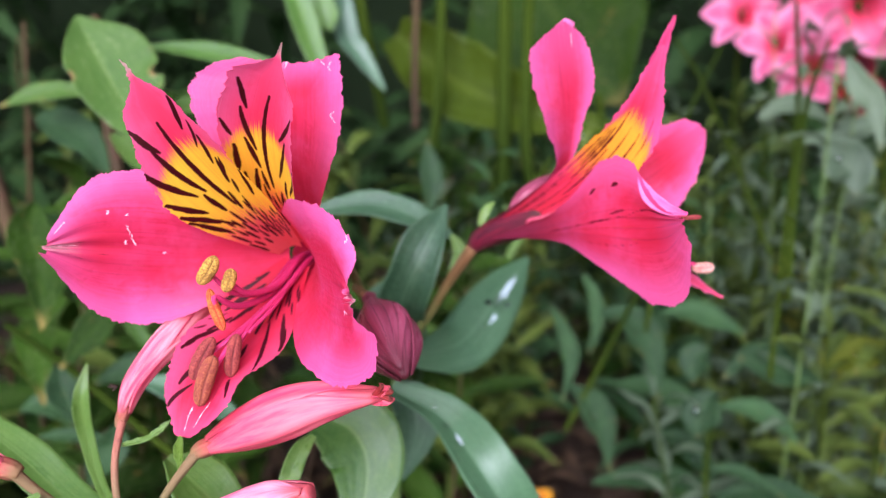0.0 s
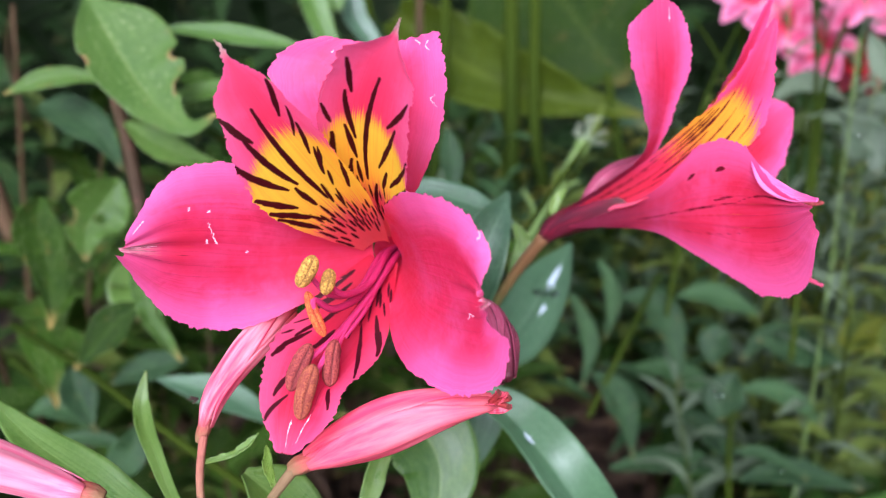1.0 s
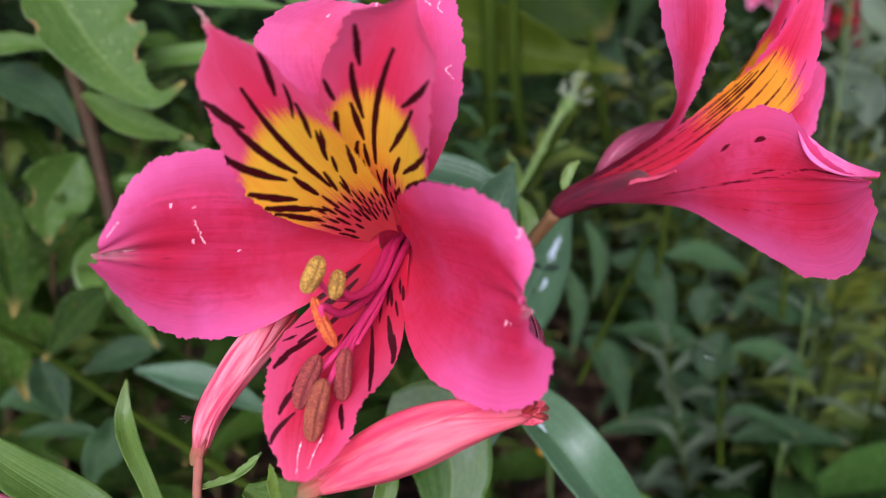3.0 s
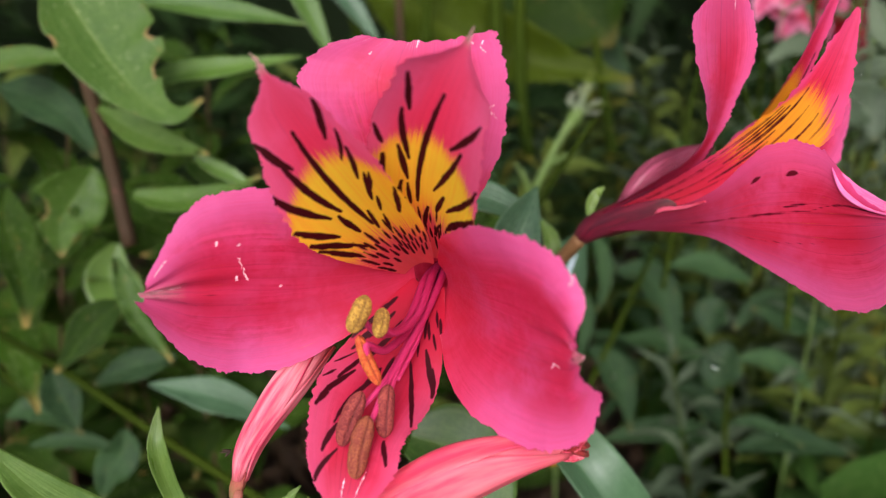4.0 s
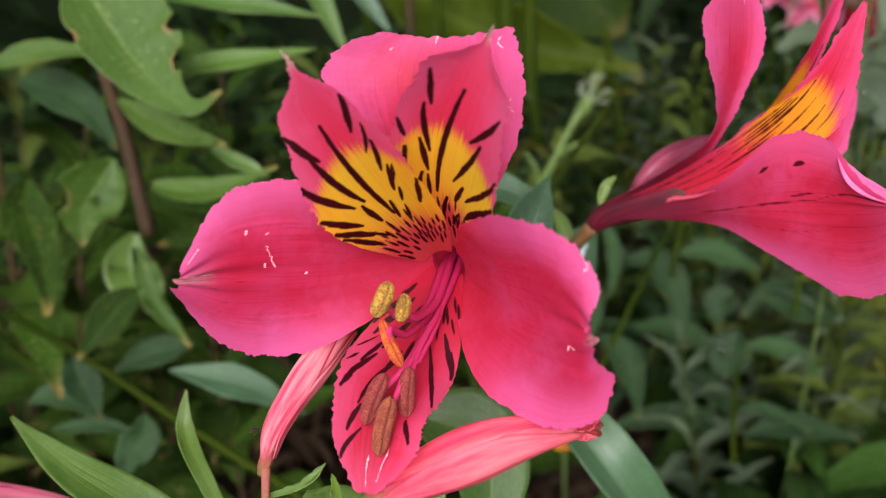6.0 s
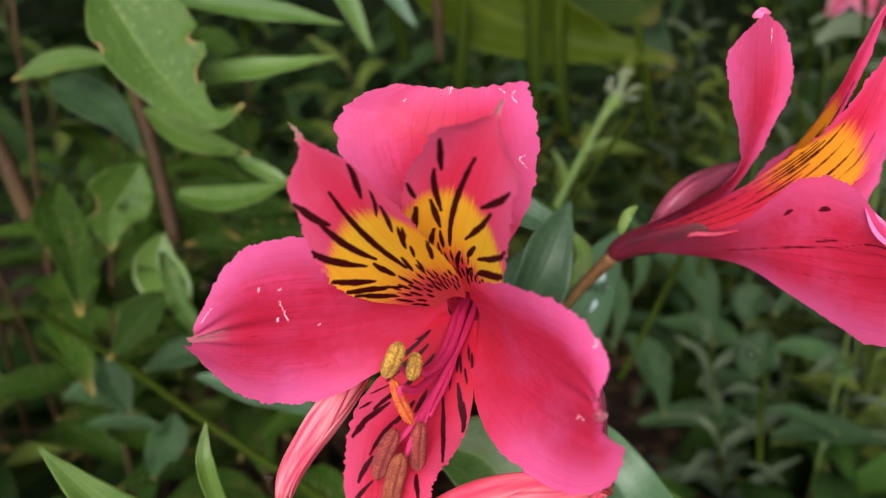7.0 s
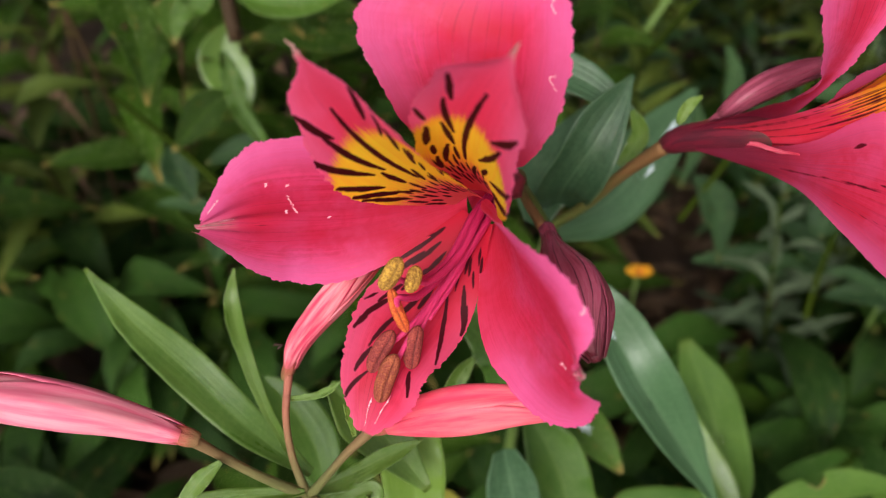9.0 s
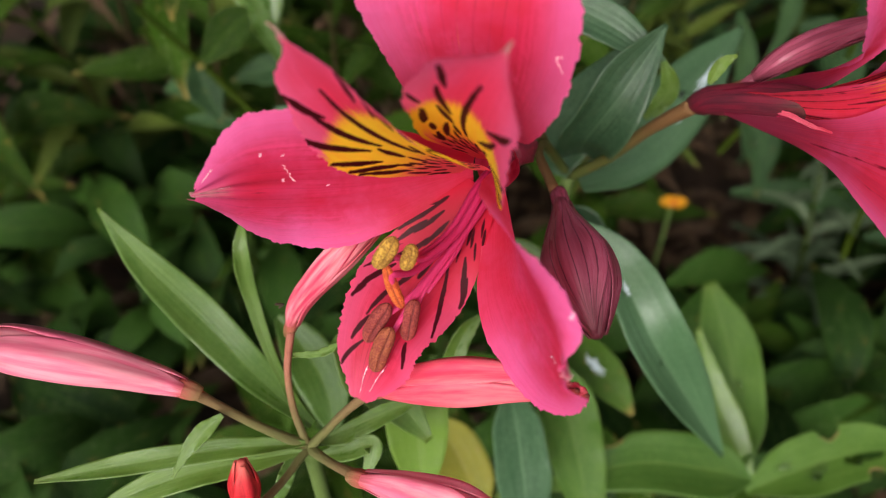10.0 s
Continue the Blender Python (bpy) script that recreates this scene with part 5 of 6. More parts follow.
tube("stem", [(-27.49, 43.4, -16.2), (-24.73, 42.19, -17.94), (-21.74, 40.81, -20.25)], (0.29, 0.29, 0.29), DARK_STEM, worn)
tube("stem", [(-31.32, 50.65, -5.16), (-29.78, 48.79, -7.46), (-28.27, 46.96, -9.72)], (0.49, 0.52, 0.51), BROWN_STEM, worn)
leaf("leaf", [(-14.93, 37.57, -1.21), (-13.36, 37.65, -0.65), (-11.04, 37.57, -0.41), (-7.94, 37.5, -0.03)], (0.2, 0.55, 0.62, 0.4, 0.06), [(0.1, -0.7, 0.7)], MID_LEAF, worn, seed=41)
leaf("leaf", [(-15.57, 36.15, -5.71), (-13.93, 35.94, -6.01), (-12.12, 35.88, -5.82), (-9.9, 35.99, -5.04)], (0.2, 0.6, 0.62, 0.4, 0.06), [(0.1, -0.7, 0.7)], OLD_LEAF, worn, seed=42)
leaf("leaf", [(-12.8, 36.45, -4.21), (-11.8, 36.22, -4.73), (-10.31, 35.88, -5.47)], (0.12, 0.34, 0.36, 0.05), [(-0.1, -0.6, 0.8)], LIGHT_LEAF, worn, seed=43)
tall = thing("calla_plant", (7, 68, -45), "clump of tall upright stems with broad yellow-green leaves", "plant")
tube("stem", [(5.15, 62.57, -9.59), (5.19, 63.65, -0.67), (5.27, 65.09, 9.78)], (0.67, 0.66, 0.56), DARK_STEM, tall)
tube("stem", [(7.81, 62.58, -9.15), (7.04, 63.03, -3), (7.36, 65, 9.75)], (0.53, 0.52, 0.42), DARK_STEM, tall)
tube("stem", [(-1.58, 62.95, -9.05), (-0.49, 63.88, -0.61), (-0.09, 65.3, 9.83)], (0.48, 0.47, 0.42), DARK_STEM, tall)
tube("stem", [(-2.42, 64.42, -2.95), (-2.44, 64.93, 3.56), (-2.19, 65.38, 9.86)], (0.34, 0.33, 0.30), BROWN_STEM, tall)
tube("stem", [(-5.07, 64.53, -2.92), (-6.33, 65.09, 3.6), (-7.54, 65.6, 9.91)], (0.48, 0.47, 0.42), DARK_STEM, tall)
tube("stem", [(14.79, 62.3, -9.22), (13.67, 62.77, -3.07), (13, 62.53, 0.16)], (0.43, 0.38, 0.23), DARK_STEM, tall)
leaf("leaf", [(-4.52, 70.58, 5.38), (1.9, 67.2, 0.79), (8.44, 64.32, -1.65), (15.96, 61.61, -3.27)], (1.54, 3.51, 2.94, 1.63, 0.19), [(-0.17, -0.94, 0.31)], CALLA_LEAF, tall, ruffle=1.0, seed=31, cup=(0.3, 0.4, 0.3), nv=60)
leaf("leaf", [(6.71, 78.61, 15.01), (10.79, 75.49, 8.27), (13.68, 72.98, 3.88), (16.96, 70.36, -0.86)], (2.24, 8.28, 8.7, 5.9, 0.26), [(-0.22, -0.96, 0.15)], SHADED_LEAF, tall, ruffle=0.6, seed=32, nv=60)
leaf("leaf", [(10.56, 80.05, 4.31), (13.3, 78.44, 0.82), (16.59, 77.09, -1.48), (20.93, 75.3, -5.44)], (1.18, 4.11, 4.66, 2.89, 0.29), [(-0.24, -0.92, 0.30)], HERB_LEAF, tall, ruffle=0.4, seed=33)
leaf("leaf", [(-8.03, 54.05, 4.49), (-8.4, 54.33, 5.63), (-8.94, 54.8, 7.52), (-9.48, 55.36, 9.8)], (0.16, 0.85, 0.78, 0.62, 0.16), [(0.11, -0.98, 0.16)], MID_LEAF, tall, seed=34)
leaf("leaf", [(-7.34, 57.05, 8.59), (-7.22, 56.12, 4.66), (-6.24, 55.71, 3.07), (-4.28, 54.98, 0.3)], (0.16, 0.81, 0.81, 0.65, 0.12), [(0.24, -0.94, 0.23)], HERO_LEAF, tall, seed=35)
leaf("leaf", [(-11.46, 53.29, 9.43), (-9.8, 52.01, 5.74), (-8.71, 50.94, 2.82), (-7.1, 49.69, -0.77)], (0.15, 0.82, 0.89, 0.66, 0.11), [(0.29, -0.91, 0.31)], MID_LEAF, tall, seed=36)
leaf("leaf", [(-0.94, 45.87, -7.27), (-0.73, 46.26, -5.57), (-0.88, 46.59, -4.2), (-1.03, 46.92, -2.84)], (0.21, 0.56, 0.7, 0.49, 0.1), [(0.15, -0.95, 0.28)], HERB_LEAF, tall, seed=37)

herb = thing("herb_plant", (22, 52, -45), "garden herb with narrow dark green leaves and rain drops", "plant", "herb plants")
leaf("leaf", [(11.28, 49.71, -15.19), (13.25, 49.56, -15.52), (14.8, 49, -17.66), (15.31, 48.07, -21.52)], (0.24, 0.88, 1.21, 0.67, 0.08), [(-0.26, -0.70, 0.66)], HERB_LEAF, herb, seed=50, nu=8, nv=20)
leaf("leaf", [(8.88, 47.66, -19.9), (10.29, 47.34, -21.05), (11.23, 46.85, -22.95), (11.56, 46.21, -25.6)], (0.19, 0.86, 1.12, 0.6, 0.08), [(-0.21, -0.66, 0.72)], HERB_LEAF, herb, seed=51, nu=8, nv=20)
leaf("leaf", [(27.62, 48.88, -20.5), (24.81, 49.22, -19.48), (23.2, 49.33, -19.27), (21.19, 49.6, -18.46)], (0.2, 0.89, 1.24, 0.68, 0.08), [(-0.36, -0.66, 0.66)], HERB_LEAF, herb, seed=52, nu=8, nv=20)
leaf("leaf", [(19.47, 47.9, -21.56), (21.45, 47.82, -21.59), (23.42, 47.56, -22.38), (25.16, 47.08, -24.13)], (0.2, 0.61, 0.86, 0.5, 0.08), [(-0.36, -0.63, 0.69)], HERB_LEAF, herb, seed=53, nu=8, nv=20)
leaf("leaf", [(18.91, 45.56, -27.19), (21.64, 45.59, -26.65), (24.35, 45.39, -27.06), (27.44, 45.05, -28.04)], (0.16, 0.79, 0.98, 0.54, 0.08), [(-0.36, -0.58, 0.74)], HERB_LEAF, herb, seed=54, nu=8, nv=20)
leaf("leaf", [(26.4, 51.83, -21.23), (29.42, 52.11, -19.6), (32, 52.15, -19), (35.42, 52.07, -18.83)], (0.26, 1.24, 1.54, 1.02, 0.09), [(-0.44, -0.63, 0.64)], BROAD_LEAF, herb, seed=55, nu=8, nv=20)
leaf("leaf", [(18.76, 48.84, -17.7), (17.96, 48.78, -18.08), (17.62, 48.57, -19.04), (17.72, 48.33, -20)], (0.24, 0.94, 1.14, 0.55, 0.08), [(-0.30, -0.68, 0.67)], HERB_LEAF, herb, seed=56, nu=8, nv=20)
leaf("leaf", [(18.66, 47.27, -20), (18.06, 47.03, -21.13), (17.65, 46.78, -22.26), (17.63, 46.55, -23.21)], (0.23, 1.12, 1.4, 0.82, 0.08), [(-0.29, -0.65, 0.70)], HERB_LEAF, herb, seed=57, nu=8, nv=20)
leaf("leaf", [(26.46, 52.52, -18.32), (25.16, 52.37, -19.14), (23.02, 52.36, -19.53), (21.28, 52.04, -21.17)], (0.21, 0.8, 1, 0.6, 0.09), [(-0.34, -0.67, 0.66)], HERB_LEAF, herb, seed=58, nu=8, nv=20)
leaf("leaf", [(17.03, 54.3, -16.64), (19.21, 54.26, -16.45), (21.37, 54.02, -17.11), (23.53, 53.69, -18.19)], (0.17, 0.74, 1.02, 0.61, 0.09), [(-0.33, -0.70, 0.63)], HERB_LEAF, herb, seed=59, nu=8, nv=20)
leaf("leaf", [(25.2, 48.96, -3.12), (26.3, 48.7, -4.04), (27.4, 48.4, -5.14), (27.44, 48.05, -6.6)], (0.22, 1.27, 1.54, 0.94, 0.07), [(-0.47, -0.72, 0.51)], GREY_LEAF, herb, seed=60, nu=8, nv=20)
leaf("leaf", [(30.68, 51.17, -1.6), (28.73, 51.07, -2.33), (26.77, 51.01, -2.88), (24.44, 51.02, -3.23)], (0.19, 0.79, 0.98, 0.54, 0.08), [(-0.45, -0.75, 0.48)], GREY_LEAF, herb, seed=61, nu=8, nv=20)
leaf("leaf", [(23.73, 55.49, -1.82), (25.43, 55.66, -0.82), (27.1, 55.6, -0.84), (29.18, 55.22, -2.09)], (0.17, 0.64, 0.91, 0.53, 0.08), [(-0.43, -0.78, 0.46)], GREY_LEAF, herb, seed=62, nu=8, nv=20)
leaf("leaf", [(24.52, 54.93, -4.08), (25.79, 54.97, -3.68), (26.62, 54.8, -4.31), (26.99, 54.25, -6.56)], (0.17, 0.78, 0.98, 0.47, 0.08), [(-0.42, -0.76, 0.50)], OLIVE_LEAF, herb, seed=63, nu=8, nv=20)
leaf("leaf", [(25.92, 48.17, 2.38), (26.6, 47.74, 0.63), (27.64, 47.37, -0.77), (27.95, 46.7, -3.56)], (0.14, 0.67, 0.84, 0.5, 0.07), [(-0.49, -0.74, 0.46)], GREY_LEAF, herb, seed=64, nu=8, nv=20)
leaf("leaf", [(16.14, 50.34, -24.83), (17.81, 50.18, -25.25), (19.45, 49.72, -26.9), (20.26, 49.31, -28.55)], (0.17, 0.71, 0.98, 0.59, 0.08), [(-0.29, -0.62, 0.73)], HERB_LEAF, herb, seed=65, nu=8, nv=20)
leaf("leaf", [(11.56, 51.46, -29.5), (15.05, 51.47, -28.9), (18.52, 51.28, -29.15), (21.98, 50.85, -30.46)], (0.17, 0.81, 1.1, 0.67, 0.09), [(-0.27, -0.62, 0.74)], HERB_LEAF, herb, seed=66, nu=8, nv=20)
leaf("leaf", [(14.04, 55.04, -22.68), (16.73, 54.88, -22.92), (19.41, 54.51, -24.05), (20.74, 54.15, -25.38)], (0.18, 0.77, 1.05, 0.63, 0.09), [(-0.28, -0.67, 0.69)], HERB_LEAF, herb, seed=67, nu=8, nv=20)
leaf("leaf", [(7.93, 50.87, -15.17), (8.9, 50.36, -17.15), (9.27, 49.89, -19.12), (8.61, 49.26, -21.87)], (0.2, 0.48, 0.65, 0.4, 0.08), [(-0.18, -0.71, 0.68)], HERB_LEAF, herb, seed=68, nu=8, nv=20)
leaf("leaf", [(11, 55.19, -13.82), (11.84, 54.75, -15.52), (12.01, 54.25, -17.64), (11.32, 53.77, -19.75)], (0.17, 0.44, 0.63, 0.37, 0.09), [(-0.21, -0.73, 0.65)], HERB_LEAF, herb, seed=69, nu=8, nv=20)
leaf("leaf", [(18.13, 45.13, -24.79), (19.65, 45.07, -24.81), (21.16, 44.88, -25.38), (23.04, 44.5, -26.7)], (0.15, 0.39, 0.48, 0.27, 0.08), [(-0.33, -0.60, 0.73)], HERB_LEAF, herb, seed=70, nu=8, nv=20)
tube("stem", [(24.63, 53.29, 6.41), (24.68, 51.59, -0.78), (23.51, 49.22, -10.98), (22.56, 47.29, -19.29)], (0.16, 0.16, 0.19, 0.19), DARK_STEM, herb)
tube("stem", [(26.91, 52.57, 3.74), (25.26, 51.57, -0.78), (24.35, 49.99, -7.58), (23.83, 48.49, -14.01)], (0.14, 0.19, 0.21, 0.21), DARK_STEM, herb)
tube("stem", [(19.52, 52.78, 3.44), (16.68, 51.46, -2.58), (15.38, 49.9, -9.38), (14.08, 48.35, -16.17)], (0.11, 0.14, 0.16, 0.16), DARK_STEM, herb)
tube("stem", [(16.23, 53, 3.85), (17.92, 52.3, 1.19), (20.15, 50.96, -4.13), (22.73, 49.25, -10.97)], (0.10, 0.11, 0.11, 0.14), DARK_STEM, herb)
tube("stem", [(18.63, 46.91, -21.52), (18.17, 46.04, -25.29), (18.1, 45.15, -29.08)], (0.19, 0.19, 0.19), DARK_STEM, herb)
tube("stem", [(13.75, 49.07, -13.14), (11.33, 48.1, -17.66), (8.51, 46.96, -22.92)], (0.16, 0.19, 0.19), DARK_STEM, herb)
tube("stem", [(2.39, 36.44, -7.49), (4.11, 36.95, -5.06), (5.55, 37.34, -3.17)], (0.12, 0.13, 0.08), DARK_STEM, herb)


# ---- planting behind ----
def unit_leaf(name, width, arch, seed, nu=4, nv=8, mat=None):
    """A leaf one metre long along y with its face up, to be laid and scaled."""
    r = np.random.RandomState(seed)
    half = np.array([0.08, 0.7, 1.0, 0.62, 0.02]) * width
    mid = [(0, 0, 0), (r.uniform(-0.03, 0.03), 0.34, 0.06 + arch * 0.1), (r.uniform(-0.04, 0.04), 0.68, 0.03 - arch * 0.1), (0, 1.0, -arch)]
    p, uu, vv, _ = blade_points(np.array(mid) * 100, [(h * 100, h * 100) for h in half], [(0, 0, 1)], (0.1, 0.1, 0.1), (0.3, 0.2, 0.1), nu, nv, 2.0, seed)
    me = mesh_of(name, p.reshape(-1, 3) * CM, grid_faces(nv, nu), across=uu, along=vv)
    me.materials.append(mat)
    return me


def leaf_pose(base, way, face, length, width):
    y = Vector(way).normalized()
    x = y.cross(Vector(face)).normalized()
    z = x.cross(y)
    m = Matrix((x * width, y * length, z * length)).transposed().to_4x4()
    m.translation = base
    return m


def leaf_set(name, mat, widths, arches):
    return [unit_leaf(name, w, a, k + 1, mat=mat) for k, (w, a) in enumerate(zip(widths, arches))]


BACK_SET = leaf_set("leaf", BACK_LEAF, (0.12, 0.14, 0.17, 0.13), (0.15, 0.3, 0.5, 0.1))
GREY_SET = leaf_set("leaf", GREY_LEAF, (0.09, 0.11, 0.14, 0.10), (0.1, 0.25, 0.4, 0.0))
OLIVE_SET = leaf_set("leaf", OLIVE_LEAF, (0.09, 0.11, 0.13, 0.10), (0.1, 0.3, 0.45, 0.0))
YELLOW_SET = leaf_set("leaf", YELLOW_LEAF, (0.10, 0.12, 0.10, 0.08), (0.3, 0.5, 0.7, 0.2))
HERB_SET = leaf_set("leaf", HERB_LEAF, (0.10, 0.12, 0.15, 0.11), (0.1, 0.25, 0.4, 0.0))


def leafy_plant(name, foot, top, meshes, count, length, label, stem_mat, rng, low=0.35, group="", up=0.35, radius=0.16):
    """A stem with leaves in a spiral, longest in the middle."""
    ob = thing(name, foot, label, "plant", group)
    foot, top = np.array(foot, float), np.array(top, float)
    bend = (foot + top) / 2 + rng.uniform(-3.2, 3.2, 3)
    line = [foot, bend, top]
    tube("stem", line, (radius, radius * 0.8, radius * 0.45), stem_mat, ob, ring=6, steps=10)
    turn = rng.uniform(0, 6.28)
    for k in range(count):
        t = low + (1 - low) * k / max(count - 1, 1)
        spot = spline(line, np.array([t]))[0]
        turn += 2.4 + rng.uniform(-0.3, 0.3)
        rise = up + 0.5 * t * t + rng.uniform(-0.35, 0.25)
        way = (math.cos(turn), math.sin(turn), rise)
        size = length * (0.7 + 0.5 * math.sin(math.pi * min(1, 0.2 + 0.8 * t))) * rng.uniform(0.75, 1.15)
        leafy = new("leaf", meshes[rng.randint(len(meshes))])
        leafy.parent = ob
        face = (rng.uniform(-0.3, 0.3), -0.25 + rng.uniform(-0.3, 0.3), 1)
        leafy.matrix_local = leaf_pose(at(spot) - ob.location, way, face, size * CM, size * CM * rng.uniform(0.85, 1.2))
    return ob


rng = np.random.RandomState(17)
for k in range(20):
    x, y = rng.uniform(21, 44), rng.uniform(48, 60)
    leafy_plant("herb_plant", (x, y, -45), (x + rng.uniform(-2, 6), y + rng.uniform(-3, 3), rng.uniform(-12, 6)), GREY_SET, 18, 3.6, "slender grey-green herb stalk with small narrow leaves", (GREEN_STEM, DARK_STEM)[k % 2], rng, low=0.3, group="herb plants", up=0.5, radius=0.11)
rng = np.random.RandomState(7)
for k in range(76):
    x, y = rng.uniform(0, 62), rng.uniform(50, 98)
    if 6 < x - 0.06 * (y - 50) < 18 and y < 88:
        continue
    leafy_plant("herb_plant", (x, y, -45), (x + rng.uniform(-7, 7), y + rng.uniform(-5, 3), rng.uniform(-24, -2) + (y - 70) * 0.1), (GREY_SET, OLIVE_SET, HERB_SET, YELLOW_SET, OLIVE_SET)[k % 5], 26, 5.2, "leafy green garden herb with narrow pointed leaves", DARK_STEM, rng, group="herb plants")
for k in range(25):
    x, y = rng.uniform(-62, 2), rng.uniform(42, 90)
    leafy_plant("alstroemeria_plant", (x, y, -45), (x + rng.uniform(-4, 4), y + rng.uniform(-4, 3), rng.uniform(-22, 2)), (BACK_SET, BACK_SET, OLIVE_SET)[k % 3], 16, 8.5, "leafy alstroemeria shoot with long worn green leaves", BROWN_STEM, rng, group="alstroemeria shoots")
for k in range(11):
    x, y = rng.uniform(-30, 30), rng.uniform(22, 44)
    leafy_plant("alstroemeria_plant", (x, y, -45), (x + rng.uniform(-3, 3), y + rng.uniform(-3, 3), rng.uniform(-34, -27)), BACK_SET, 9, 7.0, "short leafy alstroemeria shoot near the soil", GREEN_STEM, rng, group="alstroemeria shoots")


def foliage_mass(name, count, box, mat, length, label, seed, width=0.12, bare=-2.0, clearings=()):
    """Far leaves past counting, in one mesh; they grow in clumps, with bare patches where bare is raised and in the clearings (x, y and half sizes)."""
    r = np.random.RandomState(seed)
    src = unit_leaf("leaf", width, 0.4, 3, nu=2, nv=5)
    base = np.array([v.co for v in src.vertices])
    faces = np.array([p.vertices[:] for p in src.polygons])
    across = np.array([d.value for d in src.attributes["across"].data])
    along = np.array([d.value for d in src.attributes["along"].data])
    verts = []
    lo, hi = np.array(box[0], float), np.array(box[1], float)
    for _ in range(count):
        spot = lo + (hi - lo) * r.rand(3)
        while noise.noise(Vector(spot) * 0.055 + Vector((seed, 0, 0))) < bare or any(math.hypot((spot[0] - x) / w, (spot[1] - y) / d) < 1 for x, y, w, d in clearings):
            spot = lo + (hi - lo) * r.rand(3)
        a = r.uniform(0, 6.28)
        m = leaf_pose((0, 0, 0), (math.cos(a), math.sin(a), r.uniform(-0.5, 0.7)), (r.uniform(-0.5, 0.5), -0.5, 1), 1, 1)
        verts.append(base @ np.array(m.to_3x3()).T * length * r.uniform(0.6, 1.3) + spot)
    verts = np.concatenate(verts)
    n = len(base)
    allfaces = (faces[None] + np.arange(count)[:, None, None] * n).reshape(-1, 4).tolist()
    ob = new(name, mesh_of(name, verts * CM, allfaces, across=np.tile(across, count), along=np.tile(along, count)))
    ob.location = (0, 0, EYE)
    ob.data.materials.append(mat)
    bpy.data.meshes.remove(src)
    return tagged(ob, label, "foliage", kind="stuff")


# Upper shrubs are unseen, added to keep out sky light from behind.
foliage_mass("far_foliage", 3600, ((-190, 105, -45), (190, 165, 95)), SHADED_SHRUB_LEAF, 13, "dense shrubs far behind the flowers, greens darkened to stand for shade", 5, bare=0.06)
# Added sheet, taller than the view: blocks sky light and darkens foliage gaps.
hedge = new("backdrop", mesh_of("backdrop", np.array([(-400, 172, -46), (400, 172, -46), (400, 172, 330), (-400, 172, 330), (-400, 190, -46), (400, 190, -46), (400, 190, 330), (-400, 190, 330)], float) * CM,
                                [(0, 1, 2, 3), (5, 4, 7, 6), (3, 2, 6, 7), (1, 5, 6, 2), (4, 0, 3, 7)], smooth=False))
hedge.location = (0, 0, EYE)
hedge.data.materials.append(BACKDROP_SHADE)
tagged(hedge, "added dark sheet behind the bed that blocks sky light", "hedge", kind="structure")
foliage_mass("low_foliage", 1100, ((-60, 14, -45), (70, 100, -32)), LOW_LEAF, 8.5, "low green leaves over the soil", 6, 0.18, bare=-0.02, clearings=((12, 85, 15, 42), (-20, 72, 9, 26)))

foliage_mass("leaf_litter", 1500, ((-70, 18, -45), (75, 98, -42.5)), DRY_LEAF, 5.5, "brown dead leaves lying on the soil", 8)
for k in range(3):
    x, y = rng.uniform(-40, -26), rng.uniform(43, 62)
    stalk = thing("dry_stalk", (x, y, -45), "bare brown stalk from last year", "stalk", "dry stalks")
    top = np.array((x + rng.uniform(-5, 5), y + rng.uniform(-3, 3), rng.uniform(-12, 8)))
    tube("stem", [(x, y, -45), (x + rng.uniform(-1.5, 1.5), y, -25), top], (0.22, 0.2, 0.14), BROWN_STEM, stalk, ring=7, steps=14)
    tube("side_stem", [top + (0, 0, -8), top + (rng.uniform(-3, 3), -1, -4), top + (rng.uniform(-6, 6), -2, -1)], (0.12, 0.1, 0.06), BROWN_STEM, stalk, ring=6, steps=8)
DRY_SET = leaf_set("leaf", DRY_LEAF, (0.07, 0.09, 0.06), (0.5, 0.7, 0.9))
for k in range(7):
    x, y = rng.uniform(-52, -6), rng.uniform(58, 82)
    leafy_plant("withered_shoot", (x, y, -45), (x + rng.uniform(-6, 6), y + rng.uniform(-4, 4), rng.uniform(-30, -14)), DRY_SET, 9, 6.0, "withered brown shoot with hanging dry leaves", BROWN_STEM, rng, group="withered shoots", up=-0.5, radius=0.14)


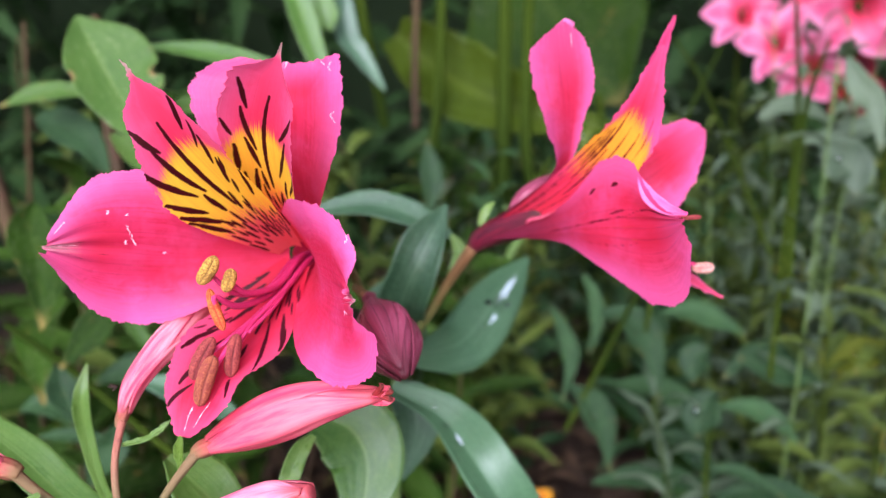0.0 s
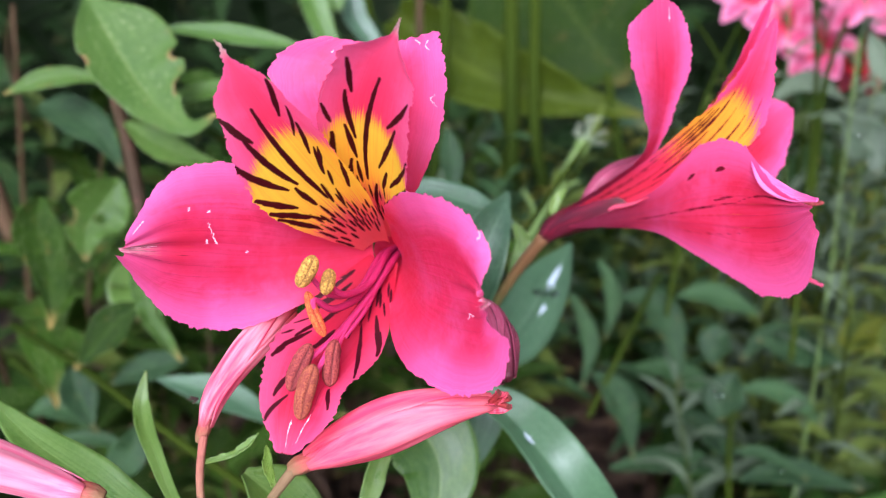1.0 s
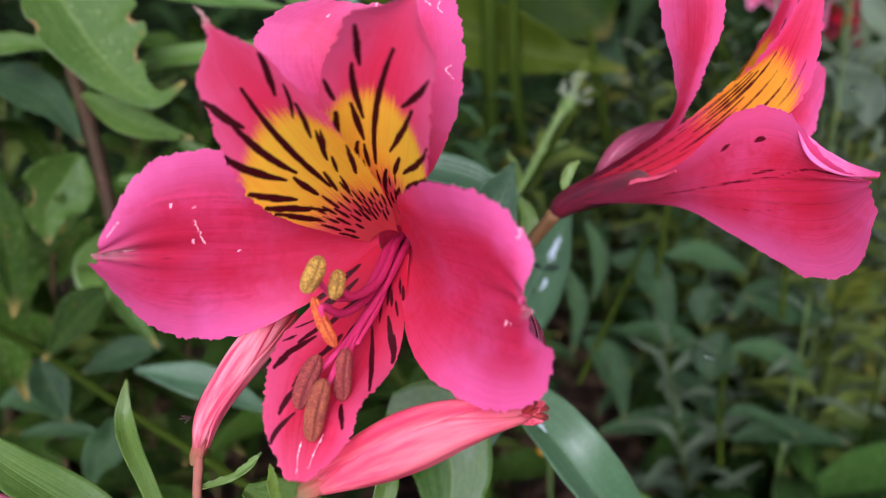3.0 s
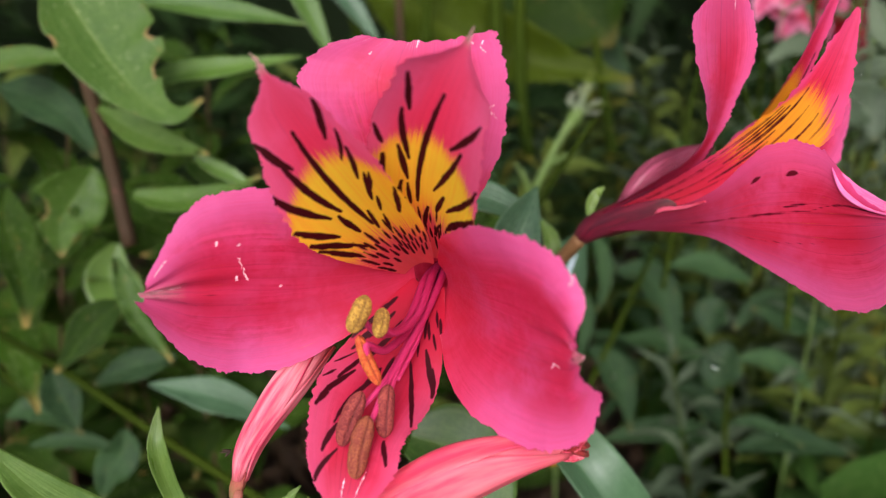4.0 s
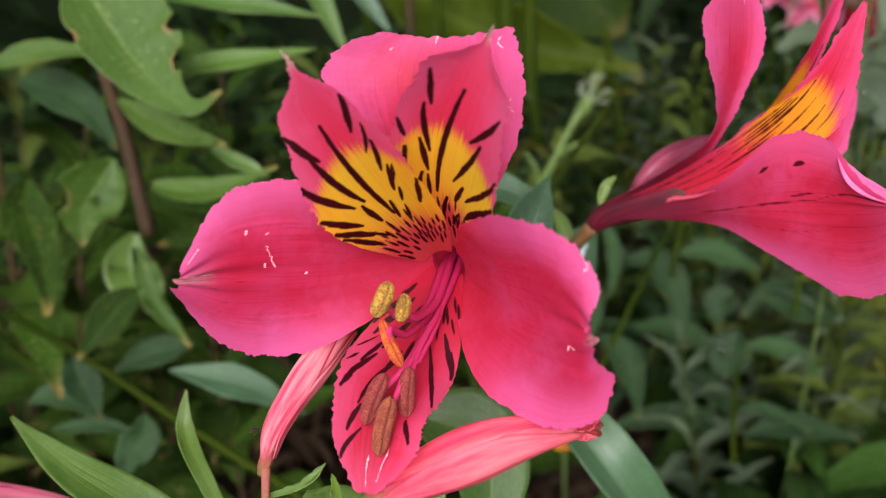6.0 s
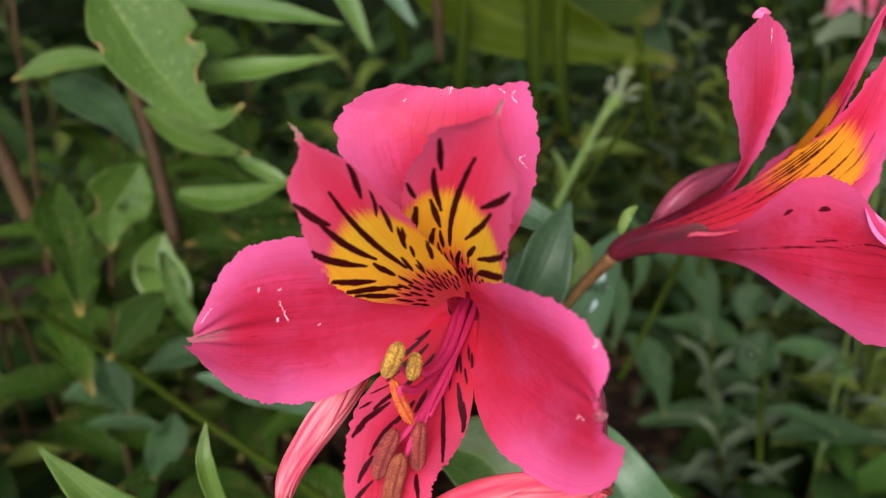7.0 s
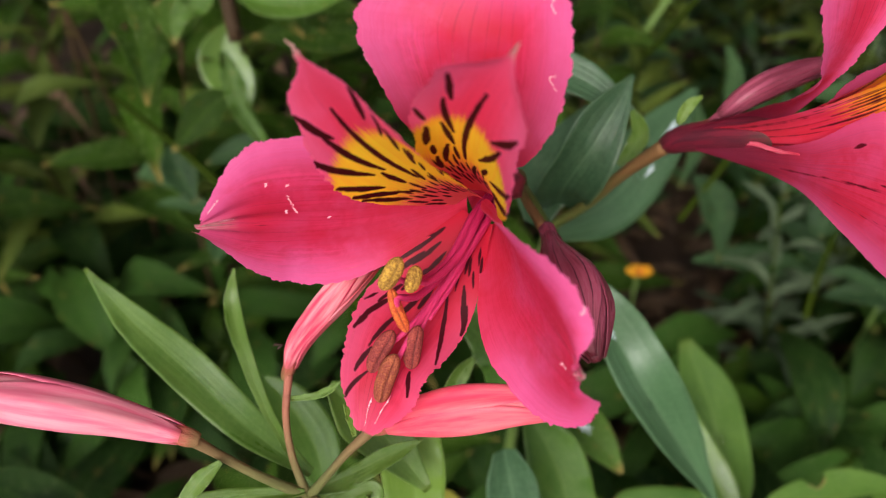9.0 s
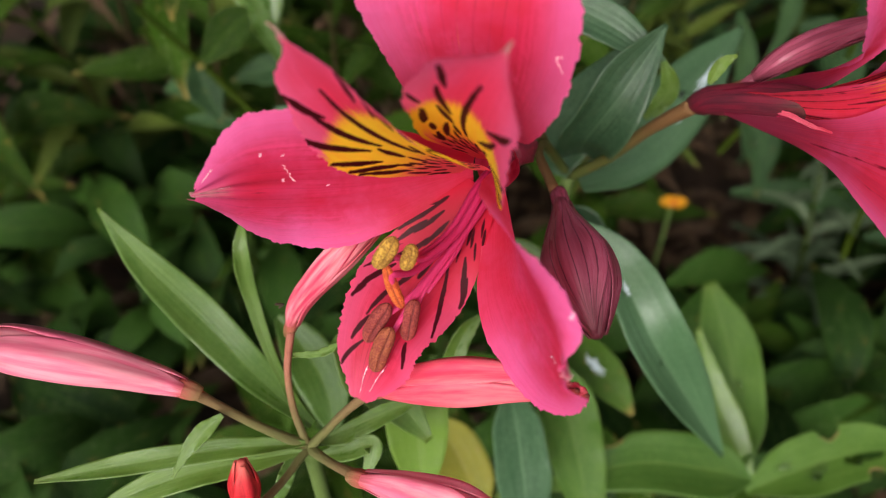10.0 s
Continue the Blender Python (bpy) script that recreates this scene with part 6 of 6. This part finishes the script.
# ---- flowers farther off ----
def far_flower(centre, face, size, mat, label, seed):
    """A six-petalled bloom that opens towards face."""
    r = np.random.RandomState(seed)
    ob = thing("alstroemeria_flower", centre, label, "flower", "alstroemeria flowers")
    c, f = np.array(centre, float), unit(np.array(face, float))
    a = unit(np.cross(f, (0.1, 0.2, 1.0)))
    b = np.cross(f, a)
    for k in range(6):
        t = k * np.pi / 3 + r.uniform(-0.15, 0.15)
        out = a * np.cos(t) + b * np.sin(t)
        wide = (0.24 if k % 2 else 0.34) * size
        mid = [c - f * 0.35 * size + out * 0.04 * size, c + out * 0.3 * size, c + f * 0.15 * size + out * 0.62 * size, c + f * 0.12 * size + out * size]
        petal(ob, mid, [(0.08 * size,) * 2, (wide * 0.8,) * 2, (wide,) * 2, (0.04 * size,) * 2], [f + out * -0.2], mat, seed=seed + k, nu=10, nv=14, marks=fan(seed + k, 4, 4) if k % 2 else ())
    for k in range(3):
        t = k * 2.1 + 0.4
        tip = c + f * 0.45 * size + (a * np.cos(t) + b * np.sin(t)) * 0.15 * size
        tube("stamen", [c - f * 0.2 * size, c + f * 0.2 * size, tip], (0.05, 0.05, 0.09), ANTHER, ob, ring=6, steps=8)
    return ob


def far_stem(top, label):
    ob = thing("alstroemeria_plant", (top[0] + 1.5, top[1] + 3, -45), label, "plant", "alstroemeria plants")
    tube("stem", [(top[0] + 1.5, top[1] + 3, -45), (top[0] + 1, top[1] + 3, -20), np.array(top, float) + (0.2, 1.2, -0.8), np.array(top, float) + (0, 0.6, -0.1)], (0.2, 0.19, 0.17, 0.15), DARK_STEM, ob, ring=8)


for n, (spot, face, size, mat, label) in enumerate((
    ((32.0, 58.0, 6.4), (-0.2, -0.8, -0.3), 4.2, FAR_PETAL, "pink alstroemeria bloom in the bed behind"),
    ((28.5, 64.0, 4.2), (-0.5, -0.7, 0.3), 3.6, FAR_PETAL, "pale pink alstroemeria bloom in the bed behind"),
    ((34.0, 63.0, 0.8), (0.1, -0.8, 0.3), 3.4, RED_PETAL, "dark crimson bloom in the bed behind"),
    ((37.0, 60.0, 6.8), (0.3, -0.8, 0.1), 4.2, FAR_PETAL, "pink alstroemeria bloom in the bed behind"),
    ((30.5, 62.5, 2.2), (-0.6, -0.6, 0.1), 3.4, FAR_PETAL, "pale pink alstroemeria bloom in the bed behind"),
    ((26.5, 67.0, 6.9), (-0.3, -0.8, 0.3), 3.6, FAR_PETAL, "pale pink alstroemeria bloom in the bed behind"),
    ((31.0, 66.0, 8.8), (0.2, -0.8, 0.2), 4.0, FAR_PETAL, "pink alstroemeria bloom in the bed behind"),
)):
    far_flower(spot, face, size, mat, label, 40 + 7 * n)
    far_stem(spot, "tall green stem under a far bloom")


seed_head = thing("seed_head", (6.2, 51.0, -13), "green spent flower head with curled dry tips", "seed head")
tube("stalk", [(4.5, 50.3, -11.5), (6.2, 51.2, -8.6), (7.6, 51.9, -6.3), (8.6, 52.3, -4.9)], (0.28, 0.26, 0.24, 0.4), GREEN_STEM, seed_head, ring=8)
tube("ovary", [(8.3, 52.2, -5.4), (8.7, 52.3, -4.9), (9.1, 52.4, -4.4)], (0.3, 0.52, 0.25), GREEN_STEM, seed_head, ring=14, steps=10, ridges=0.1, count=6)
for way in ((0.3, 0.2, 1.7), (1.1, -0.3, 0.7), (-0.5, 0.2, 1.2), (1.2, 0.3, -0.1), (-0.8, -0.2, 0.8), (0.8, 0.4, 1.6)):
    tip = np.array((8.9, 52.3, -4.6)) + way
    tube("dry_tip", [(8.9, 52.3, -4.6), np.array((8.9, 52.3, -4.6)) + np.array(way) * 0.55, tip, tip + (0.4, -0.2, 0.1)], (0.12, 0.08, 0.08, 0.03), GREY_STEM, seed_head, ring=6, steps=12)
for foot, tip in (((6.6, 51.3, -8.0), (8.6, 51.5, -7.2)), ((5.4, 50.8, -9.9), (4.3, 51.0, -7.6))):
    tube("side_stalk", [foot, (np.array(foot) + tip) / 2 + (0.1, 0, 0.2), tip], (0.16, 0.16, 0.08), GREEN_STEM, seed_head, ring=6, steps=8)

marigold = thing("orange_flower", (7.3, 49.9, -29.8), "small orange flower low among the leaves", "flower")
for k in range(9):
    turn = k * 0.698
    out = np.array((math.cos(turn), -0.5 * math.sin(turn) - 0.1, math.sin(turn) * 0.8))
    c = np.array((7.3, 49.6, -29.4))
    leaf("petal", [c, c + out * 0.5 + (0, -0.2, 0.1), c + out * 1.0], (0.12, 0.36, 0.3, 0.08), [(0, -0.8, 0.6)], ORANGE, marigold, seed=k, nu=4, nv=8)
tube("centre", [(7.3, 49.7, -29.5), (7.3, 49.3, -29.3)], (0.3, 0.4, 0.25), ANTHER_ORANGE, marigold, ring=10, steps=6)
tube("stem", [(7.8, 51.5, -45), (7.7, 51.0, -37), (7.3, 49.8, -29.5)], (0.18, 0.16, 0.14), GREEN_STEM, marigold, ring=6)


# ---- rain drops, painted sky glints, scratches and fallen leaves ----
def water_material():
    mat, tree = material("water")
    n = Nodes(tree)
    body = n.add("BsdfPrincipled")
    body.inputs["Base Color"].default_value = (1, 1, 1, 1)
    body.inputs["Roughness"].default_value = 0.02
    body.inputs["IOR"].default_value = 1.33
    body.inputs["Transmission Weight"].default_value = 1.0
    out = n.add("OutputMaterial")
    tree.links.new(body.outputs[0], out.inputs[0])
    return mat


WATER = water_material()


def drop(p, way, face, length, width, seed):
    """A flattened bead of water lying on a leaf."""
    r = np.random.RandomState(seed)
    f = unit(np.array(face, float))
    a = unit(np.array(way, float) - f * np.dot(way, f))
    b = np.cross(f, a)
    rings, around = 5, 16
    verts = [np.array(p, float) + f * 0.28 * width]
    for j in range(1, rings + 1):
        s = j / rings
        for i in range(around):
            t = 2 * np.pi * i / around
            k = s * (1 + 0.12 * math.sin(3 * t + seed))
            verts.append(np.array(p, float) + a * math.cos(t) * length * k + b * math.sin(t) * width * k + f * 0.28 * width * math.sqrt(max(0, 1 - s * s)) - f * 0.02)
    faces = [(0, 1 + i, 1 + (i + 1) % around) for i in range(around)]
    for j in range(rings - 1):
        for i in range(around):
            q = 1 + j * around
            faces.append((q + i, q + around + i, q + around + (i + 1) % around, q + (i + 1) % around))
    faces.append(tuple(1 + (rings - 1) * around + i for i in reversed(range(around))))
    me = mesh_of("water_drop", (np.array(verts) - np.array(p)) * CM, faces)
    me.materials.append(WATER)
    ob = new("water_drop", me)
    ob.location = at(p)
    return tagged(ob, "clear rain drop lying on a green leaf", "water drop", "rain drops")


def leaf_spot(ob, u, v):
    """The place, the way along and the face of a leaf at (across, along)."""
    me = ob.data
    count = len(me.vertices) // 2
    best = min(range(count), key=lambda i: (me.attributes["across"].data[i].value - u) ** 2 + 4 * (me.attributes["along"].data[i].value - v) ** 2)
    up = me.vertices[best].normal
    m = Matrix.Translation(ob.location + ob.parent.location)
    return m @ me.vertices[best].co, up


def grid_of(ob, nu):
    """A leaf's or petal's front points (cm), as rows along it."""
    count = (len(ob.data.vertices) // (nu + 1)) * (nu + 1)
    p = np.array([v.co for v in ob.data.vertices])[:count].reshape(-1, nu + 1, 3) / CM
    return p


def sampled(p, u, v, rows):
    """Points of the first rows of a grid at across u (-1 to 1) and along v (0 to 1)."""
    a = np.clip((np.asarray(u) + 1) / 2 * (p.shape[1] - 1), 0, p.shape[1] - 1.001)
    b = np.clip(np.clip(v, 0, 1) ** (1 / 0.92) * (rows - 1), 0, rows - 1.001)
    i, j = a.astype(int), b.astype(int)
    s, t = (a - i)[..., None], (b - j)[..., None]
    return (p[j, i] * (1 - s) + p[j, i + 1] * s) * (1 - t) + (p[j + 1, i] * (1 - s) + p[j + 1, i + 1] * s) * t


def scar(ob, nu, rows, u0, v0, du, dv, mat, seed, name="scar", label="", lift=0.012):
    """A ragged patch painting a reflection, following a leaf's or petal's surface."""
    r = np.random.RandomState(seed)
    p = grid_of(ob, nu)
    around, rings = 28, 4
    t = np.linspace(0, 2 * np.pi, around, endpoint=False)
    ragged = 0.62 + 0.38 * wave(t * 2.0, seed) + r.uniform(-0.2, 0.2, around)
    u, v = [u0], [v0]
    for j in range(1, rings + 1):
        u += list(u0 + du * ragged * np.cos(t) * j / rings)
        v += list(v0 + dv * ragged * np.sin(t) * j / rings)
    q = sampled(p, np.array(u), np.array(v), rows)
    e = 0.02
    face = unit(np.cross(sampled(p, u0 + e, v0, rows) - sampled(p, u0 - e, v0, rows), sampled(p, u0, v0 + e, rows) - sampled(p, u0, v0 - e, rows)))
    q = q + face * lift
    faces = [(0, 1 + i, 1 + (i + 1) % around) for i in range(around)]
    for j in range(rings - 1):
        k = 1 + j * around
        faces += [(k + i, k + around + i, k + around + (i + 1) % around, k + (i + 1) % around) for i in range(around)]
    me = mesh_of(name, q * CM, faces, across=np.zeros(len(q)), along=np.full(len(q), 0.5))
    return part(name, me, mat, ob, label)


def scratch(ob, nu, rows, path, mat, width=0.03, seed=1):
    """Torn skin along (across, along) points of a petal: a broken ribbon of uneven width."""
    r = np.random.RandomState(seed)
    p = grid_of(ob, nu)
    a = spline(path, np.linspace(0, 1, 26))
    a = a + r.normal(0, 0.006, a.shape) * (1, 0.5)
    line = sampled(p, a[:, 0], a[:, 1], rows)
    e = 0.02
    face = unit(np.cross(sampled(p, a[:, 0] + e, a[:, 1], rows) - sampled(p, a[:, 0] - e, a[:, 1], rows), sampled(p, a[:, 0], a[:, 1] + e, rows) - sampled(p, a[:, 0], a[:, 1] - e, rows)))
    if face[:, 1].mean() > 0:
        face = -face
    side = unit(np.cross(unit(np.gradient(line, axis=0)), face))
    w = 0.6 * width * np.abs(r.normal(0.5, 0.4, 26)) * (r.rand(26) > 0.2)
    w[[0, -1]] = 0.002
    w = np.maximum(w, 0.003)[:, None]
    rows_ = np.stack([line + side * w + face * 0.004, line + face * (0.008 + w * 0.5), line - side * w + face * 0.004], 1)
    return part("scratch", mesh_of("scratch", rows_.reshape(-1, 3) * CM, grid_faces(25, 2), across=np.zeros(78), along=np.full(78, 0.5)), mat, ob, "pale scratch")


# Bluish white painted on wet leaves as the sky's reflection.
SKY_GLINT = stem_material("sky_glint_pale", (0.42, 0.50, 0.52), (0.55, 0.62, 0.65), 0.0, 0.2)
TORN = stem_material("scratch_pale", (0.86, 0.34, 0.46), (0.88, 0.52, 0.60), 0.0, 0.35)

near_leaves = [o for o in near.children if o.name.startswith("leaf")]
low_leaves = [o for o in low_plant.children if o.name.startswith("leaf")]
for k, (ob, u, v, long, wide) in enumerate((
    (near_leaves[1], 0.1, 0.66, 0.62, 0.2), (near_leaves[1], 0.2, 0.5, 0.22, 0.1), (near_leaves[1], 0.35, 0.4, 0.12, 0.09), (near_leaves[1], -0.1, 0.78, 0.14, 0.08),
    (near_leaves[2], 0.1, 0.36, 0.3, 0.15), (near_leaves[2], 0.3, 0.46, 0.18, 0.1), (near_leaves[2], 0.0, 0.55, 0.14, 0.1), (near_leaves[2], -0.3, 0.25, 0.12, 0.1),
    (near_leaves[2], 0.2, 0.7, 0.2, 0.14), (low_leaves[0], 0.1, 0.5, 0.25, 0.14), (low_leaves[0], -0.3, 0.7, 0.16, 0.1), (low_leaves[3], 0.2, 0.4, 0.6, 0.22), (low_leaves[3], -0.3, 0.25, 0.35, 0.18),
)):
    spot, up = leaf_spot(ob, u, v)
    p = ((spot.x) / CM, (spot.y) / CM, (spot.z - EYE) / CM)
    drop(p, (0.6, 0.5, -0.4), up, long, wide, k)

herb_leaves = [o for o in herb.children if o.name.startswith("leaf")]
for k, (which, u, v) in enumerate(((1, 0.2, 0.5), (4, -0.2, 0.4), (5, 0.1, 0.6), (7, 0.3, 0.5), (10, 0.0, 0.4), (11, 0.1, 0.5), (13, 0.0, 0.5), (15, 0.2, 0.6), (16, -0.1, 0.4), (8, 0.0, 0.5))):
    spot, up = leaf_spot(herb_leaves[which], u, v)
    drop((spot.x / CM, spot.y / CM, (spot.z - EYE) / CM), (0.6, 0.5, -0.4), up, 0.3 + 0.05 * (k % 4), 0.2 + 0.04 * (k % 3), k + 40)

# Pale patches stand in for sky reflected in water on these leaves.
scar(near_leaves[1], 14, 41, 0.1, 0.76, 0.22, 0.13, SKY_GLINT, 3, label="pale patch painted as sky reflection")
scar(near_leaves[1], 14, 41, 0.3, 0.56, 0.10, 0.05, SKY_GLINT, 4, label="pale patch painted as sky reflection")
scar(near_leaves[2], 14, 41, 0.1, 0.44, 0.16, 0.05, SKY_GLINT, 5, label="pale patch painted as sky reflection")
scar(near_leaves[6], 14, 41, 0.0, 0.5, 0.3, 0.17, SKY_GLINT, 6, label="pale wet patch painted as sky reflection")
petals = [o for o in flower.children if o.name.startswith("petal")]
for k, (which, path, width) in enumerate((
    (1, [(0.30, 0.66), (0.22, 0.65), (0.10, 0.63), (0.05, 0.615)], 0.035), (1, [(0.10, 0.665), (0.05, 0.655)], 0.035), (1, [(0.52, 0.74), (0.47, 0.74)], 0.035),
    (1, [(0.70, 0.93), (0.66, 0.97)], 0.03),
    (1, [(0.02, 0.86), (0.01, 0.92), (0.0, 0.985)], 0.016), (1, [(0.45, 0.66), (0.43, 0.67)], 0.012), (1, [(-0.02, 0.5), (-0.03, 0.506)], 0.014),
    (0, [(0.82, 0.86), (0.78, 0.9), (0.84, 0.94)], 0.035), (0, [(0.72, 0.93), (0.66, 0.97)], 0.03), (0, [(0.9, 0.62), (0.8, 0.64), (0.86, 0.66)], 0.03), (0, [(-0.55, 0.9), (-0.56, 0.92)], 0.02), (0, [(-0.02, 0.97), (0.0, 1.0)], 0.04),
    (2, [(0.25, 0.66), (0.2, 0.68), (0.22, 0.72)], 0.02), (2, [(-0.86, 0.85), (-0.93, 0.87), (-0.99, 0.85)], 0.04), (2, [(0.0, 0.97), (0.02, 1.0)], 0.03),
)):
    scratch(petals[which], 64, 151, path, TORN, width, k)
scratch(petals[5], 110, 171, [(0.1, 0.84), (0.14, 0.9), (0.1, 0.97)], TORN, 0.03, 31)
scratch(petals[5], 110, 171, [(-0.35, 0.8), (-0.3, 0.88), (-0.36, 0.95)], TORN, 0.025, 32)
side_petals = [o for o in side_flower.children if o.name.startswith("petal")]
scratch(side_petals[0], 64, 151, [(0.3, 0.93), (0.35, 0.97)], TORN, 0.03, 33)
